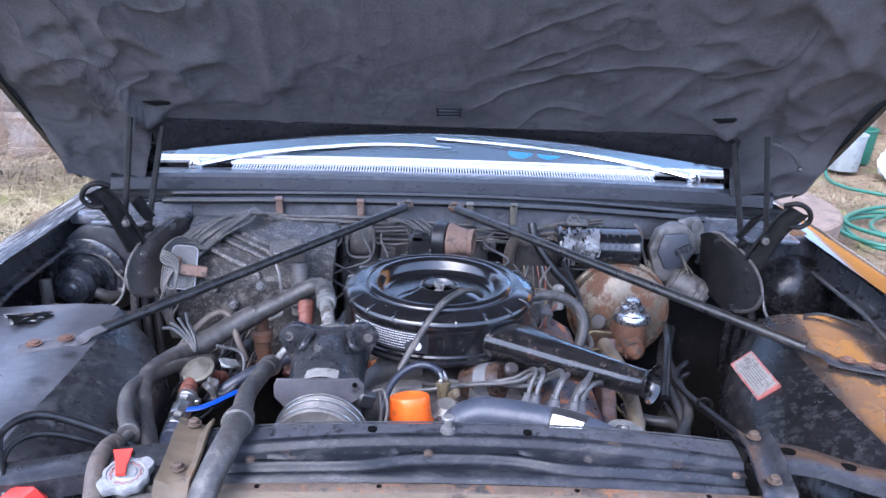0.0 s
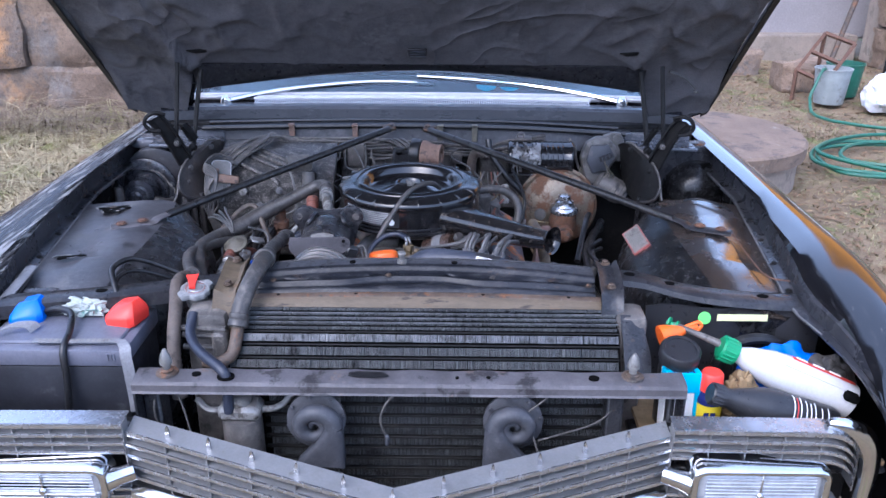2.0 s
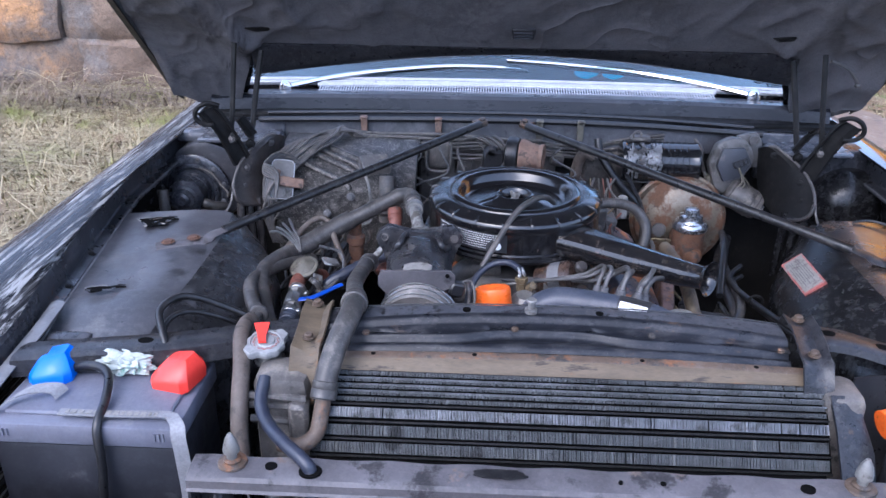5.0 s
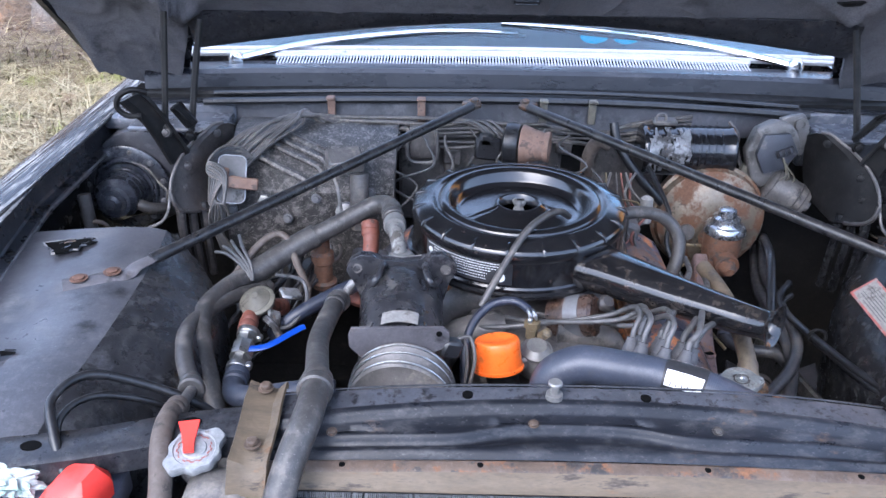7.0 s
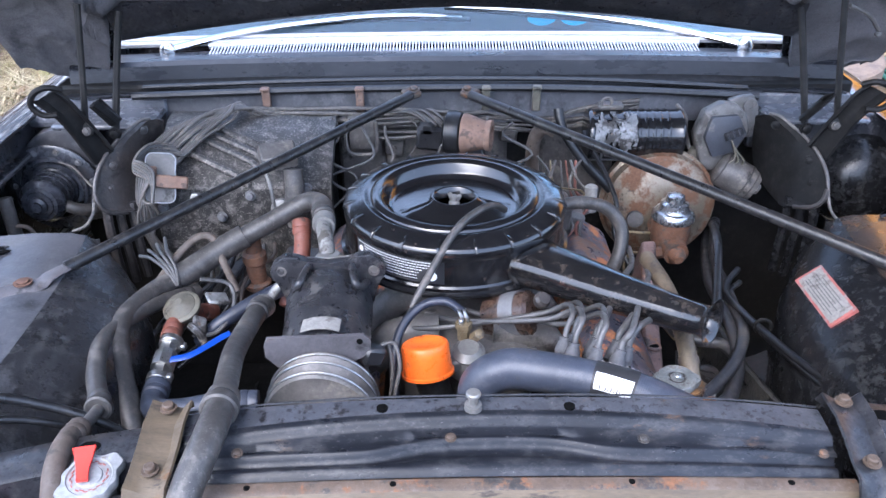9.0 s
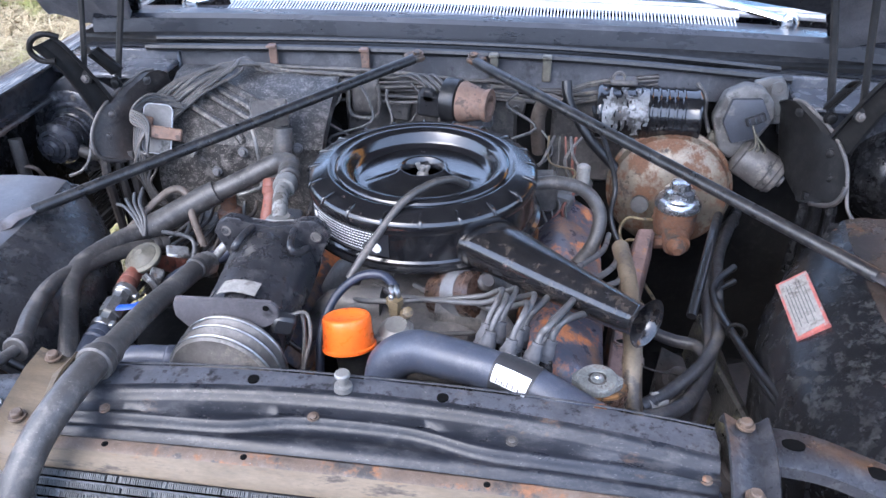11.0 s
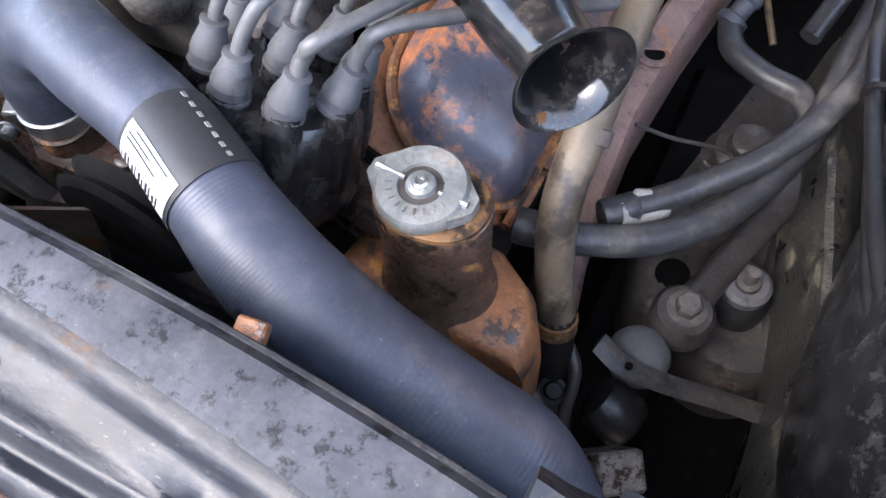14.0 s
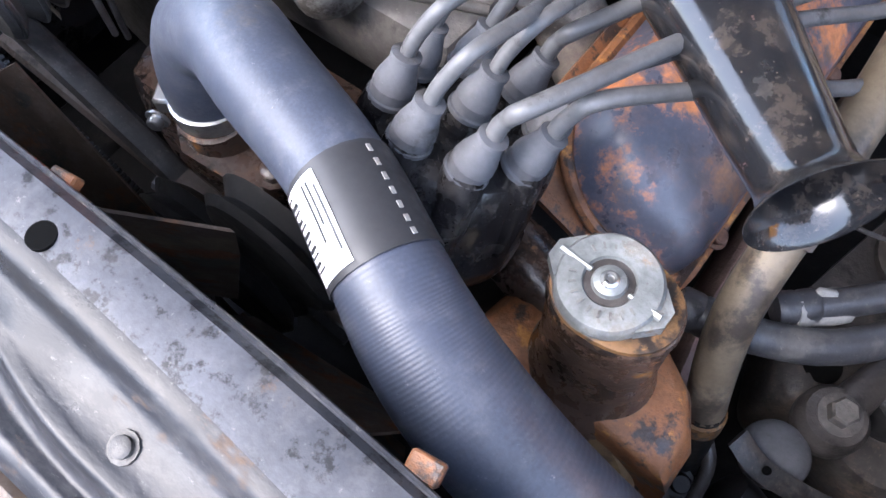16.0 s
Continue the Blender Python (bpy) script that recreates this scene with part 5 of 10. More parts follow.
part("top_face", bm, "rusty", rail)
bm = B()
sheet(bm, [[(-0.285 + 0.715 * i / 20, y, z - 0.008 * abs(i / 10 - 1) ** 2) for y, z in ((0.837, 0.9460), (0.834, 0.9435), (0.825, 0.9370), (0.821, 0.9300))] for i in range(21)])
part("front_edge", bm, "tan", rail)
# rail holes are discs coloured as shade
for x in (-0.20, -0.05, 0.195, 0.36):
    bm = B()
    lathe(bm, (x, 0.8455, 0.9460 - 0.008 * ((x - 0.07) / 0.36) ** 2), (0, 0, 1), [(0.0035, 0), (0.0035, 0.0030), (0.002, 0.0031)], 12)
    part("hole_shade", bm, "painted_shade", rail)
# straps that clamp the ends of the panel
for x, mt, lab in ((-0.297, "tan", "bent rusty strap"), (0.442, "beam", "black steel strap")):
    st = thing("panel_strap", (x, 0.88, 0.93), lab + " bolted across the panel end", "strap", "panel straps")
    bm = B()
    w = 0.021
    rows = []
    for k in range(5):
        u = -1 + k / 2
        wob = 0.004 * math.sin(3 * u + x * 9)
        lip = 0.006 if abs(u) == 1 else 0.0
        rows.append([(x + u * w + 0.002 * math.sin(7 * t), y, z + lip + wob * (t % 2)) for t, (y, z) in enumerate(((0.948, 0.962), (0.940, 0.974), (0.905, 0.976), (0.878, 0.966), (0.852, 0.960), (0.830, 0.954), (0.812, 0.93), (0.800, 0.88)))])
    sheet(bm, rows)
    part("band", bm, mt, st)
    for y, z in ((0.929, 0.978), (0.853, 0.962)):
        bm = B()
        bolt(bm, (x, y, z), (0, 0, 1), 0.0062, 0.008)
        part("bolt", bm, "rusty", st)
# side ledges to the fenders
for side in (-1, 1):
    ends = [(-0.30, 0.905, 0.952), (-0.40, 0.895, 0.944), (-0.52, 0.868, 0.938), (-0.74, 0.835, 0.93)] if side < 0 else [(0.45, 0.925, 0.958), (0.52, 0.925, 0.95), (0.60, 0.905, 0.936), (0.70, 0.885, 0.930), (0.85, 0.885, 0.922)]
    pts, _ = smooth_path(ends, 6)
    bm = B()
    sheet(bm, [[(p.x, p.y + 0.032, p.z - 0.035), (p.x, p.y + 0.032, p.z - 0.003), (p.x, p.y + 0.028, p.z), (p.x, p.y - 0.012, p.z), (p.x, p.y - 0.020, p.z - 0.004), (p.x, p.y - 0.024, p.z - (0.030 if side < 0 else 0.014))] for p in pts])
    lg = single("support_ledge", bm, "beam", "stamped steel ledge between panel and fender, " + ("rusty along the top" if side > 0 else "dusty black"), "ledge")
    # ledge holes: flat black ovals in place of shade
    for p in (pts[5], pts[13]) if side < 0 else (pts[4], pts[10], pts[20]):
        bm = B()
        lathe(bm, (p.x, p.y + 0.008, p.z - 0.003), (0, 0, 1), [(0.008, 0), (0.008, 0.0042), (0.005, 0.0044)], 12, sx=1.5)
        part("hole_shade", bm, "painted_shade", lg)
# black duct face below the right ledge, with two stickers
bm = B()
rows = [[(0.52 + 0.34 * i / 12, 0.862 + 0.01 * math.sin(i), z) for z in (0.72, 0.80, 0.870, 0.905, 0.912)] for i in range(13)]
rows = [[(x, y + (0.012 if z > 0.90 else 0), z) for x, y, z in r] for r in rows]
sheet(bm, rows, (0, 0.003, 0))
duct = single("duct_panel", bm, "blackplastic", "black panel with a green dot and a pale yellow sticker", "panel")
bm = B()
lathe(bm, (0.630, 0.855, 0.897), (0, -1, 0.25), [(0.0125, 0), (0.0125, 0.0015)], 22)
part("dot_sticker", bm, "lime", duct, "round lime green sticker")
bm = B()
box(bm, (0.703, 0.852, 0.8995), (0.098, 0.0015, 0.014), bev=0)
part("strip_sticker", bm, "yellow", duct, "pale yellow strip sticker")
bm = B()
tube(bm, [(0.66 + 0.075 * (1 - math.cos(a)), 0.838, 0.80 + 0.062 * math.sin(a)) for a in [math.pi * k / 8 for k in range(9)]], 0.011, 8, 3)
part("ring", bm, "rubber_dark", duct)

# condenser: slanted upper face and upright lower core
cond = thing("condenser", (0.08, 0.72, 0.42), "dusty black finned condenser with bent silver fins", "condenser")


def finned(name, x0, x1, a, b, rowsn, material, pitch, depth, lab=""):
    """Rows of thin upright fins between flat tubes, on a face from a (top) to b (bottom) in y, z."""
    bm = B()
    a, b = Vector((0, *a)), Vector((0, *b))
    down = (b - a)
    nrm = Vector((0, -down.z, down.y)).normalized()
    if nrm.y > 0:
        nrm = -nrm
    rnd = random.Random(int(x0 * 1000) + rowsn)
    for r in range(rowsn):
        p, q = a + down * ((r + 0.24) / rowsn), a + down * ((r + 0.86) / rowsn)
        k = 0
        x = x0
        while x < x1:
            bend = rnd.uniform(-0.0004, 0.0004) + (0.004 * math.sin(x * 60) if rnd.random() < 0.04 else 0)
            t = pitch * 0.5
            v = [bm.verts.new((x + dx + (bend if o else 0), *(pt + nrm * o).yz)) for pt in (p, q) for dx in (0, t) for o in (0, depth)]
            bm.faces.new((v[0], v[1], v[3], v[2]))
            bm.faces.new((v[1], v[5], v[7], v[3]))
            bm.faces.new((v[0], v[4], v[5], v[1]))
            bm.faces.new((v[2], v[3], v[7], v[6]))
            x += pitch
    return tagged(part(name, bm, material, cond, lab), kind="stuff")


finned("fin_band", -0.275, 0.445, (0.821, 0.930), (0.781, 0.901), 5, "fins", 0.0021, 0.0030)
finned("fin_band", -0.275, 0.445, (0.780, 0.900), (0.766, 0.882), 1, "finedge", 0.0021, 0.0040, "bent silver fins")
finned("fin_band", -0.275, 0.445, (0.765, 0.881), (0.736, 0.843), 2, "fins", 0.0021, 0.0030)
finned("fin_band", -0.20, 0.42, (0.712, 0.835), (0.700, 0.42), 18, "fins", 0.0026, 0.0025)
# black sheets behind the fins put the shade of the gaps into colour
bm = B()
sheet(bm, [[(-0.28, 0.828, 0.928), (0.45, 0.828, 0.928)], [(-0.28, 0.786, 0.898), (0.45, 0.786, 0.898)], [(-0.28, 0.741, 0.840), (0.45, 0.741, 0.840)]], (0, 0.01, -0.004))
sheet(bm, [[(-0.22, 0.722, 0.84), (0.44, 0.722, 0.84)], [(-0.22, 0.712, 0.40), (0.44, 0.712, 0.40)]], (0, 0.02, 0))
part("core", bm, "painted_shade", cond)
for k, (y, z) in enumerate([(0.821 - 0.040 * q / 5, 0.930 - 0.029 * q / 5) for q in range(6)] + [(0.766, 0.8820), (0.751, 0.8625), (0.737, 0.8435)]):
    bm = B()
    tube(bm, [(-0.278, y - 0.002, z - 0.001), (0.448, y - 0.002, z - 0.001)], 0.0017, 6, 1)
    part("flat_tube", bm, "finedge" if k in (1, 2, 3) else "dark", cond)
for k in range(19):
    bm = B()
    z = 0.835 - 0.415 * k / 18
    box(bm, (0.11, 0.708 - 0.012 * k / 18, z), (0.64, 0.008, 0.005), bev=0.001)
    part("flat_tube", bm, "dark", cond)
# frame uprights beside the lower core
for x in (-0.405, 0.43, 0.53):
    bm = B()
    box(bm, (x, 0.70, 0.62), (0.03 if x < 0.5 else 0.012, 0.05, 0.44), bev=0.004)
    part("upright", bm, "beam", cond)
# radiator header on the left and end plate on the right
rad = thing("radiator", (0.06, 0.80, 0.45), "dusty grey radiator with side tanks", "radiator")
bm = B()
box(bm, (-0.33, 0.825, 0.70), (0.085, 0.075, 0.46), bev=0.02, seg=2)
for z in (0.885, 0.86, 0.90):
    tube(bm, [(-0.375, 0.79, z), (-0.29, 0.785, z)], 0.006, 8, 1)
box(bm, (-0.30, 0.78, 0.86), (0.03, 0.03, 0.08), bev=0.006)
part("side_tank", bm, "grime", rad)
bm = B()
box(bm, (0.475, 0.825, 0.70), (0.06, 0.075, 0.46), bev=0.016, seg=2)
part("side_tank", bm, "grime", rad)
bm = B()
sheet(bm, [[(0.452, 0.80, 0.93), (0.452, 0.76, 0.90), (0.453, 0.70, 0.83)], [(0.470, 0.80, 0.93), (0.478, 0.755, 0.895), (0.475, 0.70, 0.83)], [(0.495, 0.80, 0.915), (0.505, 0.75, 0.87), (0.50, 0.70, 0.81)]], (0, 0.004, -0.004))
part("end_plate", bm, "beam", rad)
bm = B()
box(bm, (0.06, 0.835, 0.66), (0.74, 0.05, 0.50), bev=0.004)
part("core", bm, "dark", rad)
bm = B()
lathe(bm, (-0.364, 0.862, 0.915), (0.06, -0.16, 1), [(0.020, 0), (0.020, 0.024)], 20)
part("filler_neck", bm, "alu", rad)
CAPN = V(0.06, -0.16, 1).normalized()
CAPC = V(-0.364, 0.859, 0.940)
cap = unit("cap", CAPC, rad, "silver radiator cap with a red safety lever")
cf = frame_of(CAPN, (0.66, 0.75, 0))
bm = B()
prof = [(1.0, 0.0), (1.03, 0.002), (1.03, 0.009), (0.98, 0.0115), (0.84, 0.0120), (0.80, 0.0105), (0.50, 0.0110), (0.46, 0.0125), (0.02, 0.0130)]
rings = []
for r, h in prof:
    ring = []
    for k in range(72):
        a = 2 * math.pi * k / 72
        ear = math.exp(-((abs(math.sin(a)) - 1.0) / 0.055) ** 2) if r > 0.9 else 0.0
        scallop = 0.0009 * math.cos(10 * a) if r > 0.9 else 0.0
        ring.append(bm.verts.new(CAPC + cf @ V((0.0275 * r + scallop + 0.009 * ear) * math.cos(a), (0.0275 * r + scallop + 0.009 * ear) * math.sin(a), h)))
    rings.append(ring)
for a, b in zip(rings, rings[1:]):
    ring_faces(bm, a, b)
bm.faces.new(list(reversed(rings[0]))), bm.faces.new(rings[-1])
part("disc", bm, "zinc", cap)
for k in range(26):
    if k % 7 == 6:
        continue
    a = 2 * math.pi * k / 26
    bm = B()
    rr = 0.0185 if k % 2 else 0.0170
    c = CAPC + cf @ V(rr * math.cos(a), rr * math.sin(a), 0.0113)
    box(bm, c, (0.0042, 0.0013, 0.0008), rot=(9, 3, math.degrees(a) + 45), bev=0)
    part("stamped_mark", bm, "fadedred", cap)
bm = B()
lv = [CAPC + V(-0.006, 0.002, 0.0155), CAPC + V(-0.008, 0.014, 0.020), CAPC + V(-0.011, 0.026, 0.024)]
sheet(bm, [[p + V(-w, -0.2 * w, 0), p + V(w, 0.2 * w, 0)] for p, w in zip([CAPC + V(-0.002, -0.012, 0.0135)] + lv, (0.0055, 0.0060, 0.0085, 0.0115))], (0.0, -0.0030, 0.002))
part("lever", bm, "red", cap, "red safety lever")

# tie bar in front, with holes, pins and end brackets
bar = thing("tie_bar", (0.06, 0.665, 0.83), "grey-brown steel tie bar with holes across the front", "tie bar")
bm = B()
rows = []
for i in range(41):
    x = -0.424 + 0.969 * i / 40
    w = 0.0015 * math.sin(i * 1.3)
    rows.append([(x, 0.692, 0.862), (x, 0.690, 0.8715 + w), (x, 0.668, 0.8705 + w), (x, 0.650, 0.868), (x, 0.6455, 0.863), (x, 0.6455, 0.851), (x, 0.642, 0.848), (x, 0.652, 0.842)])
sheet(bm, rows)
part("channel", bm, "tiebar", bar)
# holes of the bar, drawn as shade-black discs
for x, y, r, sx in ((-0.316, 0.672, 0.007, 1.2), (-0.262, 0.664, 0.013, 1.2), (0.145, 0.668, 0.003, 1), (0.20, 0.668, 0.004, 1), (0.386, 0.670, 0.008, 1.2)):
    bm = B()
    lathe(bm, (x, y, 0.8695), (0, 0, 1), [(r, 0), (r, 0.0030), (r * 0.6, 0.0032)], 14, sx=sx)
    part("hole_shade", bm, "painted_shade", bar)
bm = B()
rnd = random.Random(4)
prism(bm, [((0.034 + rnd.uniform(-0.005, 0.006)) * math.cos(a), (0.0105 + rnd.uniform(-0.002, 0.001)) * math.sin(a)) for a in [2 * math.pi * k / 20 for k in range(20)]], pose(-0.012, 0.672, 0.8728), 0.0012)
part("tar_patch", bm, "rubber_dark", bar, "black tar patch")
for x in (-0.369, 0.455):
    bm = B()
    lathe(bm, (x, 0.676, 0.871), (0, 0, 1), [(0.020, 0), (0.019, 0.003), (0.012, 0.004), (0.012, 0.007), (0.009, 0.009)], 18)
    part("washer", bm, "rusty", bar)
    bm = B()
    lathe(bm, (x, 0.676, 0.878), (0, 0, 1), [(0.007, 0), (0.007, 0.010), (0.011, 0.012), (0.011, 0.018), (0.008, 0.030), (0.003, 0.040)], 16)
    part("hood_pin", bm, "alu", bar)
for x, s in ((-0.424, -1), (0.545, 1)):
    bm = B()
    sheet(bm, [[(x, 0.647, 0.862), (x, 0.69, 0.864)], [(x + s * 0.001, 0.65, 0.70), (x + s * 0.001, 0.69, 0.66)], [(x, 0.65, 0.45), (x, 0.69, 0.45)]], (-s * 0.004, 0, 0))
    part("end_bracket", bm, "beam", bar)


def horn(x, mirror):
    h = thing("horn", (x, 0.63, 0.70), "grey snail-shaped car horn in front of the condenser", "horn", "horns")
    bm = B()
    lathe(bm, (x, 0.660, 0.790), (0, -1, 0.15), [(0.046, 0), (0.053, 0.003), (0.053, 0.009), (0.048, 0.012), (0.040, 0.013), (0.006, 0.014)], 36)
    for k in range(8):
        a = 2 * math.pi * k / 8 + 0.2
        bolt(bm, (x + 0.049 * math.cos(a), 0.650, 0.791 + 0.049 * math.sin(a)), (0, -1, 0.15), 0.0035, 0.004)
    part("diaphragm", bm, "hornplastic", h)
    bm = B()
    sgn = -1 if mirror else 1
    pts, rad_ = [], []
    for k in range(40):
        t = k / 39
        a = 3.1 * math.pi * (1 - t)
        r = 0.004 + 0.030 * t ** 0.9
        pts.append((x + sgn * r * math.cos(a), 0.632 - 0.004 * t, 0.792 + r * math.sin(a)))
        rad_.append(0.0045 + 0.0125 * t)
    tube(bm, pts, rad_, 14, 2)
    rows = []
    for k in range(9):
        t = k / 8
        cx, w, d, z = x + sgn * (0.034 - 0.022 * t ** 1.3), 0.017 + 0.025 * t ** 1.2, 0.017 - 0.002 * t, 0.793 - 0.070 * t
        rows.append([bm.verts.new((cx + w * math.copysign(abs(math.cos(q)) ** (1 - 0.6 * t), math.cos(q)), 0.628 - 0.006 * t + d * math.copysign(abs(math.sin(q)) ** (1 - 0.6 * t), math.sin(q)), z - 0.006 * sgn * t * math.cos(q))) for q in [2 * math.pi * n / 24 for n in range(24)]])
    for a, b in zip(rows, rows[1:]):
        ring_faces(bm, a, b)
    bm.faces.new(rows[0])
    trumpet = part("trumpet", bm, "hornplastic", h, "dusty black snail trumpet with a flat mouth", angle=60)
    bm = B()
    # dark disc paints the shade in the middle of the spiral
    lathe(bm, (x + 0.009 * sgn, 0.640, 0.787), (0, -1, 0.1), [(0.012, 0), (0.012, 0.001)], 14)
    part("painted_shade", bm, "dark", trumpet)
    bm = B()
    tube(bm, [(x, 0.66, 0.83), (x, 0.675, 0.85)], 0.008, 6, 1)
    part("bracket", bm, "grime", h)


horn(-0.105, False)
horn(0.245, True)
# receiver drier
dr = thing("receiver_drier", (-0.245, 0.68, 0.58), "dusty black receiver drier bottle with an alloy head", "receiver drier")
bm = B()
lathe(bm, (-0.245, 0.68, 0.58), (0, 0, 1), [(0.030, 0), (0.036, 0.01), (0.036, 0.19), (0.034, 0.2)], 26)
part("bottle", bm, "grime", dr)
bm = B()
box(bm, (-0.245, 0.68, 0.795), (0.076, 0.05, 0.03), bev=0.008)
lathe(bm, (-0.245, 0.68, 0.81), (0, 0, 1), [(0.02, 0), (0.02, 0.008), (0.012, 0.012)], 18)
tube(bm, [(-0.21, 0.68, 0.795), (-0.19, 0.68, 0.795), (-0.17, 0.69, 0.80), (-0.155, 0.70, 0.815)], 0.006, 8, 3)
tube(bm, [(-0.28, 0.68, 0.792), (-0.305, 0.68, 0.792), (-0.33, 0.70, 0.80)], 0.006, 8, 3)
part("head", bm, "alu", dr)


def wire(name, pts, r, material, label, cat="wire", sub=6, seg=8, group=""):
    bm = B()
    tube(bm, pts, r, seg, sub)
    ob = single(name, bm, material, label, cat, group, angle=62)
    if name in ("ac_hose", "heater_hose"):
        for p, q in ((pts[0], pts[1]), (pts[-1], pts[-2])):
            p, q = Vector(p), Vector(q)
            bm = B()
            lathe(bm, p, q - p, [(r * 1.02, 0.0), (r * 1.13, 0.002), (r * 1.13, 0.012), (r * 1.06, 0.014), (r * 1.13, 0.016), (r * 1.13, 0.024), (r * 1.02, 0.026)], 18)
            part("crimp", bm, material, ob, "crimped hose end")
    return ob


w1 = wire("wire", [(0.045, 0.66, 0.85), (0.02, 0.645, 0.83), (0.01, 0.64, 0.80), (0.02, 0.64, 0.765)], 0.002, "wire", "loose thin wire with a grey plug")
bm = B()
box(bm, (0.021, 0.64, 0.758), (0.008, 0.008, 0.022), bev=0.002)
part("plug", bm, "greyplastic", w1)
for pts in ([(-0.39, 0.70, 0.85), (-0.40, 0.67, 0.80), (-0.385, 0.66, 0.74)], [(-0.365, 0.69, 0.84), (-0.345, 0.67, 0.79), (-0.335, 0.66, 0.75)], [(-0.07, 0.69, 0.84), (-0.065, 0.66, 0.815), (-0.085, 0.64, 0.805)], [(0.29, 0.64, 0.76), (0.34, 0.65, 0.77), (0.40, 0.67, 0.78), (0.44, 0.68, 0.82)], [(0.27, 0.64, 0.82), (0.30, 0.65, 0.84), (0.32, 0.67, 0.85)], [(0.275, 0.64, 0.79), (0.285, 0.62, 0.76), (0.30, 0.61, 0.73), (0.315, 0.61, 0.71)]):
    wire("wire", pts, 0.0018, "wire", "loose dusty wire in front of the condenser")

# ---- grille ----
grille = thing("grille", (0.05, 0.52, 0.45), "bright metal V-shaped car grille with fine horizontal bars", "grille")
VL, VC, VR = V(-0.425, 0.612, 0), V(0.046, 0.425, 0), V(0.512, 0.612, 0)


def vline(z, off=0.0):
    return [V(VL.x, VL.y - off, z), V(VC.x, VC.y - off, z), V(VR.x, VR.y - off, z)]


def blade(name, line, back, front, lip, label="", material="blade"):
    """A deep flat blade that follows the line, with a bright bead along its front edge."""
    bm = B()
    sheet(bm, [[p + V(0, back, 0.003), p + V(0, 0.3 * (back - front), 0.0015), p + V(0, -front, 0)] for p in line], (0, 0, -0.0018))
    bar_ob = part(name, bm, material, grille, label, angle=50)
    bm = B()
    sheet(bm, [[p + V(0, -front + 0.0010, 0.0012), p + V(0, -front - 0.0020, 0.0016), p + V(0, -front - 0.0030, -0.001), p + V(0, -front - 0.0030, -lip)] for p in line], (0, 0.002, 0))
    part("bright_edge", bm, "anodised", bar_ob, "bright front edge", angle=50)
    return bar_ob


def pin(p, z):
    """Upright pointed rib end that stands on the ledge."""
    bm = B()
    prism(bm, [(-0.0038, 0), (0.0038, 0), (0.0034, 0.012), (0.0015, 0.020), (0.0, 0.022), (-0.0015, 0.020), (-0.0034, 0.012)], pose(p.x, p.y, z, 90, 0, 0), 0.0045)
    return bm


blade("top_ledge", vline(0.800), 0.030, 0.014, 0.006, "pale flat top ledge")
for z in [0.779, 0.757, 0.735, 0.713, 0.640, 0.617, 0.594, 0.571, 0.548, 0.525, 0.50]:
    blade("bar", vline(z, 0.004), 0.026, 0.014, 0.005)
bm = B()
rows = [[p + V(0, 0.010, 0.016), p + V(0, -0.010, 0.015), p + V(0, -0.022, 0.008), p + V(0, -0.028, -0.004), p + V(0, -0.026, -0.016), p + V(0, -0.014, -0.026)] for p in vline(0.682, 0.006)]
sheet(bm, rows, (0, 0.003, -0.002))
part("main_bar", bm, "chrome", grille, "thick bright chrome bar", angle=60)
for k in range(13):
    f = k / 12
    p = (VL.lerp(VC, f * 2) if f <= 0.5 else VC.lerp(VR, f * 2 - 1))
    bm = B()
    box(bm, (p.x, p.y - 0.004, 0.648), (0.0018, 0.024, 0.29), bev=0)
    rib_ob = part("rib", bm, "blade", grille)
    if 0 < k < 12:
        part("pin", pin(p + V(0, 0.004, 0), 0.801), "anodised", rib_ob, "bright pointed rib end")


def side_grille(side):
    x0 = VL.x - 0.002 if side < 0 else VR.x + 0.002
    x1 = -0.668 if side < 0 else 0.758
    R = 0.078

    def line(z, off=0.0):
        n = [V(x0 + (x1 - x0) * k / 4, 0.608 - 0.018 * k / 4 - off, z + 0.010 * k / 4) for k in range(5)]
        return n + [V(x1 + side * R * math.sin(a), 0.590 - off + 0.022 * (1 - math.cos(a)), z + 0.010 - R * (1 - math.cos(a))) for a in [radians(11 * k) for k in range(1, 9)]]
    blade("top_ledge", line(0.819), 0.022, 0.016, 0.007, "pale top ledge of the side grille", "anodised")
    for z in (0.800, 0.783, 0.766, 0.688, 0.672, 0.656, 0.640, 0.624, 0.608, 0.592, 0.576):
        blade("bar", line(z, 0.004), 0.022, 0.014, 0.0045)
    for k in range(5):
        x = x0 + (x1 - x0) * k / 4
        bm = B()
        box(bm, (x, 0.602 - 0.018 * k / 4, 0.700), (0.0018, 0.022, 0.24), bev=0)
        part("rib", bm, "blade", grille)
    # indicator lamp in a chrome frame, with a bullet that meets the main bar
    xc, zc, hw, hh = (0.659, 0.727, 0.110, 0.036) if side > 0 else (-0.560, 0.722, 0.103, 0.031)

    def loop(w, h, r, y, n=6):
        pts = []
        for cx_, cz_, a0 in ((w - r, h - r, 0), (r - w, h - r, 90), (r - w, r - h, 180), (w - r, r - h, 270)):
            pts += [V(xc + cx_ + r * math.cos(radians(a0 + 90 * q / n)), y, zc + cz_ + r * math.sin(radians(a0 + 90 * q / n))) for q in range(n + 1)]
        return pts
    bm = B()
    rings = [[bm.verts.new(p) for p in loop(hw - d, hh - d, 0.014, y)] for d, y in ((0.004, 0.585), (0.004, 0.562), (0.008, 0.556), (0.016, 0.553), (0.024, 0.552))]
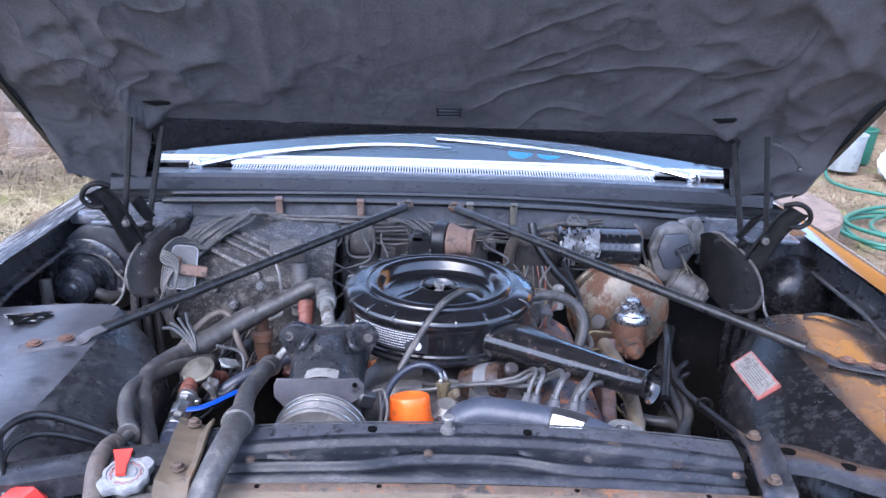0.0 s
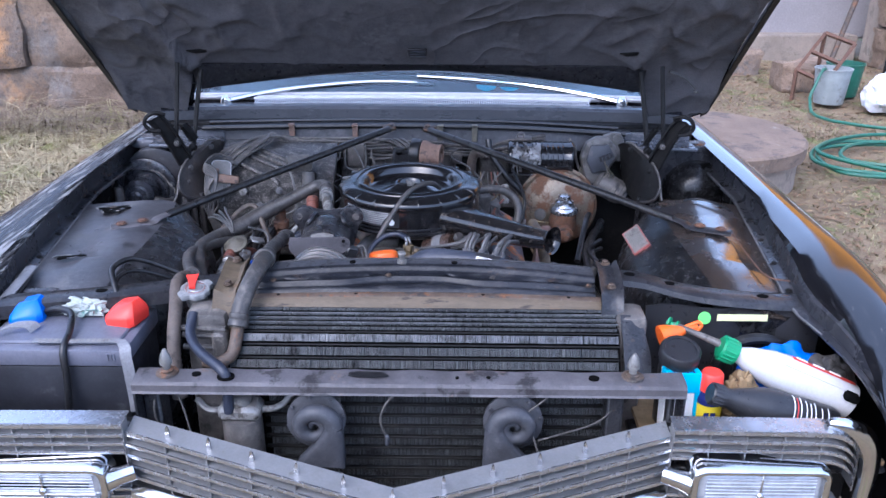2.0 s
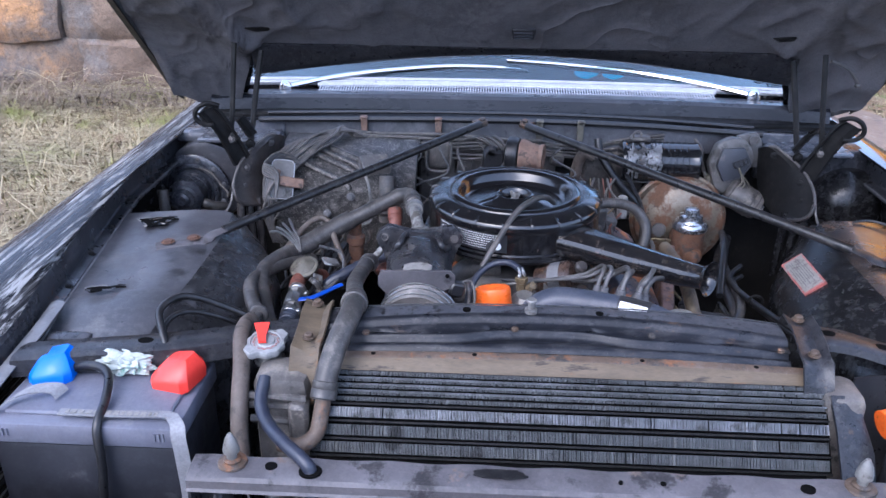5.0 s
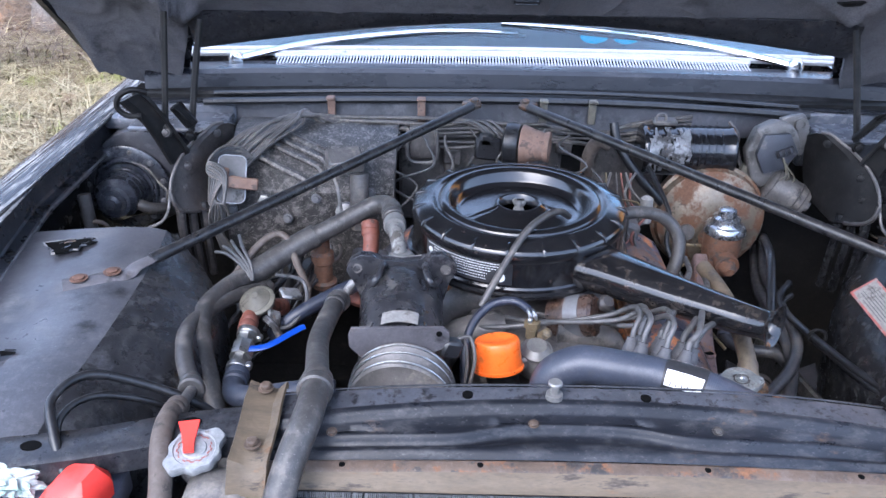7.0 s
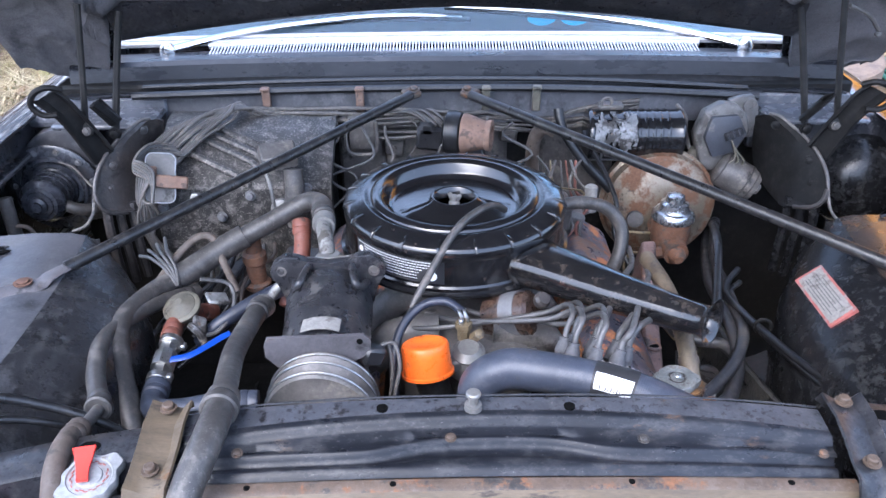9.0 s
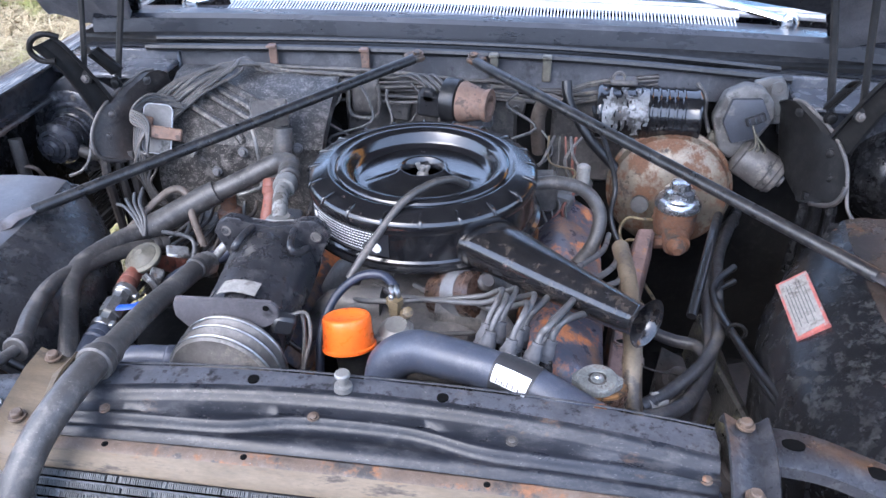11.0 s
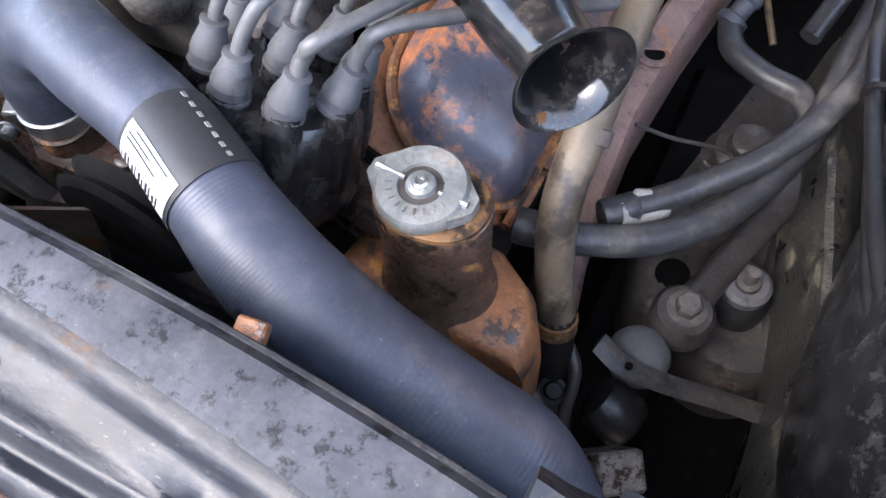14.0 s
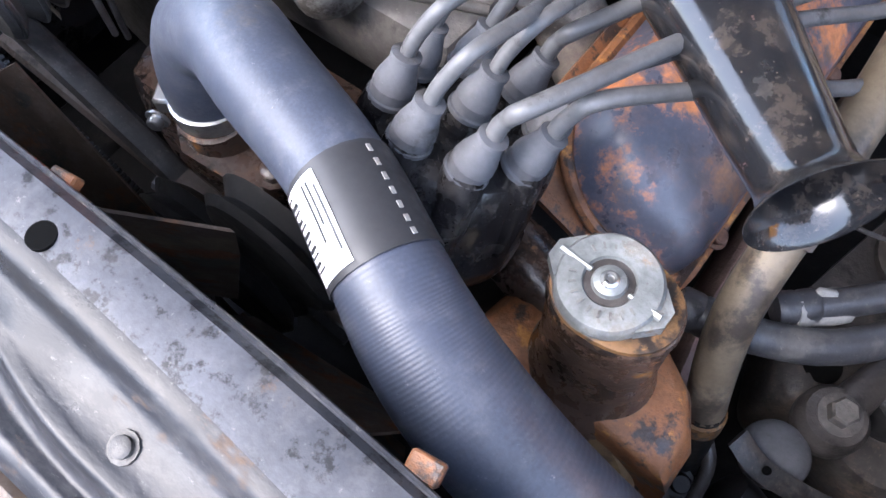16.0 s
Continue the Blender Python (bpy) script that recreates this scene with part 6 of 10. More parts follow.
    for a, b in zip(rings, rings[1:]):
        ring_faces(bm, a, b)
    bm.faces.new(list(reversed(rings[0]))), bm.faces.new(rings[-1])
    lamp = part("indicator_lamp", bm, "glasslamp", grille, "clear ribbed indicator lamp")
    for q in range(7):
        z = zc - hh * 0.6 + hh * 1.2 * q / 6
        bm = B()
        tube(bm, [(xc - hw * 0.84, 0.5522, z), (xc + hw * 0.84, 0.5522, z)], 0.0014, 6, 1)
        part("lens_rib", bm, "glasslamp", lamp)
    bm = B()
    prof = [(0.010, 0.592), (0.011, 0.566), (0.008, 0.552), (0.003, 0.546), (-0.003, 0.547), (-0.006, 0.555), (-0.006, 0.565)]
    rings = [[bm.verts.new(p) for p in loop(hw + d, hh + d, 0.016 + d, y)] for d, y in prof]
    for a, b in zip(rings, rings[1:]):
        ring_faces(bm, a, b)
    part("lamp_frame", bm, "chrome", lamp, "chrome lamp frame", angle=60)
    bm = B()
    box(bm, (xc, 0.5495, zc), (0.003, 0.004, 2 * hh), bev=0.001)
    lathe(bm, (xc, 0.552, zc - 0.010), (0, -1, 0), [(0.0065, 0), (0.0070, 0.004), (0.0045, 0.008), (0.0015, 0.009)], 14)
    part("stud", bm, "chrome", lamp, "chrome centre stud")
    bm = B()
    a0, a1 = V(x0 - side * 0.012, 0.586, zc + 0.006), V(xc - side * (hw + 0.002), 0.566, zc + 0.002)
    tube(bm, [a0, mix3(a0, a1, 0.5), a1], [0.0165, 0.0175, 0.0225], 18, 4)
    part("bullet", bm, "chrome", grille, "chrome bullet beside the lamp", angle=70)
    # chrome end cap that turns down round the bars, and the bright roll below them
    e = (lambda x: x) if side > 0 else (lambda x: 0.088 - x)
    bm = B()
    tube(bm, [(e(0.772), 0.596, 0.832), (e(0.800), 0.594, 0.828), (e(0.832), 0.596, 0.810), (e(0.854), 0.600, 0.778), (e(0.865), 0.606, 0.735), (e(0.868), 0.612, 0.66), (e(0.866), 0.616, 0.57)], [0.008, 0.014, 0.017, 0.0165, 0.015, 0.014, 0.013], 16, 5, flat=1.25)
    part("end_cap", bm, "chrome", grille, "polished chrome end cap", angle=70)
    bm = B()
    tube(bm, [(e(0.49), 0.585, 0.628), (e(0.56), 0.572, 0.626), (e(0.66), 0.566, 0.622), (e(0.69), 0.575, 0.618)], [0.015, 0.019, 0.019, 0.012], 18, 4)
    lathe(bm, (e(0.742), 0.585, 0.604), (0, -1, 0.2), [(0.040, -0.01), (0.040, 0.010), (0.034, 0.022), (0.020, 0.030), (0.004, 0.032)], 28)
    part("headlamp_roll", bm, "chrome", grille, "polished chrome roll over the headlamp", angle=70)
    bm = B()
    box(bm, ((x0 + e(0.86)) / 2, 0.665, 0.66), (abs(e(0.86) - x0), 0.02, 0.24), bev=0.004)
    part("backing", bm, "dark", grille)


M["glasslamp"] = mat("clear_lamp", (0.34, 0.36, 0.39), 0.14, 0.25, var=0.2, scale=14, grain=0.1, fine=60, bump=0.1, coat=1.0)
side_grille(-1)
side_grille(1)

# ---- battery ----
bat = thing("battery", (-0.59, 0.80, 0.68), "large grey-lidded black car battery with coloured terminal covers", "battery")
bm = B()
box(bm, (-0.59, 0.797, 0.765), (0.262, 0.170, 0.19), bev=0.006, seg=2)
part("case", bm, "battery", bat)
bm = B()
box(bm, (-0.59, 0.797, 0.878), (0.272, 0.178, 0.034), bev=0.006, seg=2)
box(bm, (-0.59, 0.80, 0.897), (0.235, 0.14, 0.008), bev=0.003)
for x in (-0.70, -0.48):
    for k in range(3):
        box(bm, (x + 0.006 * (k - 1), 0.707, 0.882), (0.003, 0.003, 0.012), bev=0)
part("lid", bm, "batterytop", bat, "slate grey lid")


def cover(x, y, z, material, rz, lab):
    """Moulded terminal boot: a sloping faceted shell with a cable mouth."""
    bm = B()
    m = pose(x, y, z - 0.012, 0, 0, rz)
    rings = []
    for h, sx_, sy_, dy in ((-0.006, 0.031, 0.033, 0), (0.010, 0.032, 0.034, 0), (0.018, 0.030, 0.032, 0.001), (0.030, 0.022, 0.020, 0.006), (0.034, 0.018, 0.016, 0.008)):
        rings.append([bm.verts.new(m @ V(sx_ * px_, dy + sy_ * py_, h + 0.004 * px_)) for px_, py_ in ((-1, -0.72), (-0.72, -1), (0.72, -1), (1, -0.72), (1, 0.72), (0.72, 1), (-0.72, 1), (-1, 0.72))])
    for a, b in zip(rings, rings[1:]):
        ring_faces(bm, a, b)
    bm.faces.new(list(reversed(rings[0]))), bm.faces.new(rings[-1])
    bmesh.ops.bevel(bm, geom=[e_ for e_ in bm.edges if e_.calc_face_angle(0) > 0.35], offset=0.0018, segments=2, affect="EDGES", profile=0.5)
    part("terminal_cover", bm, material, bat, lab)


cover(-0.678, 0.828, 0.912, "blue", 6, "blue terminal cover")
cover(-0.489, 0.822, 0.914, "red", -14, "red terminal cover")
bm = B()
tube(bm, [(-0.655, 0.825, 0.910), (-0.620, 0.820, 0.922), (-0.585, 0.800, 0.922), (-0.568, 0.75, 0.912), (-0.564, 0.706, 0.895), (-0.562, 0.698, 0.84), (-0.570, 0.697, 0.76), (-0.574, 0.697, 0.68)], 0.0065, 10, 6)
part("cable", bm, "rubber_dark", bat, "grey-black battery cable")


def strap(pts, side, w, material, parent, name, label=""):
    """A flat band along a line; side is the direction of its width."""
    path_, _ = smooth_path(pts, 6)
    bm = B()
    e = Vector(side).normalized() * (w / 2)
    sheet(bm, [[p - e, p, p + e] for p in path_], (0.0002, -0.001, 0.0015))
    return part(name, bm, material, parent, label)


st_ = strap([(-0.733, 0.712, 0.862), (-0.728, 0.716, 0.888), (-0.708, 0.737, 0.906), (-0.680, 0.757, 0.917), (-0.650, 0.768, 0.914), (-0.640, 0.766, 0.905)], (0.35, 0.9, 0.1), 0.024, "strap", bat, "carry_strap", "grey webbing carry strap")
st_ = strap([(-0.625, 0.727, 0.9035), (-0.55, 0.727, 0.9035), (-0.475, 0.73, 0.9035), (-0.462, 0.726, 0.900)], (0, 1, 0), 0.014, "strap", bat, "carry_strap", "grey webbing carry strap")
rnd = random.Random(14)
x = -0.615
while x < -0.485:
    w = rnd.uniform(0.004, 0.009)
    bm = B()
    box(bm, (x + w / 2, 0.727, 0.9062), (w, 0.008, 0.0006), bev=0)
    part("print_bar", bm, "faded", st_)
    x += w + 0.003
strap([(-0.470, 0.732, 0.9035), (-0.455, 0.715, 0.899), (-0.4515, 0.706, 0.885), (-0.449, 0.7045, 0.85), (-0.4475, 0.7045, 0.80), (-0.448, 0.7045, 0.77)], (1, 0.15, 0), 0.020, "strap", bat, "carry_strap", "grey webbing carry strap")
bm = B()
bmesh.ops.create_icosphere(bm, subdivisions=4, radius=1)
for v in bm.verts:
    n1 = abs(noise.noise(v.co * 2.5)) + 0.6 * abs(noise.noise(v.co * 6))
    p = v.co * (0.75 + 0.55 * n1)
    v.co = V(-0.580 + p.x * 0.050, 0.842 + p.y * 0.024, 0.914 + max(p.z, -0.4) * 0.022)
single("rag", bm, "cloth", "crumpled white and green cloth rag on the battery", "rag")
bm = B()
box(bm, (-0.59, 0.80, 0.672), (0.30, 0.20, 0.012), bev=0.004)
single("battery_tray", bm, "beam", "black steel tray under the battery", "tray")
wire("battery_cable", [(-0.508, 0.845, 0.915), (-0.53, 0.88, 0.945), (-0.545, 0.92, 0.965), (-0.52, 0.965, 0.965), (-0.46, 0.985, 0.935), (-0.40, 0.99, 0.90), (-0.36, 1.0, 0.85)], 0.006, "rubber_dark", "black battery cable bent up over the ledge", "cable")
wire("battery_cable", [(-0.520, 0.86, 0.91), (-0.535, 0.905, 0.945), (-0.51, 0.95, 0.945), (-0.45, 0.98, 0.91), (-0.42, 1.0, 0.86)], 0.0045, "rubber_dark", "thin black cable beside the battery cable", "cable")
# pale strap along the fender gutter, and hoses by the battery
bm = B()
sheet(bm, [[V(x - 0.011, y, z), V(x, y + 0.002, z + 0.003), V(x + 0.012, y + 0.003, z)] for x, y, z in smooth_path([(-0.742, 0.975, 0.940), (-0.736, 0.90, 0.935), (-0.742, 0.82, 0.920), (-0.752, 0.74, 0.900), (-0.766, 0.665, 0.872), (-0.770, 0.645, 0.84), (-0.770, 0.640, 0.79)], 5)[0]], (0, 0, -0.003))
single("fender_brace", bm, "plategrey", "pale flat steel strip along the inner fender", "brace")

# ---- bottles and bits in the corner ----
bm = B()
sheet(bm, [[(0.49, 0.64, 0.735), (0.49, 0.85, 0.735)], [(0.70, 0.64, 0.725), (0.70, 0.85, 0.725)], [(0.92, 0.65, 0.715), (0.92, 0.85, 0.715)]], (0, 0, -0.01))
single("cardboard_sheet", bm, "card", "brown soiled cardboard lining the corner behind the grille", "cardboard")
bm = B()
box(bm, (0.70, 0.75, 0.70), (0.44, 0.22, 0.012), bev=0.003)
single("corner_shelf", bm, "beam", "black steel shelf under the bottles", "shelf")


def bottle(name, a, b, r, profile, body, capm, label, squash=1.0, cap_len=0.03, cap_r=0.022, up=None):
    a, b = Vector(a), Vector(b)
    ax = (b - a).normalized()
    t = thing(name, mix3(a, b, 0.7) - V(0, 0, r), label, "bottle")
    L = (b - a).length
    bm = B()
    lathe(bm, a, ax, [(rr * r, h * L) for rr, h in profile], 28, sx=squash, up=up)
    part("body", bm, body, t)
    bm = B()
    lathe(bm, a - ax * cap_len * 0.9, ax, [(cap_r * 0.85, 0), (cap_r, 0.004), (cap_r, cap_len), (cap_r * 0.9, cap_len + 0.001)], 26)
    for k in range(18):
        w = 2 * math.pi * k / 18
        f = frame_of(ax)
        p = a - ax * cap_len * 0.45 + f @ V(cap_r * math.cos(w), cap_r * math.sin(w), 0)
        q = ax * cap_len * 0.36
        tube(bm, [p - q, p + q], 0.0016, 4, 1)
    part("cap", bm, capm, t)
    return t, a, ax, L


wb, a, ax, L = bottle("coolant_bottle", (0.652, 0.742, 0.885), (0.868, 0.712, 0.800), 0.037, [(0.36, 0), (0.40, 0.04), (0.62, 0.12), (0.92, 0.30), (1, 0.42), (1, 0.94), (0.92, 0.99), (0.8, 1.0)], "white", "green", "white plastic bottle with a ribbed green cap lying down", 0.8, 0.030, 0.023)
bm = B()
f = frame_of(ax)
for k, (h0, h1, mt) in enumerate(((0.42, 0.95, "redink"),)):
    rows = []
    for i in range(9):
        h = (h0 + (h1 - h0) * i / 8) * L
        rows.append([a + ax * h + f @ V(0.8 * 0.0378 * math.cos(w), 0.0378 * math.sin(w), 0) for w in (1.15, 1.3, 1.45, 1.6, 1.75)])
    sheet(bm, rows, (0, 0, -0.0005))
part("label_band", bm, "redink", wb, "red printed band")
bm = B()
for i in range(3):
    h = (0.50 + 0.14 * i) * L
    p = a + ax * h + f @ V(0.8 * 0.0384 * math.cos(1.45), 0.0384 * math.sin(1.45), 0)
    box(bm, p, (0.022, 0.004, 0.002), rot=(0, 22, -9), bev=0)
part("label_mark", bm, "paper", wb)
bm = B()
for w, off in ((2.35, 0.0004), (0.55, 0.0004)):
    tube(bm, [a + ax * (h * L) + f @ V(0.8 * 0.0372 * math.cos(w), 0.0372 * math.sin(w), 0) for h in (0.36, 0.55, 0.75, 0.93)], 0.0012, 6, 2)
part("mould_seam", bm, "white", wb)
# black block paints the shade in the handle opening
bm = B()
box(bm, a + ax * (0.93 * L) + V(0.002, -0.026, 0.020), (0.030, 0.022, 0.016), rot=(0, 22, -9), bev=0.005)
part("handle_notch", bm, "painted_shade", wb, "black block painting the shade of the handle opening")
bb, a, ax, L = bottle("oil_bottle", (0.612, 0.662, 0.842), (0.815, 0.665, 0.775), 0.040, [(0.42, 0), (0.45, 0.06), (0.6, 0.14), (0.95, 0.34), (1, 0.42), (1, 0.95), (0.9, 1.0)], "blackplastic", "blackplastic", "black plastic oil bottle with printed label lying down", 0.9, 0.026, 0.019)
f = frame_of(ax)
bm = B()
bm2 = B()
for i, (h, w0, w1) in enumerate(((0.55, 0.3, 2.0), (0.58, 0.5, 1.8), (0.61, 0.4, 1.9), (0.66, 0.5, 1.5), (0.70, 0.6, 1.4), (0.74, 0.5, 1.6), (0.80, 0.7, 1.3), (0.86, 0.6, 1.5))):
    rows = [[a + ax * ((h + d) * L) + f @ V(0.9 * 0.0404 * math.cos(w), 0.0404 * math.sin(w), 0) for w in [w0 + 1.2 + (w1 - w0) * j / 6 for j in range(7)]] for d in (0, 0.008)]
    sheet(bm if i != 1 else bm2, rows, (0, 0, 0.0004))
part("print_bar", bm, "paper", bb)
part("print_bar", bm2, "redink", bb)
# spray can, box, jar and tool
can = thing("spray_can", (0.605, 0.705, 0.735), "yellow and blue spray can with a red cap standing upright", "spray can")
bm = B()
lathe(bm, (0.605, 0.702, 0.730), (0, 0, 1), [(0.022, 0), (0.024, 0.004), (0.024, 0.085), (0.020, 0.098), (0.017, 0.102)], 26)
can_body = part("body", bm, "navy", can)
bm = B()
lathe(bm, (0.605, 0.702, 0.768), (0, 0, 1), [(0.0244, 0), (0.0244, 0.040)], 26, caps=False)
lathe(bm, (0.605, 0.702, 0.768), (0, 0, 1), [(0.0241, 0.040), (0.0241, 0.0)], 26, caps=False)
part("yellow_band", bm, "canyellow", can_body, "yellow band")
bm = B()
lathe(bm, (0.605, 0.702, 0.832), (0, 0, 1), [(0.021, 0), (0.022, 0.002), (0.020, 0.032), (0.017, 0.036)], 24)
part("cap", bm, "red", can, "red cap")
for dx, w in ((-0.010, 0.009), (0.002, 0.009)):
    bm = B()
    box(bm, (0.605 + dx, 0.6772, 0.787), (w, 0.0012, 0.018), bev=0)
    part("print_block", bm, "navy", can_body)
bx = thing("cyan_box", (0.555, 0.705, 0.735), "small cyan and white cardboard box standing upright", "box")
bm = B()
box(bm, (0.553, 0.712, 0.799), (0.062, 0.034, 0.128), rot=(-4, 0, 4), bev=0.0015)
part("carton", bm, "paper", bx)
bm = B()
box(bm, (0.553, 0.712, 0.845), (0.0628, 0.0348, 0.040), rot=(-4, 0, 4), bev=0.001)
box(bm, (0.580, 0.712, 0.80), (0.010, 0.0350, 0.120), rot=(-4, 0, 4), bev=0.001)
sleeve = part("sleeve", bm, "cyan", bx, "cyan printed sleeve")
bm = B()
for k in range(7):
    box(bm, (0.535 + 0.006 * k, 0.706 + 0.003 * (k % 2), 0.8665), (0.003, 0.016, 0.001), rot=(-4, 0, 4), bev=0)
part("print_bar", bm, "navy", sleeve)
jar = thing("jar", (0.545, 0.755, 0.735), "black round jar with a ridged black lid", "jar")
bm = B()
lathe(bm, (0.549, 0.742, 0.735), (0, 0, 1), [(0.026, 0), (0.030, 0.006), (0.030, 0.125), (0.028, 0.142)], 28)
part("body", bm, "blackplastic", jar)
bm = B()
lathe(bm, (0.551, 0.735, 0.875), (0, -0.25, 1), [(0.036, 0), (0.037, 0.003), (0.037, 0.022), (0.034, 0.026), (0.028, 0.026), (0.027, 0.023), (0.004, 0.023)], 34)
part("lid", bm, "blackplastic", jar)
fun = thing("funnel", (0.53, 0.80, 0.78), "orange plastic funnel lying behind the jar", "funnel")
bm = B()
lathe(bm, (0.540, 0.790, 0.893), (0.85, 0.15, 0.2), [(0.022, -0.012), (0.021, 0.0), (0.014, 0.02), (0.007, 0.036), (0.005, 0.062)], 24)
tube(bm, [(0.575, 0.80, 0.905), (0.60, 0.802, 0.915), (0.607, 0.80, 0.908), (0.595, 0.795, 0.90), (0.575, 0.797, 0.90)], 0.0035, 6, 4)
part("cone", bm, "orange", fun)
tool = thing("test_lamp", (0.57, 0.80, 0.88), "thin probe tool with a green handle end", "tool")
bm = B()
lathe(bm, (0.548, 0.815, 0.907), (0.75, -0.55, -0.1), [(0.012, 0), (0.012, 0.004), (0.005, 0.006), (0.005, 0.014), (0.010, 0.016), (0.010, 0.02)], 18)
part("knob", bm, "green", tool)
bm = B()
tube(bm, [(0.558, 0.808, 0.906), (0.59, 0.785, 0.902), (0.635, 0.752, 0.894)], [0.006, 0.0055, 0.008], 10, 3)
part("shaft", bm, "grime", tool)
bm = B()
bmesh.ops.create_icosphere(bm, subdivisions=4, radius=1)
for v in bm.verts:
    n1 = noise.noise(v.co * 2 + V(4, 0, 0)) + 0.5 * abs(noise.noise(v.co * 5))
    p = v.co * (0.85 + 0.3 * n1)
    v.co = V(0.775 + p.x * 0.085, 0.800 + p.y * 0.035, 0.80 + max(p.z, -0.9) * 0.072)
single("plastic_bag", bm, "blue", "crumpled bright blue plastic bag behind the bottle", "bag")
bm = B()
bmesh.ops.create_icosphere(bm, subdivisions=4, radius=1)
for v in bm.verts:
    n1 = abs(noise.noise(v.co * 2.2 + V(9, 0, 0))) + 0.4 * abs(noise.noise(v.co * 6))
    p = v.co * (0.8 + 0.5 * n1)
    v.co = V(0.665 + p.x * 0.035, 0.715 + p.y * 0.03, 0.80 + max(p.z, -0.9) * 0.06)
single("work_glove", bm, "leather", "crumpled soiled leather work glove", "glove")
bm = B()
bmesh.ops.create_icosphere(bm, subdivisions=4, radius=1)
for v in bm.verts:
    n1 = abs(noise.noise(v.co * 1.8 + V(3, 7, 0)))
    p = v.co * (0.85 + 0.4 * n1)
    v.co = V(0.855 + p.x * 0.05, 0.78 + p.y * 0.04, 0.79 + max(p.z, -0.9) * 0.075)
single("grey_rag", bm, "rubber", "crumpled dark grey rag in the corner", "rag")

# ---- engine ----
engine = thing("engine", (0.04, 1.4, 0.30), "greasy V8 engine block with rusty blue valve covers", "engine")
bm = B()
box(bm, (0.04, 1.42, 0.52), (0.34, 0.66, 0.40), bev=0.03)
part("block", bm, "dark", engine)
for sx, rot in ((0.22, -40), (-0.14, 40)):
    bm = B()
    box(bm, (sx, 1.40, 0.70), (0.16, 0.56, 0.16), rot=(0, rot, 0), bev=0.02)
    part("cylinder_head", bm, "dark", engine)
bm = B()
box(bm, (0.04, 1.42, 0.80), (0.20, 0.52, 0.09), bev=0.03, seg=2)
lathe(bm, (0.03, 1.45, 0.83), (0, 0, 1), [(0.075, 0), (0.075, 0.05), (0.09, 0.06)], 28)
part("intake_manifold", bm, "grime", engine)
for y in (1.25, 1.35, 1.52, 1.62):
    for s in (-1, 1):
        bm = B()
        tube(bm, [(0.04 + s * 0.04, y, 0.85), (0.04 + s * 0.11, y, 0.84), (0.04 + s * 0.15, y, 0.78)], 0.026, 10, 4)
        part("runner", bm, "grime", engine)


def valve_cover(side):
    """Rounded pressed cover with a flange, running along the bank and tilted outward."""
    bm = B()
    wide, tilt, xo, zo = (0.70, 31, 0.251, 0.840) if side > 0 else (1.0, 40, 0.226, 0.778)
    m = pose(0.04 + side * xo, 0.03, zo, 0, side * tilt, 0)
    prof = [(wide * x, z) for x, z in ((-0.078, -0.055), (-0.078, -0.046), (-0.066, -0.044), (-0.062, -0.01), (-0.055, 0.012), (-0.040, 0.022), (0, 0.026), (0.040, 0.022), (0.055, 0.012), (0.062, -0.01), (0.066, -0.044), (0.078, -0.046), (0.078, -0.055))]
    rows = []
    for y, s in ((1.135, 0.90), (1.14, 0.965), (1.155, 1.0), (1.16, 1.03), (1.166, 1.03), (1.171, 1.0), (1.30, 1.0), (1.45, 1.0), (1.60, 1.0), (1.63, 0.97), (1.645, 0.9)):
        rows.append([m @ V(x * (s if abs(x) < 0.07 * wide else 1), y, z * (s if z > -0.04 else 1)) for x, z in prof])
    g = [[bm.verts.new(p) for p in r] for r in rows]
    for i in range(len(g) - 1):
        for j in range(len(prof) - 1):
            bm.faces.new((g[i][j], g[i][j + 1], g[i + 1][j + 1], g[i + 1][j]))
        bm.faces.new((g[i][-1], g[i][0], g[i + 1][0], g[i + 1][-1]))
    bm.faces.new(g[0])
    bm.faces.new(list(reversed(g[-1])))
    vc = part("valve_cover", bm, "valvecover", engine, "rust-flaked blue valve cover")
    bm = B()
    arch = [m @ V(x * 1.03, 1.160, z * 1.03 + 0.001) for x, z in prof[2:-2]]
    tube(bm, arch, 0.0042, 8, 4)
    part("rib", bm, "neck", vc, "rusty raised rib")
    bm = B()
    o = [(-0.084 * wide, 1.118), (0.084 * wide, 1.118), (0.084 * wide, 1.66), (-0.084 * wide, 1.66)]
    prism(bm, o, m @ pose(0, 0, -0.060, 0, 0, 0), 0.003)
    part("flange", bm, "orangerust", vc, "orange rusty flange")
    for y in (1.128, 1.30, 1.48, 1.645):
        bm = B()
        bolt(bm, m @ V(side * 0.074 * wide, y, -0.050), m.to_3x3() @ V(0, 0, 1), 0.006, 0.007)
        part("bolt", bm, "rust", vc)


def round_outline(u0, u1, y0, y1, inset, radii, seg=7):
    """Rounded rectangle in the cover's own plane; one radius for each corner, from the inner front onward."""
    u0, u1, y0, y1 = u0 + inset, u1 - inset, y0 + inset, y1 - inset
    out = []
    for (cu, cy, su, sy, a0), r in zip(((u0, y0, 1, 1, 180), (u1, y0, -1, 1, 270), (u1, y1, -1, -1, 0), (u0, y1, 1, -1, 90)), radii):
        r = max(0.002, r - inset)
        for k in range(seg):
            a = radians(a0 + 90 * k / (seg - 1))
            out.append((cu + su * r + r * math.cos(a), cy + sy * r + r * math.sin(a)))
    return out


def rounded_cover():
    """Pressed valve cover with a rounded plan, a bead round its foot and a thin rusty flange."""
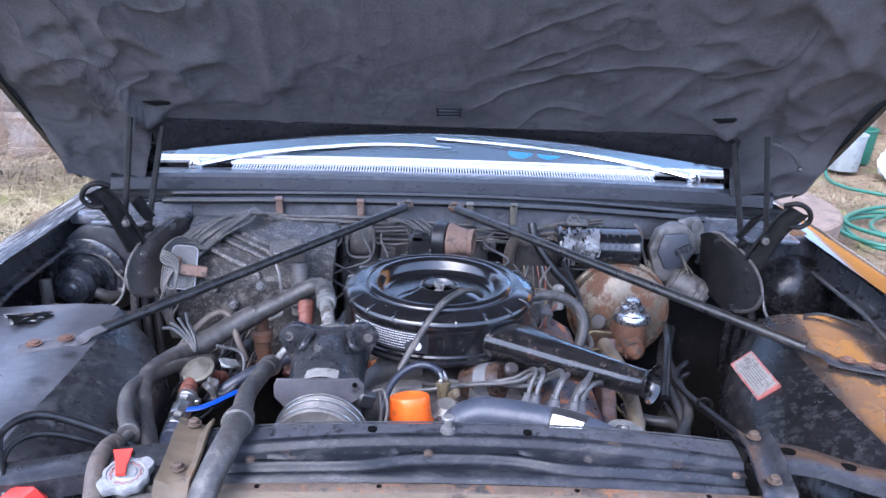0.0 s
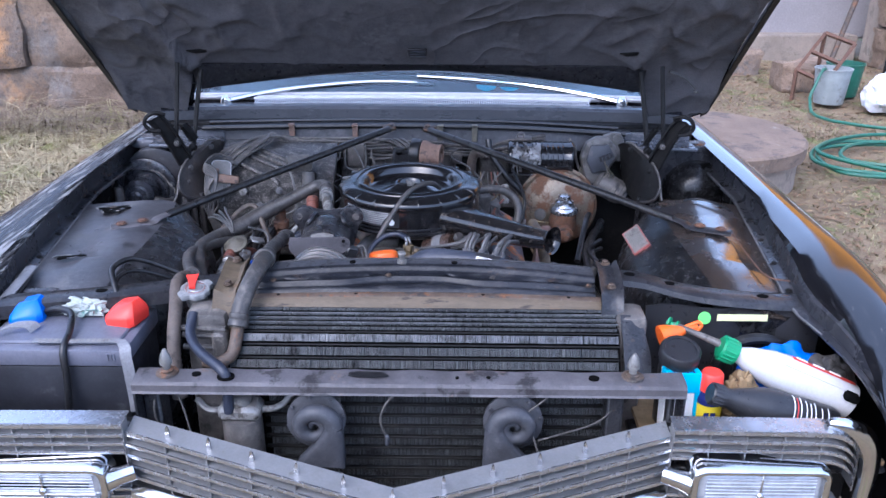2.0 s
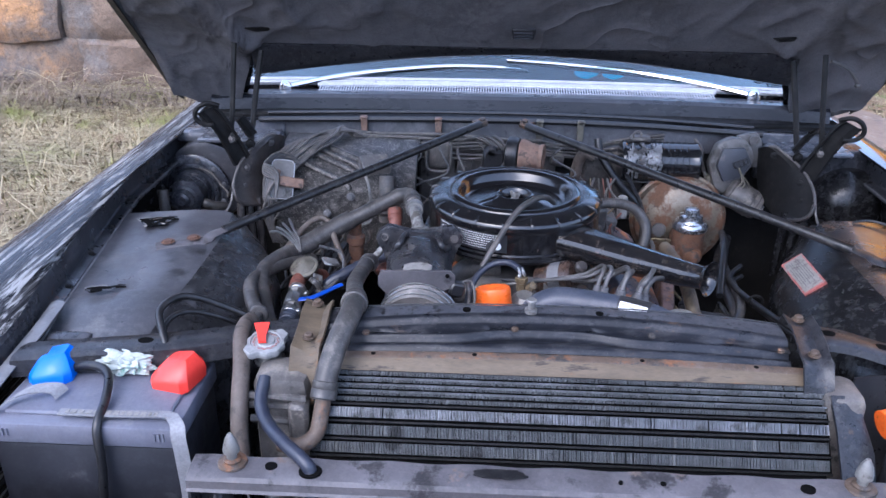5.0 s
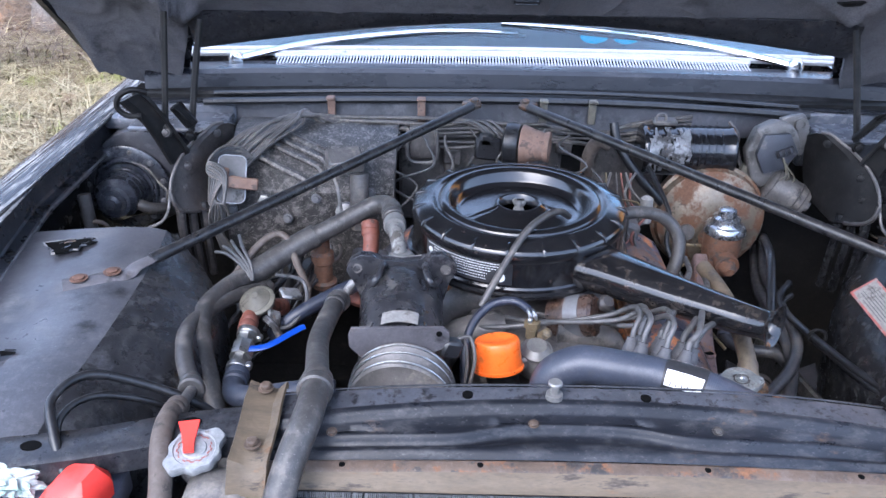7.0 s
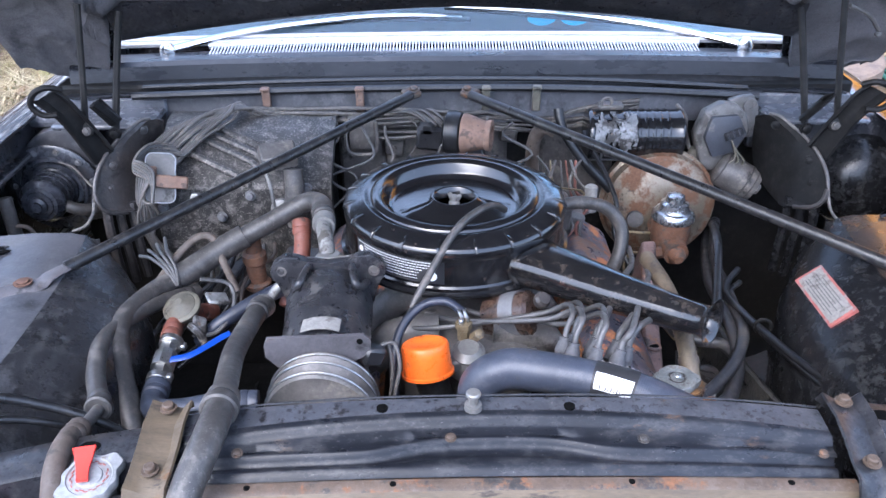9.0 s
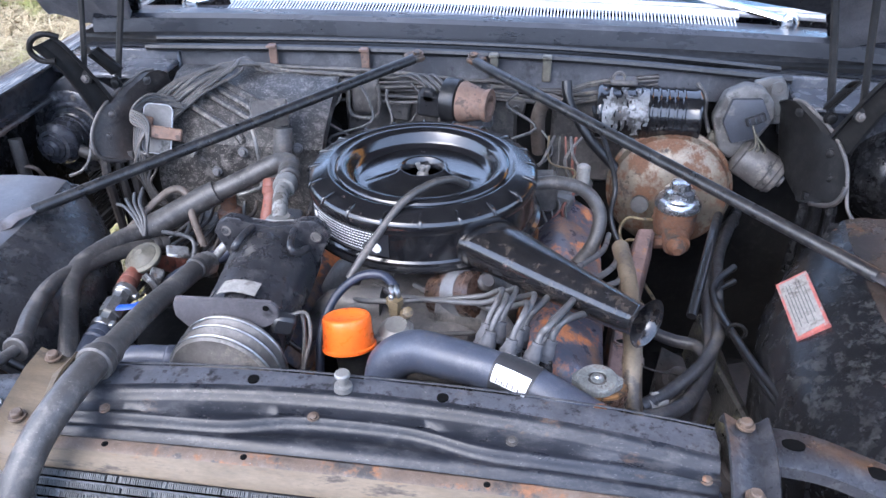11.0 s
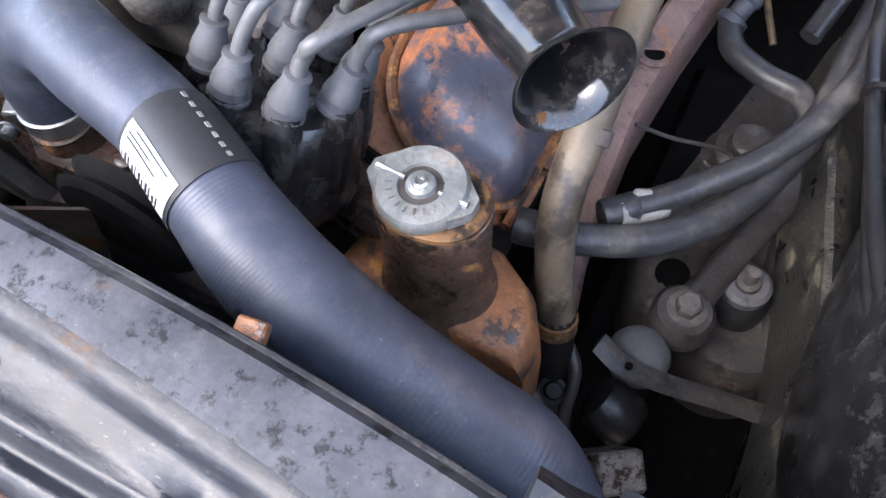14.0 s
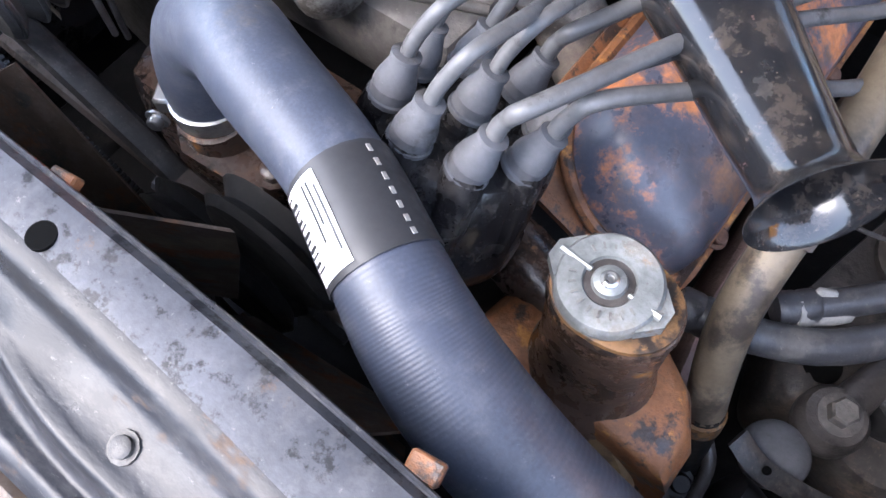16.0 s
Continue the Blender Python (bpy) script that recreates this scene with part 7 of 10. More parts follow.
    base, across, out = V(0.2625, 0, 0.7925), V(0.857, 0, -0.515), V(0.515, 0, 0.857)
    radii = (0.070, 0.030, 0.03, 0.03)

    def at(u, y, h):
        return base + across * u + out * h + V(0, y, 0)
    bm = B()
    rings = [[bm.verts.new(at(u, y, h)) for u, y in round_outline(-0.062, 0.066, 1.139, 1.66, d, radii)] for d, h in ((0.0, -0.03), (0.0, 0.0), (0.004, 0.012), (0.009, 0.028), (0.018, 0.040), (0.032, 0.046), (0.050, 0.048))]
    for a, b in zip(rings, rings[1:]):
        ring_faces(bm, a, b)
    bm.faces.new(list(reversed(rings[0])))
    bm.faces.new(rings[-1])
    vc = part("valve_cover", bm, "valvecover", engine, "rust-flaked blue valve cover", angle=50)
    bm = B()
    o = round_outline(-0.062, 0.066, 1.139, 1.66, 0.0, radii)
    tube(bm, [at(u, y, 0.004) for u, y in o + o[:1]], 0.0046, 8, 2)
    part("bead", bm, "orangerust", vc, "rusty raised bead round the foot")
    bm = B()
    lo = [bm.verts.new(at(u, y, -0.006)) for u, y in round_outline(-0.062, 0.066, 1.139, 1.66, -0.011, (0.012, 0.03, 0.03, 0.03))]
    hi = [bm.verts.new(at(u, y, -0.001)) for u, y in round_outline(-0.062, 0.066, 1.139, 1.66, -0.011, (0.012, 0.03, 0.03, 0.03))]
    ring_faces(bm, lo, hi)
    bm.faces.new(list(reversed(lo))), bm.faces.new(hi)
    part("flange", bm, "orangerust", vc, "orange rusty flange")
    for u, y in ((0.072, 1.20), (0.072, 1.36), (0.072, 1.52)):
        bm = B()
        bolt(bm, at(u, y, 0.0), out, 0.006, 0.007)
        part("bolt", bm, "rust", vc)


rounded_cover()
valve_cover(-1)
# front cover with the water outlets
bm = B()
box(bm, (0.05, 1.09, 0.66), (0.24, 0.10, 0.30), bev=0.03, seg=2)
box(bm, (0.14, 1.10, 0.76), (0.14, 0.08, 0.10), rot=(0, 15, 0), bev=0.03, seg=2)
tube(bm, [(0.19, 1.10, 0.80), (0.24, 1.095, 0.80), (0.29, 1.08, 0.79)], 0.022, 12, 4)
part("front_cover", bm, "neck", engine)
bm = B()
lathe(bm, (0.052, 1.052, 0.80), (0, -0.12, 1), [(0.030, 0), (0.032, 0.02), (0.026, 0.035), (0.024, 0.05)], 22)
prism(bm, [(-0.058, 0), (-0.044, -0.018), (0, -0.034), (0.044, -0.018), (0.058, 0), (0.044, 0.018), (0, 0.034), (-0.044, 0.018)], pose(0.055, 1.05, 0.822, 0, 4, -15), 0.013)
bolt(bm, (0.008, 1.062, 0.836), (0, 0, 1), 0.008, 0.008)
bolt(bm, (0.102, 1.04, 0.832), (0, 0, 1), 0.008, 0.008)
part("thermostat_housing", bm, "neck", engine, "rusty thermostat housing")
bm = B()
bolt(bm, (0.211, 1.095, 0.808), (0.1, -0.7, 0.7), 0.009, 0.010)
bolt(bm, (0.05, 1.03, 0.75), (0, -1, 0.2), 0.010, 0.010)
part("bolt", bm, "rust", engine)
# fan, belts and pulleys in the dark gap behind the radiator
bm = B()
lathe(bm, (0.04, 0.99, 0.70), (0, 1, 0), [(0.07, 0), (0.075, 0.006), (0.068, 0.014), (0.075, 0.022), (0.06, 0.03)], 30)
lathe(bm, (0.15, 0.99, 0.86), (0, 1, 0), [(0.04, 0), (0.045, 0.004), (0.036, 0.010), (0.045, 0.018), (0.03, 0.022)], 26)
part("pulley", bm, "dark", engine)
fan = unit("fan", (0.04, 0.972, 0.68), engine, "dirty steel fan")
for k in range(7):
    a = 2 * math.pi * k / 7 + 0.3
    m = Matrix.Translation((0.04, 0.972, 0.68)) @ Matrix.Rotation(a, 4, "Y") @ pose(0, 0, 0.12, 0, 0, 32)
    bm = B()
    prism(bm, [(-0.028, -0.09), (0.028, -0.09), (0.04, 0.09), (-0.034, 0.09)], m @ Matrix.Rotation(radians(90), 4, "X"), 0.002)
    part("blade", bm, "rusty", fan)
for mt, lab, pts in (("plategrey", "pale worn fan belt edge behind the radiator", [(-0.08, 1.03, 0.66), (-0.016, 1.03, 0.657), (0.066, 1.03, 0.665), (0.148, 1.03, 0.673), (0.20, 1.03, 0.68)]), ("rubber_brown", "brown worn fan belt behind the radiator", [(-0.20, 1.03, 0.76), (-0.112, 1.03, 0.736), (-0.02, 1.03, 0.712), (0.073, 1.03, 0.692), (0.15, 1.03, 0.68)]), ("rubber", "grey fan belt behind the radiator", [(-0.17, 1.03, 0.82), (-0.099, 1.03, 0.774), (0.0, 1.03, 0.69), (0.079, 1.03, 0.62), (0.12, 1.03, 0.60)])):
    bm = B()
    tube(bm, pts, 0.011, 8, 5, flat=0.6)
    fb = thing("fan_belt", pts[2], lab, "belt", "fan belts")
    part("band", bm, mt, fb)
    bm = B()
    line, _ = smooth_path(pts, 12)
    for p, q in zip(line[::2], line[1::2]):
        box(bm, (p + q) / 2 + V(0, 0, -0.009), (0.0035, 0.014, 0.004), bev=0)
    part("teeth", bm, mt, fb)
belt = thing("fan_belt", (0.10, 0.985, 0.70), "black toothed fan belt", "belt")
bm = B()
tube(bm, [(-0.205, 1.005, 0.85), (-0.144, 1.0, 0.785), (-0.063, 1.0, 0.696), (-0.02, 1.0, 0.66), (0.04, 1.0, 0.63), (0.10, 1.0, 0.66)], 0.007, 6, 6, flat=0.7)
part("band", bm, "rubber_dark", belt)
bm = B()
for k in range(46):
    p = mix3((-0.20, 1.0, 0.846), (-0.06, 1.0, 0.694), k / 45)
    box(bm, p + V(0.004, 0, 0.004), (0.0024, 0.014, 0.005), rot=(0, 47, 0), bev=0)
part("teeth", bm, "rubber_dark", belt)

# air cleaner
AC = V(0.027, 1.45, 0.0)
ac = thing("air_cleaner", (AC.x, AC.y, 0.88), "round semi-gloss black air cleaner with a long snorkel", "air cleaner")
bm = B()
lathe(bm, (AC.x, AC.y, 0), (0, 0, 1), [(0.10, 0.878), (0.165, 0.886), (0.187, 0.896), (0.191, 0.900), (0.191, 0.904), (0.185, 0.907), (0.1845, 0.912), (0.1815, 0.915), (0.1808, 0.957), (0.178, 0.960), (0.10, 0.962)], 72)
part("bowl", bm, "cleaner", ac)
bm = B()
prof = [(0.170, 0.957), (0.1818, 0.958), (0.1832, 0.961), (0.1832, 0.969), (0.1820, 0.9745), (0.1785, 0.9785), (0.172, 0.9815), (0.151, 0.9870), (0.147, 0.9870), (0.1445, 0.9838), (0.1395, 0.9838), (0.137, 0.9890), (0.127, 0.9900), (0.1215, 0.9880), (0.117, 0.983), (0.113, 0.971), (0.108, 0.9635), (0.098, 0.961)]
hubs = [(0.080, 0.30), (0.060, 0.62), (0.045, 0.88), (0.040, 1.0), (0.0375, 1.12), (0.0355, 1.12), (0.0335, 1.0)]
rings = []
SEG = 108
for r, z in prof:
    rings.append([bm.verts.new((AC.x + r * math.cos(2 * math.pi * k / SEG), AC.y + r * math.sin(2 * math.pi * k / SEG), z)) for k in range(SEG)])
for r, up in hubs:
    ring = []
    for k in range(SEG):
        a = 360 * k / SEG
        d = abs((a - 277 + 180) % 360 - 180)
        front = min(1.0, max(0.0, (82 - d) / 9))
        ridge = math.exp(-((d - 80) / 6) ** 2)
        full = 0.961 + 0.0165 * up
        z = 0.9595 + (full - 0.9595) * max(front * 0.92, ridge) if r > 0.0405 else full
        ring.append(bm.verts.new((AC.x + r * math.cos(radians(a)), AC.y + r * math.sin(radians(a)), z)))
    rings.append(ring)
rings.append([bm.verts.new((AC.x + 0.030 * math.cos(2 * math.pi * k / SEG), AC.y + 0.030 * math.sin(2 * math.pi * k / SEG), 0.962)) for k in range(SEG)])
for a, b in zip(rings, rings[1:]):
    ring_faces(bm, a, b)
bm.faces.new(rings[-1])
lid = part("lid", bm, "cleaner", ac, angle=60)
for k in range(20):
    a = 2 * math.pi * (k + 0.5) / 20
    bm = B()
    d = V(math.cos(a), math.sin(a), 0)
    tube(bm, [AC + d * 0.160 + V(0, 0, 0.9838), AC + d * 0.168 + V(0, 0, 0.9830), AC + d * 0.178 + V(0, 0, 0.9795), AC + d * 0.1835 + V(0, 0, 0.9715)], [0.0008, 0.0022, 0.0030, 0.0020], 8, 3)
    part("lid_rib", bm, "cleaner", lid)
bm = B()
lathe(bm, (AC.x, AC.y, 0.962), (0, 0, 1), [(0.010, 0), (0.009, 0.005), (0.005, 0.008), (0.005, 0.016), (0.003, 0.018)], 12)
box(bm, (AC.x - 0.006, AC.y, 0.978), (0.008, 0.004, 0.015), rot=(0, -22, 15), bev=0.002)
box(bm, (AC.x + 0.007, AC.y + 0.002, 0.974), (0.008, 0.004, 0.012), rot=(0, 28, 15), bev=0.002)
part("wing_nut", bm, "alu", ac, "pale wing nut")
# snorkel: flattened duct that leaves the bowl and ends in a flared mouth
bm = B()
ctr = [(V(0.085, 1.375, 0.924), 0.060, 0.034), (V(0.125, 1.335, 0.924), 0.053, 0.034), (V(0.17, 1.295, 0.927), 0.044, 0.032), (V(0.25, 1.222, 0.934), 0.034, 0.028), (V(0.325, 1.155, 0.942), 0.0245, 0.0235), (V(0.350, 1.133, 0.946), 0.0215, 0.0215), (V(0.356, 1.1275, 0.947), 0.0235, 0.0235), (V(0.3595, 1.1245, 0.9475), 0.0285, 0.0285), (V(0.3612, 1.1232, 0.948), 0.0315, 0.0315), (V(0.3620, 1.1226, 0.9482), 0.0318, 0.0318), (V(0.3618, 1.1226, 0.9480), 0.0310, 0.0310), (V(0.3596, 1.1246, 0.9474), 0.0275, 0.0275), (V(0.3550, 1.1285, 0.9468), 0.0225, 0.0225), (V(0.347, 1.1355, 0.9455), 0.0200, 0.0200), (V(0.31, 1.168, 0.940), 0.0215, 0.0205), (V(0.24, 1.232, 0.932), 0.028, 0.022)]
dirn = (ctr[4][0] - ctr[1][0]).normalized()
sd = dirn.cross(V(0, 0, 1)).normalized()
upv = sd.cross(dirn).normalized()
rings = []
for c, w, h in ctr:
    ring = []
    for k in range(40):
        a = 2 * math.pi * k / 40
        ca, sa = math.cos(a), math.sin(a)
        e = min(1.0, max(0.62, 1.0 - 0.38 * (w - 0.024) / 0.025)) if sa > 0 else 1.0
        ring.append(bm.verts.new(c + sd * (w * math.copysign(abs(ca) ** e, ca)) + upv * (h * math.copysign(abs(sa) ** e, sa))))
    rings.append(ring)
for a, b in zip(rings, rings[1:]):
    ring_faces(bm, a, b)
bm.faces.new(rings[-1])
part("snorkel", bm, "snorkel", ac, "tapered black snorkel with flared mouth")
# printed decal on the bowl's side
bm = B()


def on_bowl(deg, z, off=0.0006):
    a = radians(deg)
    return V(AC.x + (0.1808 + off) * math.cos(a), AC.y + (0.1808 + off) * math.sin(a), z)


sheet(bm, [[on_bowl(212 + 52 * i / 16, z) for z in (0.919, 0.938, 0.957)] for i in range(17)], (0, 0, 0.0001))
decal = part("decal", bm, "ink", ac, "black decal with white print")
bm = B()
rnd = random.Random(2)
for r, (d0, d1, z) in enumerate(((214, 261, 0.9535), (219, 259, 0.9490), (219, 257, 0.9445), (221, 254, 0.9400), (222, 253, 0.9350), (223, 252, 0.9300), (226, 252, 0.9250))):
    x = d0
    while x < d1 - 1.2:
        w = rnd.uniform(0.5, 1.5)
        sheet(bm, [[on_bowl(min(x + w * i / 2, d1), z + dz, 0.0014) for dz in (0, 0.0013)] for i in range(3)], (0, 0, 0.0001))
        x += w + 0.55
lathe(bm, on_bowl(216, 0.942, 0.001), on_bowl(216, 0) - V(AC.x, AC.y, 0), [(0.005, 0), (0.005, 0.0008)], 16)
lathe(bm, on_bowl(258, 0.932, 0.001), on_bowl(258, 0) - V(AC.x, AC.y, 0), [(0.0078, 0), (0.0078, 0.0008)], 18)
part("print_bar", bm, "paper", decal)
# loose hose lying over the lid
wire("vacuum_hose", [(-0.040, 1.222, 0.910), (-0.022, 1.242, 0.938), (0.022, 1.292, 0.994), (0.055, 1.33, 1.008), (0.085, 1.365, 1.003), (0.105, 1.39, 0.982)], 0.0058, "rubber", "grey rubber hose lying across the air cleaner lid", "hose")
# hose from the cleaner's side to the valve cover
wire("breather_hose", [(0.203, 1.455, 0.955), (0.24, 1.462, 0.958), (0.285, 1.465, 0.945), (0.312, 1.455, 0.91), (0.305, 1.43, 0.87), (0.28, 1.40, 0.845)], 0.0115, "rubber", "grey rubber breather hose bent down from the air cleaner", "hose")
bm = B()
lathe(bm, (0.192, 1.455, 0.955), (1, 0, 0), [(0.008, 0), (0.008, 0.008), (0.013, 0.009), (0.013, 0.016)], 14)
single("hose_clip", bm, "brass", "small brass hose fitting on the air cleaner", "fitting")

# compressor
comp = thing("ac_compressor", (-0.155, 1.15, 0.80), "worn black air conditioning compressor with a grooved pulley", "compressor")
bm = B()
ax = V(-0.06, 1, 0.03)
lathe(bm, (-0.152, 1.075, 0.893), ax, [(0.045, 0), (0.058, 0.004), (0.060, 0.03), (0.062, 0.10), (0.064, 0.17), (0.060, 0.19), (0.056, 0.215), (0.03, 0.22)], 34)
for sx in (-1, 1):
    tube(bm, [(-0.158 + sx * 0.030, 1.268, 0.958), (-0.158 + sx * 0.034, 1.240, 0.962), (-0.158 + sx * 0.040, 1.215, 0.957), (-0.158 + sx * 0.047, 1.225, 0.945), (-0.158 + sx * 0.052, 1.250, 0.938)], 0.0055, 10, 5)
comp_body = part("body", bm, "compressor", comp)
bm = B()
half = [(0.0, 0.066), (0.030, 0.068), (0.044, 0.078), (0.062, 0.080), (0.078, 0.070), (0.086, 0.054), (0.080, 0.038), (0.070, 0.030), (0.066, 0.0), (0.050, -0.040), (0.020, -0.062)]
prism(bm, half + [(-x, z) for x, z in reversed(half[1:])], pose(-0.163, 1.276, 0.896, 90, 0, 3), 0.016)
bmesh.ops.bevel(bm, geom=list(bm.edges), offset=0.003, segments=2, affect="EDGES", profile=0.5)
part("rear_flange", bm, "compressor", comp_body, "cast rear flange with two ears")
for sx in (-1, 1):
    bm = B()
    lathe(bm, (-0.163 + sx * 0.068, 1.2585, 0.952), (0, -1, 0), [(0.0085, 0), (0.0085, 0.0022), (0.0055, 0.0024), (0.0050, 0.0008)], 18)
    part("ear_boss", bm, "grime", comp_body)
bm = B()
o = [(-0.066, 0.072), (-0.062, 0.082), (0.058, 0.082), (0.066, 0.074), (0.066, 0.055), (0.04, 0.04), (0.03, 0.0), (-0.03, 0.0), (-0.045, 0.03), (-0.066, 0.055)]
prism(bm, o, pose(-0.153, 1.068, 0.893, 90, 0, 3), 0.006)
plate = part("mount_plate", bm, "tiebar", comp)
bm = B()
# plate holes as small discs of painted shade
for x, z in ((-0.205, 0.966), (-0.190, 0.968), (-0.100, 0.968)):
    bm = B()
    lathe(bm, (x, 1.063, z), (0, -1, 0), [(0.004, 0), (0.004, 0.0012)], 10)
    part("hole_shade", bm, "painted_shade", plate)
bm = B()
lathe(bm, (-0.150, 1.012, 0.886), (0.05, 1, 0.03), [(0.012, 0.0), (0.014, -0.004), (0.046, -0.003), (0.050, 0.0), (0.066, 0.001), (0.069, 0.004), (0.0695, 0.010), (0.060, 0.017), (0.0695, 0.024), (0.070, 0.028), (0.061, 0.035), (0.070, 0.042), (0.070, 0.046), (0.058, 0.050), (0.046, 0.054)], 48)
pul = part("pulley", bm, "grime", comp, "scuffed steel pulley with worn grooves")
bm = B()
for R, y in ((0.0698, 1.019), (0.0705, 1.037), (0.0703, 1.053)):
    torus(bm, (-0.150 + (y - 1.012) * 0.05, y, 0.886 + (y - 1.012) * 0.03), (0.05, 1, 0.03), R, 0.0014, 48, 6)
part("groove_edge", bm, "steel", pul, "polished groove edges")
for k in range(3):
    a = 2 * math.pi * k / 3 + 0.9
    bm = B()
    lathe(bm, (-0.150 + 0.032 * math.cos(a), 1.0095, 0.886 + 0.032 * math.sin(a)), (0.05, 1, 0.03), [(0.009, 0), (0.009, 0.002)], 14)
    part("slot", bm, "dark", pul)
bm = B()
lathe(bm, (-0.150, 1.008, 0.886), (0.05, 1, 0.03), [(0.017, -0.006), (0.018, 0.002)], 18)
part("hub", bm, "dark", pul)
bm = B()
rows = [[V(-0.154 + (0.0645) * math.sin(w), 1.10 + 0.028 * j, 0.896 + 0.0645 * math.cos(w)) for j in (0, 1)] for w in [-0.42 + 0.1 * k for k in range(9)]]
sheet(bm, rows, (0, 0, 0.0008))
part("sticker", bm, "faded", comp, "worn silver sticker")
bm = B()
lathe(bm, (-0.166, 1.305, 0.925), (0, 0.1, 1), [(0.020, 0), (0.022, 0.01), (0.022, 0.022), (0.016, 0.028)], 18)
tube(bm, [(-0.168, 1.31, 0.945), (-0.176, 1.345, 0.962), (-0.182, 1.38, 0.962), (-0.186, 1.42, 0.957)], 0.012, 12, 4)
lathe(bm, (-0.181, 1.375, 0.962), (-0.1, 1, -0.05), [(0.017, 0), (0.019, 0.008), (0.017, 0.014), (0.019, 0.020), (0.017, 0.028)], 18)
part("hose_fitting", bm, "alu", comp, "dull aluminium hose fitting")
bm = B()
lathe(bm, (-0.257, 1.242, 0.905), (-0.1, -0.8, 0.2), [(0.016, 0), (0.018, 0.004), (0.016, 0.024)], 16)
tube(bm, [(-0.25, 1.25, 0.91), (-0.235, 1.265, 0.925), (-0.215, 1.265, 0.928), (-0.20, 1.26, 0.92)], 0.007, 10, 4)
part("hose_fitting", bm, "alu", comp)
bm = B()
box(bm, (-0.085, 1.075, 0.938), (0.028, 0.02, 0.026), rot=(0, 20, 20), bev=0.004)
part("connector", bm, "blackplastic", comp)
for pts in ([(-0.08, 1.08, 0.945), (-0.06, 1.09, 0.945), (-0.052, 1.075, 0.92), (-0.06, 1.06, 0.88), (-0.07, 1.06, 0.82)], [(-0.08, 1.085, 0.94), (-0.068, 1.095, 0.94), (-0.062, 1.08, 0.91), (-0.068, 1.07, 0.86), (-0.08, 1.07, 0.80)]):
    wire("wire", pts, 0.0025, "wire", "black clutch wire beside the compressor")

# oil filler with the orange cap
of = thing("oil_filler", (-0.005, 1.12, 0.78), "black oil filler tube with a scuffed orange cap", "oil filler")
d = V(-0.10, 0.28, 0.95).normalized()
base = V(-0.016, 1.118, 0.872)
bm = B()
tube(bm, [(0.01, 1.10, 0.76), (0.0, 1.108, 0.82), base + d * 0.01], 0.023, 18, 3)
part("tube", bm, "dark", of)
bm = B()
lathe(bm, base, d, [(0.0345, 0), (0.0362, 0.001), (0.0362, 0.0045), (0.0340, 0.006), (0.0325, 0.030), (0.0325, 0.040), (0.0305, 0.0445), (0.0275, 0.0460), (0.0225, 0.0455), (0.0190, 0.0430), (0.004, 0.0420)], 48)
part("cap", bm, "orange", of, "bright orange plastic cap with black scuffs")

# fuel pump with its fittings
fp = thing("fuel_pump", (0.035, 1.165, 0.84), "dirty metal fuel pump with brass and steel fittings", "fuel pump")
bm = B()
lathe(bm, (0.040, 1.165, 0.835), (0, -0.2, 1), [(0.020, 0), (0.026, 0.008), (0.026, 0.03), (0.022, 0.04), (0.024, 0.046), (0.015, 0.055)], 20)
box(bm, (0.036, 1.15, 0.865), (0.05, 0.016, 0.020), rot=(0, 0, 15), bev=0.004)
part("body", bm, "alu", fp)
bm = B()
lathe(bm, (0.034, 1.18, 0.885), (0, 0, 1), [(0.009, 0), (0.009, 0.016), (0.012, 0.018), (0.012, 0.028)], 6)
lathe(bm, (0.048, 1.175, 0.89), (0.4, -0.5, 0.7), [(0.008, 0), (0.008, 0.018), (0.005, 0.02)], 6)
part("fitting", bm, "brass", fp)
bm = B()
torus(bm, (0.030, 1.185, 0.921), (1, 0.2, 0.3), 0.0075, 0.0025, 16, 6)
torus(bm, (0.037, 1.185, 0.921), (1, 0.2, 0.3), 0.0075, 0.0025, 16, 6)
box(bm, (0.030, 1.178, 0.912), (0.007, 0.008, 0.016), bev=0.002)
part("hose_clamp", bm, "steel", fp)
wire("fuel_hose", [(0.033, 1.195, 0.920), (0.01, 1.215, 0.925), (-0.025, 1.215, 0.918), (-0.055, 1.19, 0.895), (-0.065, 1.15, 0.86), (-0.06, 1.11, 0.80)], 0.0065, "rubber_blue", "dark blue-black fuel hose", "hose")
wire("fuel_pipe", [(0.05, 1.17, 0.86), (0.08, 1.16, 0.87), (0.11, 1.18, 0.86), (0.14, 1.20, 0.85)], 0.004, "grime", "thin dirty fuel pipe", "pipe")

# upper radiator hose
hose_pts = [(0.050, 1.052, 0.835), (0.046, 1.054, 0.872), (0.054, 1.060, 0.905), (0.085, 1.058, 0.926), (0.124, 1.045, 0.932), (0.182, 1.028, 0.933), (0.232, 1.004, 0.932), (0.258, 0.992, 0.925), (0.286, 0.983, 0.914), (0.328, 0.976, 0.896), (0.372, 0.974, 0.872), (0.406, 0.974, 0.848), (0.435, 0.96, 0.80), (0.45, 0.93, 0.76)]
hose_rad = [0.0255, 0.0262, 0.0264, 0.0264, 0.0258, 0.0242, 0.0252, 0.0270, 0.0280, 0.0280, 0.0280, 0.0280, 0.028, 0.027]
uh = thing("radiator_hose", (0.05, 1.05, 0.83), "new dark grey ribbed upper radiator hose with a white tag", "hose")
bm = B()
tube(bm, hose_pts, hose_rad, 28, 64, ribs=0.0001, rib_from=6.0)
part("hose", bm, "rubber_new", uh, angle=80)
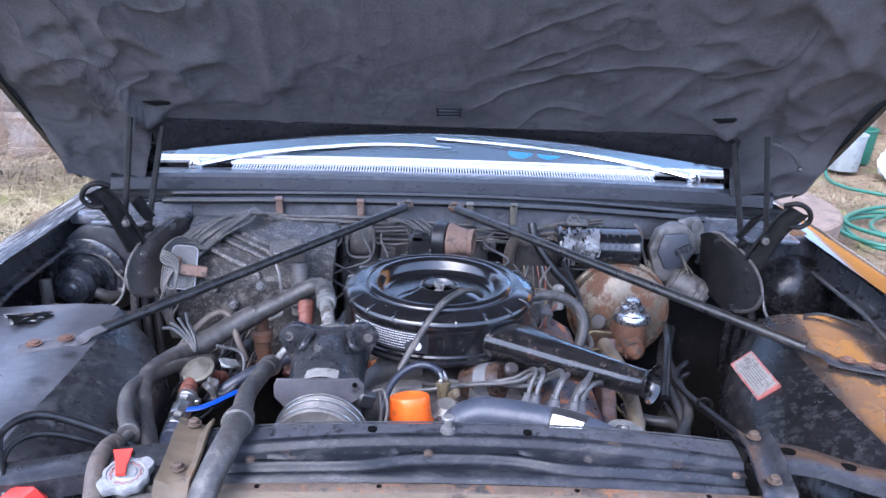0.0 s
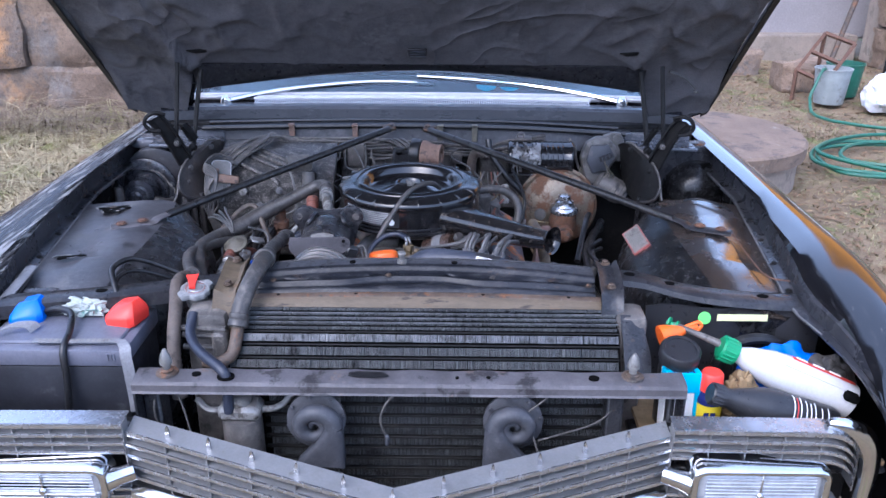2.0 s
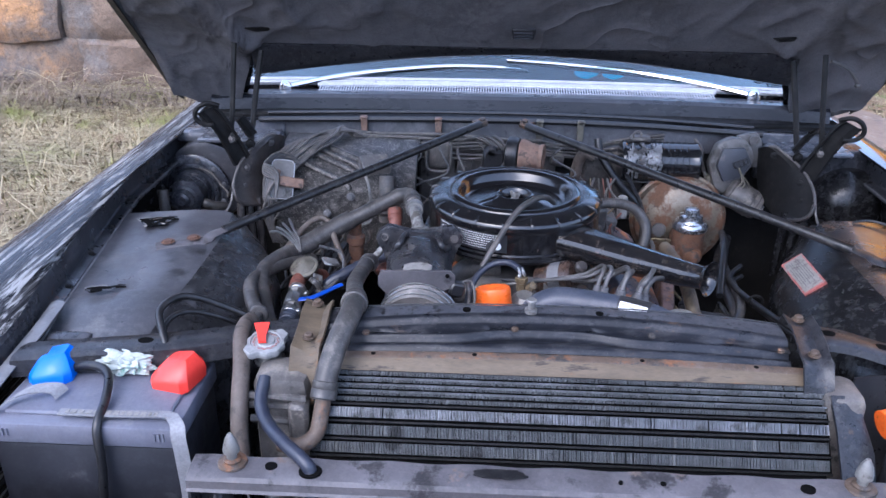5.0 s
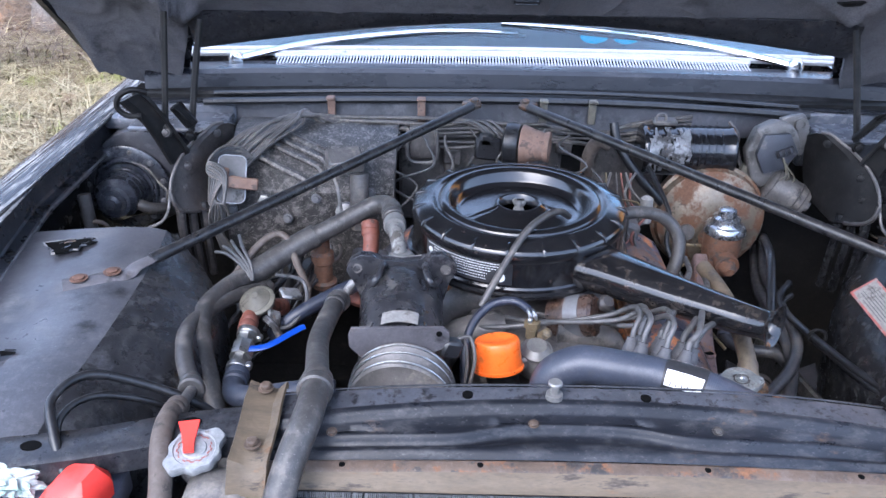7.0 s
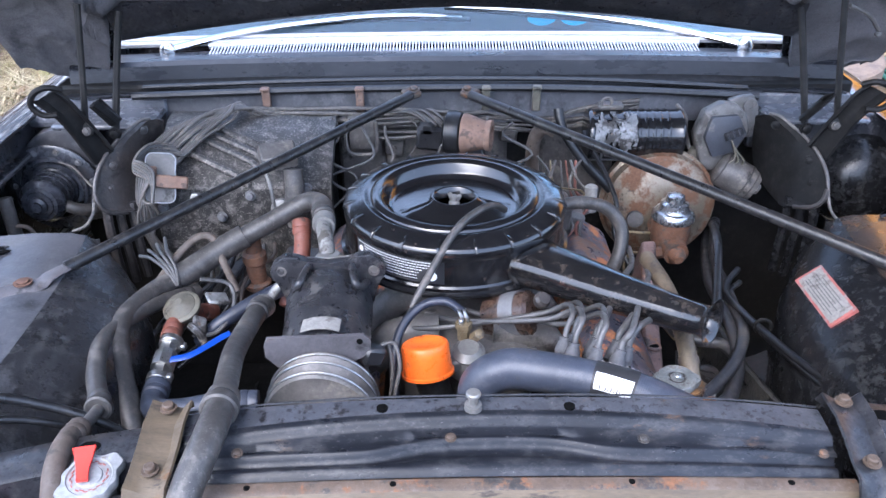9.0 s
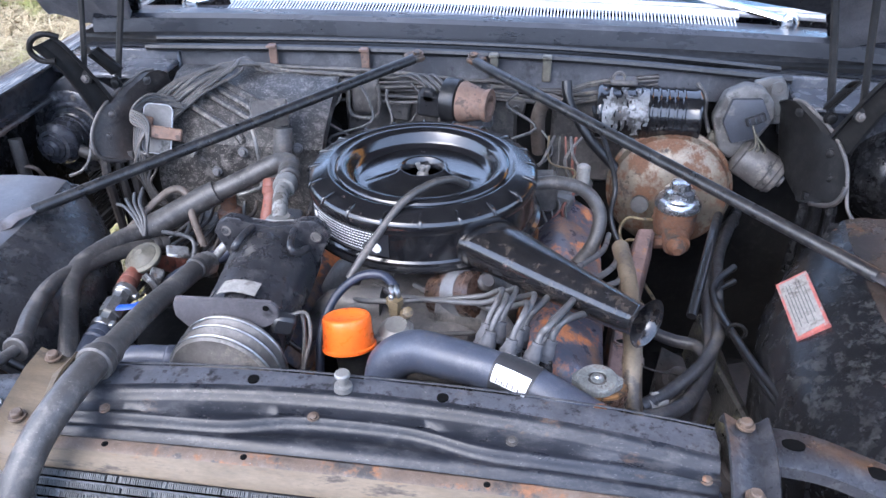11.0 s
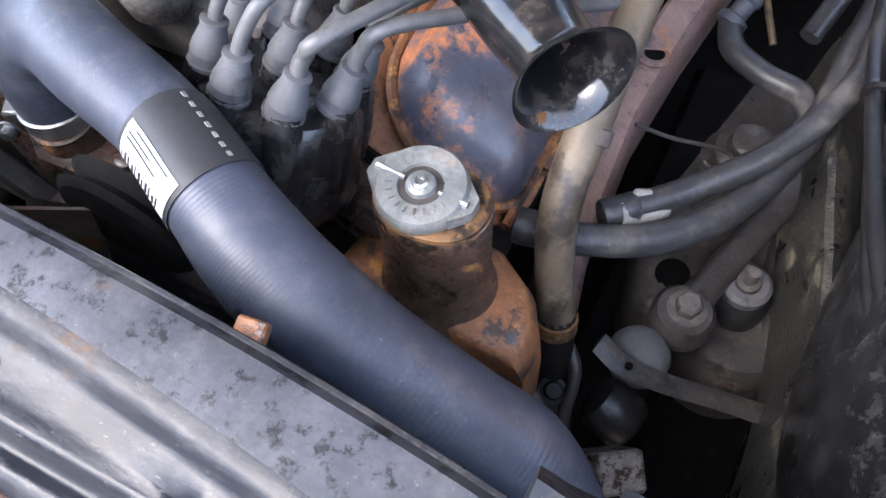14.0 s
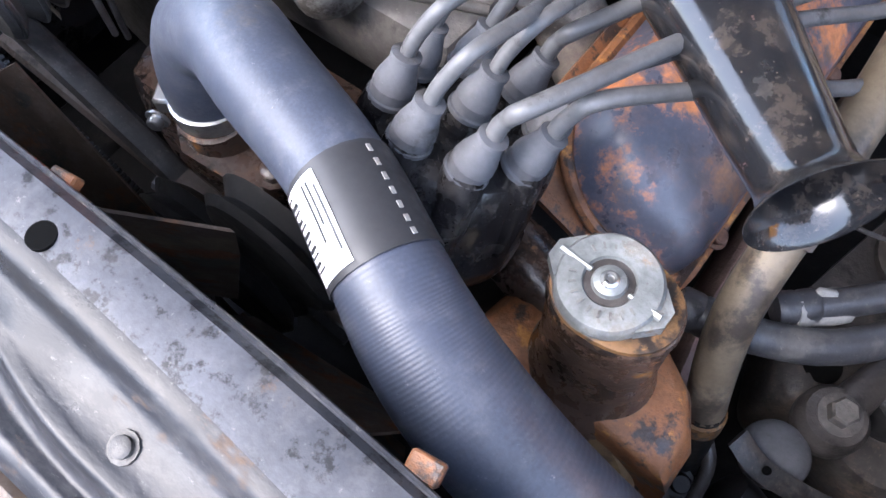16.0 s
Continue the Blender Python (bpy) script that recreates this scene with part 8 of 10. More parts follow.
path, _ = smooth_path(hose_pts, 16)


def hose_band(i0, i1, w0, w1, off, material, name, parent, label=""):
    bm = B()
    rows = []
    for i in range(i0, i1 + 1):
        dd = (path[i + 1] - path[i - 1]).normalized()
        x = dd.cross(V(0, 0, 1)).normalized()
        y = x.cross(dd)
        k0 = min(i // 16, len(hose_rad) - 2)
        rad = hose_rad[k0] + (hose_rad[k0 + 1] - hose_rad[k0]) * (i / 16 - k0)
        rows.append([path[i] + (x * math.cos(w) + y * math.sin(w)) * (rad + off) for w in [w0 + (w1 - w0) * k / 14 for k in range(15)]])
    sheet(bm, rows, (0, 0, 0.0001))
    return part(name, bm, material, parent, label)


band = hose_band(82, 97, -0.6, 3.6, 0.0007, "ink", "tag_band", uh, "black printed tag wrapped round the hose")
hose_band(83, 96, 0.30, 1.12, 0.0013, "paper", "tag_label", band, "white barcode sticker")
TAG = 0.0019
for k in range(11):
    bm = B()
    i = 84 + k
    dd = (path[i + 1] - path[i - 1]).normalized()
    x = dd.cross(V(0, 0, 1)).normalized()
    y = x.cross(dd)
    w1 = 0.58 if k % 3 else 0.52
    rows = [[path[i] + dd * e + (x * math.cos(w) + y * math.sin(w)) * (0.0251 + TAG) for w in [0.36 + (w1 - 0.36) * q / 4 for q in range(5)]] for e in (0, 0.0007 + 0.0006 * (k % 2))]
    sheet(bm, rows, (0, 0, 0.0001))
    part("code_bar", bm, "ink", band)
for w0, a0, a1 in ((0.80, 84, 92), (0.90, 84, 90), (1.02, 85, 94)):
    hose_band(a0, a1, w0, w0 + 0.035, 0.0018, "ink", "print_line", band)
for a0 in range(83, 96, 2):
    hose_band(a0, a0 + 1, 2.12, 2.20, 0.0014, "faded", "print_line", band)
clampt = thing("hose_clamp", (0.049, 1.051, 0.845), "shiny steel worm-drive hose clamp", "hose clamp")
bm = B()
lathe(bm, (0.0485, 1.0505, 0.846), (-0.08, 0.05, 1), [(0.0250, 0), (0.0262, 0.0005), (0.0262, 0.0115), (0.0250, 0.012)], 36)
part("band", bm, "steel", clampt)
bm = B()
box(bm, (0.025, 1.035, 0.853), (0.012, 0.018, 0.013), rot=(0, 0, 30), bev=0.002)
bolt(bm, (0.032, 1.021, 0.853), (0.4, -1, 0), 0.005, 0.007)
part("screw", bm, "steel", clampt)

# coolant filler neck and cap
fn = thing("filler_neck", (0.31, 1.07, 0.70), "oblong rusty coolant filler neck on the engine", "filler neck")
bm = B()
f = pose(0.311, 1.067, 0.004, 0, 0, 5)
rows = []
for z, sx, sy in ((0.78, 1.26, 1.42), (0.794, 1.20, 1.34), (0.802, 1.10, 1.16), (0.812, 1.02, 1.03), (0.826, 0.97, 0.95), (0.845, 0.96, 0.92), (0.876, 0.97, 0.95), (0.880, 1.0, 0.99), (0.886, 0.98, 0.97), (0.888, 0.92, 0.90), (0.888, 0.5, 0.5)):
    rows.append([bm.verts.new(f @ V((0.0335 * math.copysign(abs(math.cos(a)) ** 0.85, math.cos(a))) * sx + 0.000, 0.026 * math.sin(a) * sy - (0.875 - z) * 0.05, z)) for a in [2 * math.pi * k / 36 for k in range(36)]])
for a, b in zip(rows, rows[1:]):
    ring_faces(bm, a, b)
bm.faces.new(list(reversed(rows[0])))
bm.faces.new(rows[-1])
part("neck", bm, "neck", fn)
bm = B()
rows = []
for z, s in ((0.886, 0.955), (0.8892, 0.945), (0.8896, 0.90), (0.8896, 0.4)):
    rows.append([bm.verts.new(f @ V((0.0335 * math.copysign(abs(math.cos(a)) ** 0.85, math.cos(a))) * s + 0.000, 0.026 * math.sin(a) * s, z)) for a in [2 * math.pi * k / 36 for k in range(36)]])
for a, b in zip(rows, rows[1:]):
    ring_faces(bm, a, b)
bm.faces.new(list(reversed(rows[0])))
bm.faces.new(rows[-1])
part("top_face", bm, "ledge", fn, "ochre worn machined top face")
bm = B()
o = [(0.240, 1.036), (0.246, 1.070), (0.268, 1.096), (0.300, 1.106), (0.338, 1.102), (0.366, 1.084), (0.380, 1.060), (0.380, 1.033), (0.310, 1.0335)]
rings = []
for z, k in ((0.67, 1.04), (0.762, 1.04), (0.784, 1.02), (0.797, 0.96), (0.805, 0.86), (0.808, 0.72)):
    rings.append([bm.verts.new((0.311 + (x - 0.311) * k, 1.066 + (y - 1.066) * (k if y > 1.05 else min(1.0, k + 0.04)), z + 0.010 * (0.311 - x))) for x, y in o])
for a, b in zip(rings, rings[1:]):
    ring_faces(bm, a, b)
bm.faces.new(list(reversed(rings[0]))), bm.faces.new(rings[-1])
part("base", bm, "orangerust", fn, "orange rusty cast base", angle=55)
bm = B()
pn = V(-0.06, -0.96, 0.27).normalized()
lathe(bm, (0.306, 1.034, 0.736), pn, [(0.0660, 0), (0.0672, 0.0006), (0.0672, 0.0024), (0.0660, 0.003)], 56)
part("gasket", bm, "rubber_dark", fn, "thin black gasket")
bm = B()
lathe(bm, V(0.306, 1.034, 0.736) + pn * 0.003, pn, [(0.0645, 0), (0.0655, 0.003), (0.0640, 0.009), (0.058, 0.012), (0.050, 0.0125), (0.040, 0.020), (0.022, 0.026), (0.006, 0.027)], 48)
cover_ = part("front_plate", bm, "coverbrass", fn, "oily brass-coloured round cover")
bm = B()
lathe(bm, V(0.322, 1.028, 0.7805) + pn * 0.012, pn, [(0.0052, 0), (0.0075, 0.0005), (0.0085, 0.004), (0.0060, 0.0045), (0.0050, 0.001)], 20)
part("boss", bm, "coverbrass", cover_)
# shade inside the boss, painted as a black disc
bm = B()
lathe(bm, V(0.322, 1.028, 0.7805) + pn * 0.0145, pn, [(0.0052, 0), (0.0052, 0.0006)], 16)
part("hole_shade", bm, "painted_shade", cover_)
fc = unit("cap", (0.306, 1.067, 0.8950), fn, "silver pressed steel cap with two ears")
n = V(-0.02, -0.04, 1).normalized()
bm = B()
lathe(bm, (0.306, 1.067, 0.8935), n, [(0.0235, 0), (0.0252, 0.002), (0.0252, 0.008), (0.0235, 0.0105), (0.020, 0.011), (0.0125, 0.0105), (0.0115, 0.0085), (0.0085, 0.0085), (0.0075, 0.0115), (0.0045, 0.0125), (0.004, 0.010), (0.0008, 0.010)], 40)
fa = radians(-3)
for s in (-1, 1):
    dd = V(math.cos(fa), math.sin(fa), 0) * s
    nn = V(-dd.y, dd.x, 0)
    o = [dd * 0.021 + nn * 0.014, dd * 0.030 + nn * 0.006, dd * 0.0305 - nn * 0.003, dd * 0.022 - nn * 0.013]
    prism(bm, [(q.x, q.y) for q in o], pose(0.306, 1.067, 0.8940, -2, 0, 0), 0.008)
    tube(bm, [V(0.306, 1.067, 0.9024) + dd * 0.010, V(0.306, 1.067, 0.9026) + dd * 0.027], [0.0016, 0.0024], 8, 1)
part("disc", bm, "capsteel", fc)
bm = B()
lathe(bm, V(0.306, 1.067, 0.8935) + n * 0.0078, n, [(0.0116, 0), (0.0116, 0.0012), (0.0082, 0.0012), (0.0082, 0)], 30)
part("recess", bm, "greasy", fc, "dark ring in the groove round the rivet")
bm = B()
lathe(bm, V(0.306, 1.067, 0.8935) + n * 0.0100, n, [(0.0044, 0), (0.0044, 0.0030), (0.0030, 0.0042), (0.0018, 0.0040), (0.0015, 0.0026)], 20)
part("rivet", bm, "steel", fc)
for a in list(range(200, 340, 17)) + list(range(30, 150, 17)):
    w = radians(a)
    bm = B()
    box(bm, (0.306 + 0.0172 * math.cos(w), 1.067 + 0.0172 * math.sin(w), 0.9046), (0.0035, 0.0011, 0.0006), rot=(0, 0, a), bev=0)
    part("stamped_mark", bm, "alu", fc)
bm = B()
tube(bm, [(0.135, 1.068, 0.795), (0.165, 1.074, 0.797), (0.205, 1.088, 0.800), (0.225, 1.10, 0.800)], [0.014, 0.015, 0.015, 0.018], 14, 4)
single("bypass_hose", bm, "rubber_brown", "short brown bypass hose at the engine front", "hose")
for pts in ([(0.39, 1.10, 0.70), (0.402, 1.085, 0.69), (0.405, 1.05, 0.66), (0.40, 1.02, 0.60)], [(0.375, 1.06, 0.70), (0.39, 1.05, 0.69), (0.40, 1.03, 0.66), (0.41, 1.0, 0.62)]):
    wire("brake_pipe", pts, 0.005, "greasy", "greasy bent pipe low beside the engine", "pipe")
bm = B()
bolt(bm, (0.391, 1.071, 0.68), (0.2, -0.3, 1), 0.007, 0.012)
box(bm, (0.388, 1.055, 0.672), (0.05, 0.045, 0.012), rot=(10, 20, 25), bev=0.003)
single("engine_mount", bm, "dark", "greasy bolted engine mount bracket", "mount")

# distributor with plug leads
ds = thing("distributor", (0.18, 1.12, 0.74), "dusty black distributor cap with grey plug leads", "distributor")
dax = V(0.12, 0.40, 0.91).normalized()
db = V(0.201, 1.101, 0.908) - dax * 0.010
DR, DO = 0.0395, radians(33)
bm = B()
lathe(bm, db - dax * 0.075, dax, [(0.030, -0.06), (0.036, 0.0), (0.050, 0.004), (0.0545, 0.010), (0.0550, 0.022), (0.0525, 0.026), (0.0515, 0.050), (0.0500, 0.066), (0.0455, 0.074), (0.036, 0.077), (0.01, 0.078)], 56)
dcap = part("cap", bm, "capplastic", ds)
for k in range(8):
    a = 2 * math.pi * k / 8 + DO
    q = frame_of(dax) @ V(math.cos(a), math.sin(a), 0)
    bm = B()
    tube(bm, [db + q * 0.0475 - dax * 0.046, db + q * 0.0455 - dax * 0.022, db + q * 0.0420 - dax * 0.004, db + q * 0.0400 + dax * 0.007], [0.0085, 0.0110, 0.0118, 0.0112], 14, 4)
    part("tower", bm, "capplastic", dcap)
bm = B()
lathe(bm, db - dax * 0.004, dax, [(0.0135, 0), (0.0125, 0.010), (0.0112, 0.014)], 20)
part("tower", bm, "capplastic", dcap)
bm = B()
box(bm, db - dax * 0.050 + V(-0.038, -0.036, 0.0), (0.014, 0.008, 0.030), rot=(20, 5, 45), bev=0.002)
part("latch", bm, "plategrey", ds, "dull spring latch")
f = frame_of(dax)
ends = []
for k in range(9):
    a = 2 * math.pi * k / 8 + DO
    q = f @ V(math.cos(a), math.sin(a), 0) if k < 8 else V(0, 0, 0)
    p = db + q * DR + dax * (0.005 if k < 8 else 0.009)
    bd = (dax + q * 0.10 + V(0.16, 0.10, 0)).normalized()
    bm = B()
    lathe(bm, p, bd, [(0.0112, 0), (0.0118, 0.0008), (0.0118, 0.0030), (0.0108, 0.0036), (0.0106, 0.0085), (0.0110, 0.0092), (0.0104, 0.0130), (0.0084, 0.0195), (0.0072, 0.0235), (0.0070, 0.0255), (0.0076, 0.0260), (0.0076, 0.0282), (0.0050, 0.0290)], 24)
    part("boot", bm, "boot", ds, "grey rubber boot")
    ends.append(p + bd * 0.027)
bd = (dax + V(0.16, 0.10, 0)).normalized()
order = sorted(range(9), key=lambda k: -ends[k].x)
aims = [(0.36, 1.30, 0.86), (0.35, 1.36, 0.87), (0.345, 1.42, 0.87), (0.33, 1.46, 0.87), (0.20, 1.32, 0.86), (0.10, 1.30, 0.87), (0.04, 1.29, 0.872), (-0.02, 1.28, 0.872), (-0.08, 1.26, 0.865)]
rnd = random.Random(3)
for k, t in zip(order, aims):
    p, t = ends[k], Vector(t)
    lift = 0.004 + 0.012 * rnd.random()
    if t.x > 0.3:
        pts = [p, p + bd * 0.012, p + bd * 0.026 + V(0.010, 0.006, 0), mix3(p, t, 0.42) + V(0.012, 0, lift + 0.012), mix3(p, t, 0.75) + V(0.016, 0, lift * 0.5), t]
    else:
        pts = [p, p + bd * 0.014, p + bd * 0.030 + V(0.004, 0.006, 0.0), p + V(0.014, 0.058, 0.014), p + V(0.004, 0.080, -0.004), p + V(-0.03, 0.092, -0.026), mix3(p, t, 0.72) + V(0, 0.005, -0.012), t - V(0, 0, 0.012)]
    wire("plug_lead", pts, 0.0046 if t.x > 0.3 else 0.0040, "wire_grey", "grey spark plug lead bent away from the distributor", "plug lead", group="plug leads")
bm = B()
lathe(bm, (0.108, 1.262, 0.868), (0.55, -0.25, 0.25), [(0.020, -0.04), (0.032, -0.035), (0.034, 0.0), (0.034, 0.035), (0.028, 0.04)], 24)
coil_ob = single("ignition_coil", bm, "neck", "rust-brown metal canister under the air cleaner", "ignition coil")
bm = B()
lathe(bm, (0.115, 1.259, 0.871), (0.55, -0.25, 0.25), [(0.0355, -0.012), (0.0355, 0.012)], 24)
part("band", bm, "plategrey", coil_ob)
bm = B()
lathe(bm, (0.15, 1.25, 0.90), (0.3, -0.5, 0.7), [(0.012, 0), (0.013, 0.01), (0.009, 0.016)], 12)
part("terminal", bm, "greasy", coil_ob)

# pipes and hoses beside the engine
wire("crankcase_pipe", [(0.345, 1.40, 0.885), (0.354, 1.30, 0.885), (0.358, 1.20, 0.862), (0.360, 1.132, 0.812), (0.377, 1.102, 0.737)], 0.0132, "pipebrown", "aged brown rubber pipe beside the valve cover", "pipe", seg=14)
wire("drain_pipe", [(0.3762, 1.1035, 0.740), (0.381, 1.094, 0.705), (0.386, 1.083, 0.660), (0.392, 1.070, 0.60)], 0.0138, "dark", "black oily hose below the brown pipe", "pipe", seg=14)
bm = B()
lathe(bm, (0.359, 1.170, 0.8420), (0, 0.80, 0.58), [(0.0135, 0), (0.0150, 0.001), (0.0150, 0.010), (0.0135, 0.011)], 22)
single("pipe_clamp", bm, "rubber_brown", "pale worn clamp on the brown pipe", "clamp")
bm = B()
lathe(bm, (0.377, 1.102, 0.737), (0.11, -0.2, -1), [(0.0136, 0), (0.0150, 0.0006), (0.0150, 0.013), (0.0136, 0.0136)], 22)
single("pipe_clamp", bm, "ledge", "rusty clamp on the brown pipe", "clamp")
wire("heater_hose", [(0.60, 1.80, 0.72), (0.575, 1.75, 0.725), (0.54, 1.64, 0.735), (0.514, 1.536, 0.749), (0.497, 1.40, 0.772), (0.490, 1.314, 0.765), (0.462, 1.235, 0.750), (0.42, 1.175, 0.760), (0.365, 1.142, 0.772), (0.33, 1.135, 0.775)], 0.0115, "rubber_dusty", "dusty black rubber heater hose curving to the engine front", "hose", seg=12)
wire("heater_hose", [(0.60, 1.79, 0.745), (0.545, 1.62, 0.755), (0.522, 1.50, 0.775), (0.510, 1.42, 0.785), (0.499, 1.325, 0.787), (0.468, 1.262, 0.777), (0.430, 1.222, 0.766), (0.404, 1.196, 0.764), (0.378, 1.172, 0.765)], 0.0098, "rubber_dusty", "dusty black rubber hose with a strip of pale tape", "hose", seg=12)
wire("heater_pipe", [(0.402, 1.396, 0.750), (0.412, 1.370, 0.748), (0.442, 1.353, 0.748), (0.474, 1.342, 0.750), (0.486, 1.312, 0.750)], 0.0100, "rubber_dusty", "dusty black hose end on a metal pipe", "hose", seg=12)
bm = B()
lathe(bm, (0.4025, 1.394, 0.750), (0.30, 0.75, 0.45), [(0.0100, -0.004), (0.0128, -0.003), (0.0128, 0.004), (0.0085, 0.006), (0.0085, 0.018), (0.0105, 0.020), (0.0105, 0.026), (0.004, 0.027)], 16)
single("hose_fitting", bm, "greyplastic", "dark fitting at the end of a hose", "fitting")
bm = B()
lathe(bm, (0.452, 1.325, 0.665), (0.05, -0.1, 1), [(0.033, 0), (0.034, 0.01), (0.028, 0.016), (0.026, 0.028), (0.018, 0.033), (0.016, 0.045), (0.010, 0.048)], 28)
single("steering_joint", bm, "greasy", "greasy round steering joint cover", "steering joint")
rail = thing("frame_rail", (0.36, 1.30, 0.60), "pinkish rusted frame rail beside the engine", "rail")
bm = B()
rows = []
for x, y, z in ((0.392, 1.60, 0.80), (0.362, 1.452, 0.775), (0.347, 1.364, 0.757), (0.337, 1.281, 0.735), (0.340, 1.189, 0.70), (0.355, 1.12, 0.66)):
    rows.append([V(x - 0.012, y, z - 0.05), V(x, y, z), V(x + 0.004, y, z + 0.003), V(x + 0.026, y + 0.006, z), V(x + 0.030, y + 0.006, z - 0.006), V(x + 0.031, y + 0.006, z - 0.06)])
sheet(bm, rows, (0, 0, -0.003))
part("channel", bm, "railrust", rail)
for x, y, z in ((0.359, 1.335, 0.750),):
    bm = B()
    torus(bm, (x, y, z), (0.0, 0.2, 1), 0.010, 0.003, 20, 6)
    part("hole_rim", bm, "railrust", rail)
    # black disc gives the rail hole its shade
    bm = B()
    lathe(bm, (x, y, z), (0, 0.2, 1), [(0.0095, 0), (0.0095, 0.0025)], 18)
    part("hole_shade", bm, "painted_shade", rail)
bm = B()
tube(bm, [(0.412, 1.204, 0.758), (0.406, 1.198, 0.759), (0.396, 1.188, 0.761), (0.386, 1.178, 0.764)], [0.0112, 0.0122, 0.0113, 0.0118], 12, 4)
box(bm, (0.398, 1.196, 0.7725), (0.014, 0.006, 0.006), rot=(20, 10, 30), bev=0.002)
single("tape", bm, "faded", "crumpled pale tape round a hose", "tape")
wire("brake_hose", [(0.53, 1.62, 0.83), (0.50, 1.50, 0.85), (0.46, 1.35, 0.80)], 0.008, "rubber_dark", "black hose by the wheelhouse", "hose")
# cables clipped along the wheelhouse
wire("cable", [(0.545, 1.50, 0.80), (0.50, 1.42, 0.80), (0.52, 1.25, 0.82), (0.56, 1.10, 0.84), (0.62, 0.99, 0.86)], 0.006, "rubber_dark", "black cable along the wheelhouse", "cable")
wire("cable", [(0.545, 1.48, 0.785), (0.508, 1.42, 0.79), (0.522, 1.25, 0.812), (0.553, 1.10, 0.832), (0.61, 0.99, 0.848)], 0.005, "rubber_dark", "black cable along the wheelhouse", "cable")
bm = B()
torus(bm, (0.517, 1.30, 0.815), (0.2, 1, 0), 0.013, 0.003, 18, 6)
single("cable_clip", bm, "dark", "black clip round the cables", "clip")
wire("spring_wire", [(0.375, 1.235, 0.79), (0.40, 1.25, 0.77), (0.425, 1.268, 0.752), (0.442, 1.275, 0.742), (0.446, 1.266, 0.738), (0.438, 1.258, 0.738), (0.426, 1.262, 0.742)], 0.0016, "greasy", "thin steel hook wire", "wire")

# suspension tower deep in the right corner
sus = thing("suspension_arm", (0.46, 1.19, 0.55), "greasy upper suspension arm with bolts", "suspension arm")
bm = B()
box(bm, (0.448, 1.232, 0.576), (0.095, 0.090, 0.108), rot=(-4, 4, 18), bev=0.022, seg=4)
part("tower_plate", bm, "towerrust", sus, "grey tower plate with flaking rust")
bm = B()
rows = []
for i in range(9):
    v = i / 8
    rows.append([V(0.395 + 0.17 * u + 0.05 * v, 1.262 + 0.20 * v, 0.612 + 0.035 * v - 0.030 * math.sin(3.1 * u) * v + 0.004 * noise.noise(V(u * 4, v * 5, 2))) for u in [k / 8 for k in range(9)]])
sheet(bm, rows, (0, 0, -0.004))
part("rear_plate", bm, "greasy", sus, "greasy pressed plate behind the tower")
# shade of the tower hole as a black disc
bm = B()
lathe(bm, (0.437, 1.224, 0.6300), (-0.05, -0.05, 1), [(0.0145, 0), (0.0145, 0.0035)], 24)
part("hole_shade", bm, "painted_shade", sus)
bm = B()
tube(bm, [(0.515, 1.36, 0.665), (0.483, 1.27, 0.662), (0.466, 1.215, 0.660), (0.457, 1.180, 0.660)], [0.013, 0.0125, 0.013, 0.016], 16, 5, flat=0.8)
lathe(bm, (0.456, 1.178, 0.645), (0, 0, 1), [(0.025, 0), (0.025, 0.018), (0.021, 0.024)], 24)
part("arm", bm, "greasy", sus)
bm = B()
lathe(bm, (0.457, 1.180, 0.668), (0.0, -0.05, 1), [(0.0155, 0), (0.0155, 0.003), (0.0130, 0.0032)], 22)
lathe(bm, (0.457, 1.180, 0.671), (0.0, -0.05, 1), [(0.0105, 0), (0.0105, 0.010), (0.0085, 0.012)], 6)
part("bolt", bm, "grime", sus)
bm = B()
lathe(bm, (0.438, 1.137, 0.640), (-0.1, -0.1, 1), [(0.024, 0), (0.025, 0.010), (0.023, 0.016), (0.016, 0.021), (0.003, 0.023)], 28)
part("cup", bm, "boot", sus, "dusty rubber cup")
bm = B()
sheet(bm, [[p + V(0.002, 0.008, -0.001), p, p - V(0.002, 0.008, 0.004)] for p in smooth_path([(0.408, 1.118, 0.688), (0.430, 1.112, 0.680), (0.462, 1.117, 0.668), (0.505, 1.128, 0.655), (0.550, 1.136, 0.645)], 5)[0]], (0, 0, -0.006))
bar_ = part("sway_strap", bm, "chippedrust", sus, "flat greasy steel strap")
# strap hole: a disc in painted shade
bm = B()
lathe(bm, (0.434, 1.112, 0.6795), (-0.1, 0, 1), [(0.003, 0), (0.003, 0.0022)], 12)
part("hole_shade", bm, "painted_shade", bar_)
bm = B()
lathe(bm, (0.425, 1.088, 0.655), (0.55, -0.1, -0.25), [(0.010, -0.008), (0.020, -0.004), (0.022, 0.004), (0.022, 0.024), (0.018, 0.030), (0.004, 0.031)], 26)
part("rubber_bush", bm, "rubber_dark", sus)
sh = thing("shock_absorber", (0.494, 1.224, 0.55), "shock absorber top with a pale rubber bush", "shock absorber")
bm = B()
lathe(bm, (0.503, 1.214, 0.520), (0, 0, 1), [(0.052, 0), (0.050, 0.060), (0.047, 0.088), (0.042, 0.094), (0.012, 0.096)], 40, sx=1.06)
box(bm, (0.545, 1.255, 0.560), (0.06, 0.12, 0.13), rot=(0, -8, 12), bev=0.016, seg=3)
part("tower", bm, "towerrust", sh)
bm = B()
lathe(bm, (0.493, 1.227, 0.612), (0, 0, 1), [(0.024, 0), (0.024, 0.024), (0.019, 0.034)], 24)
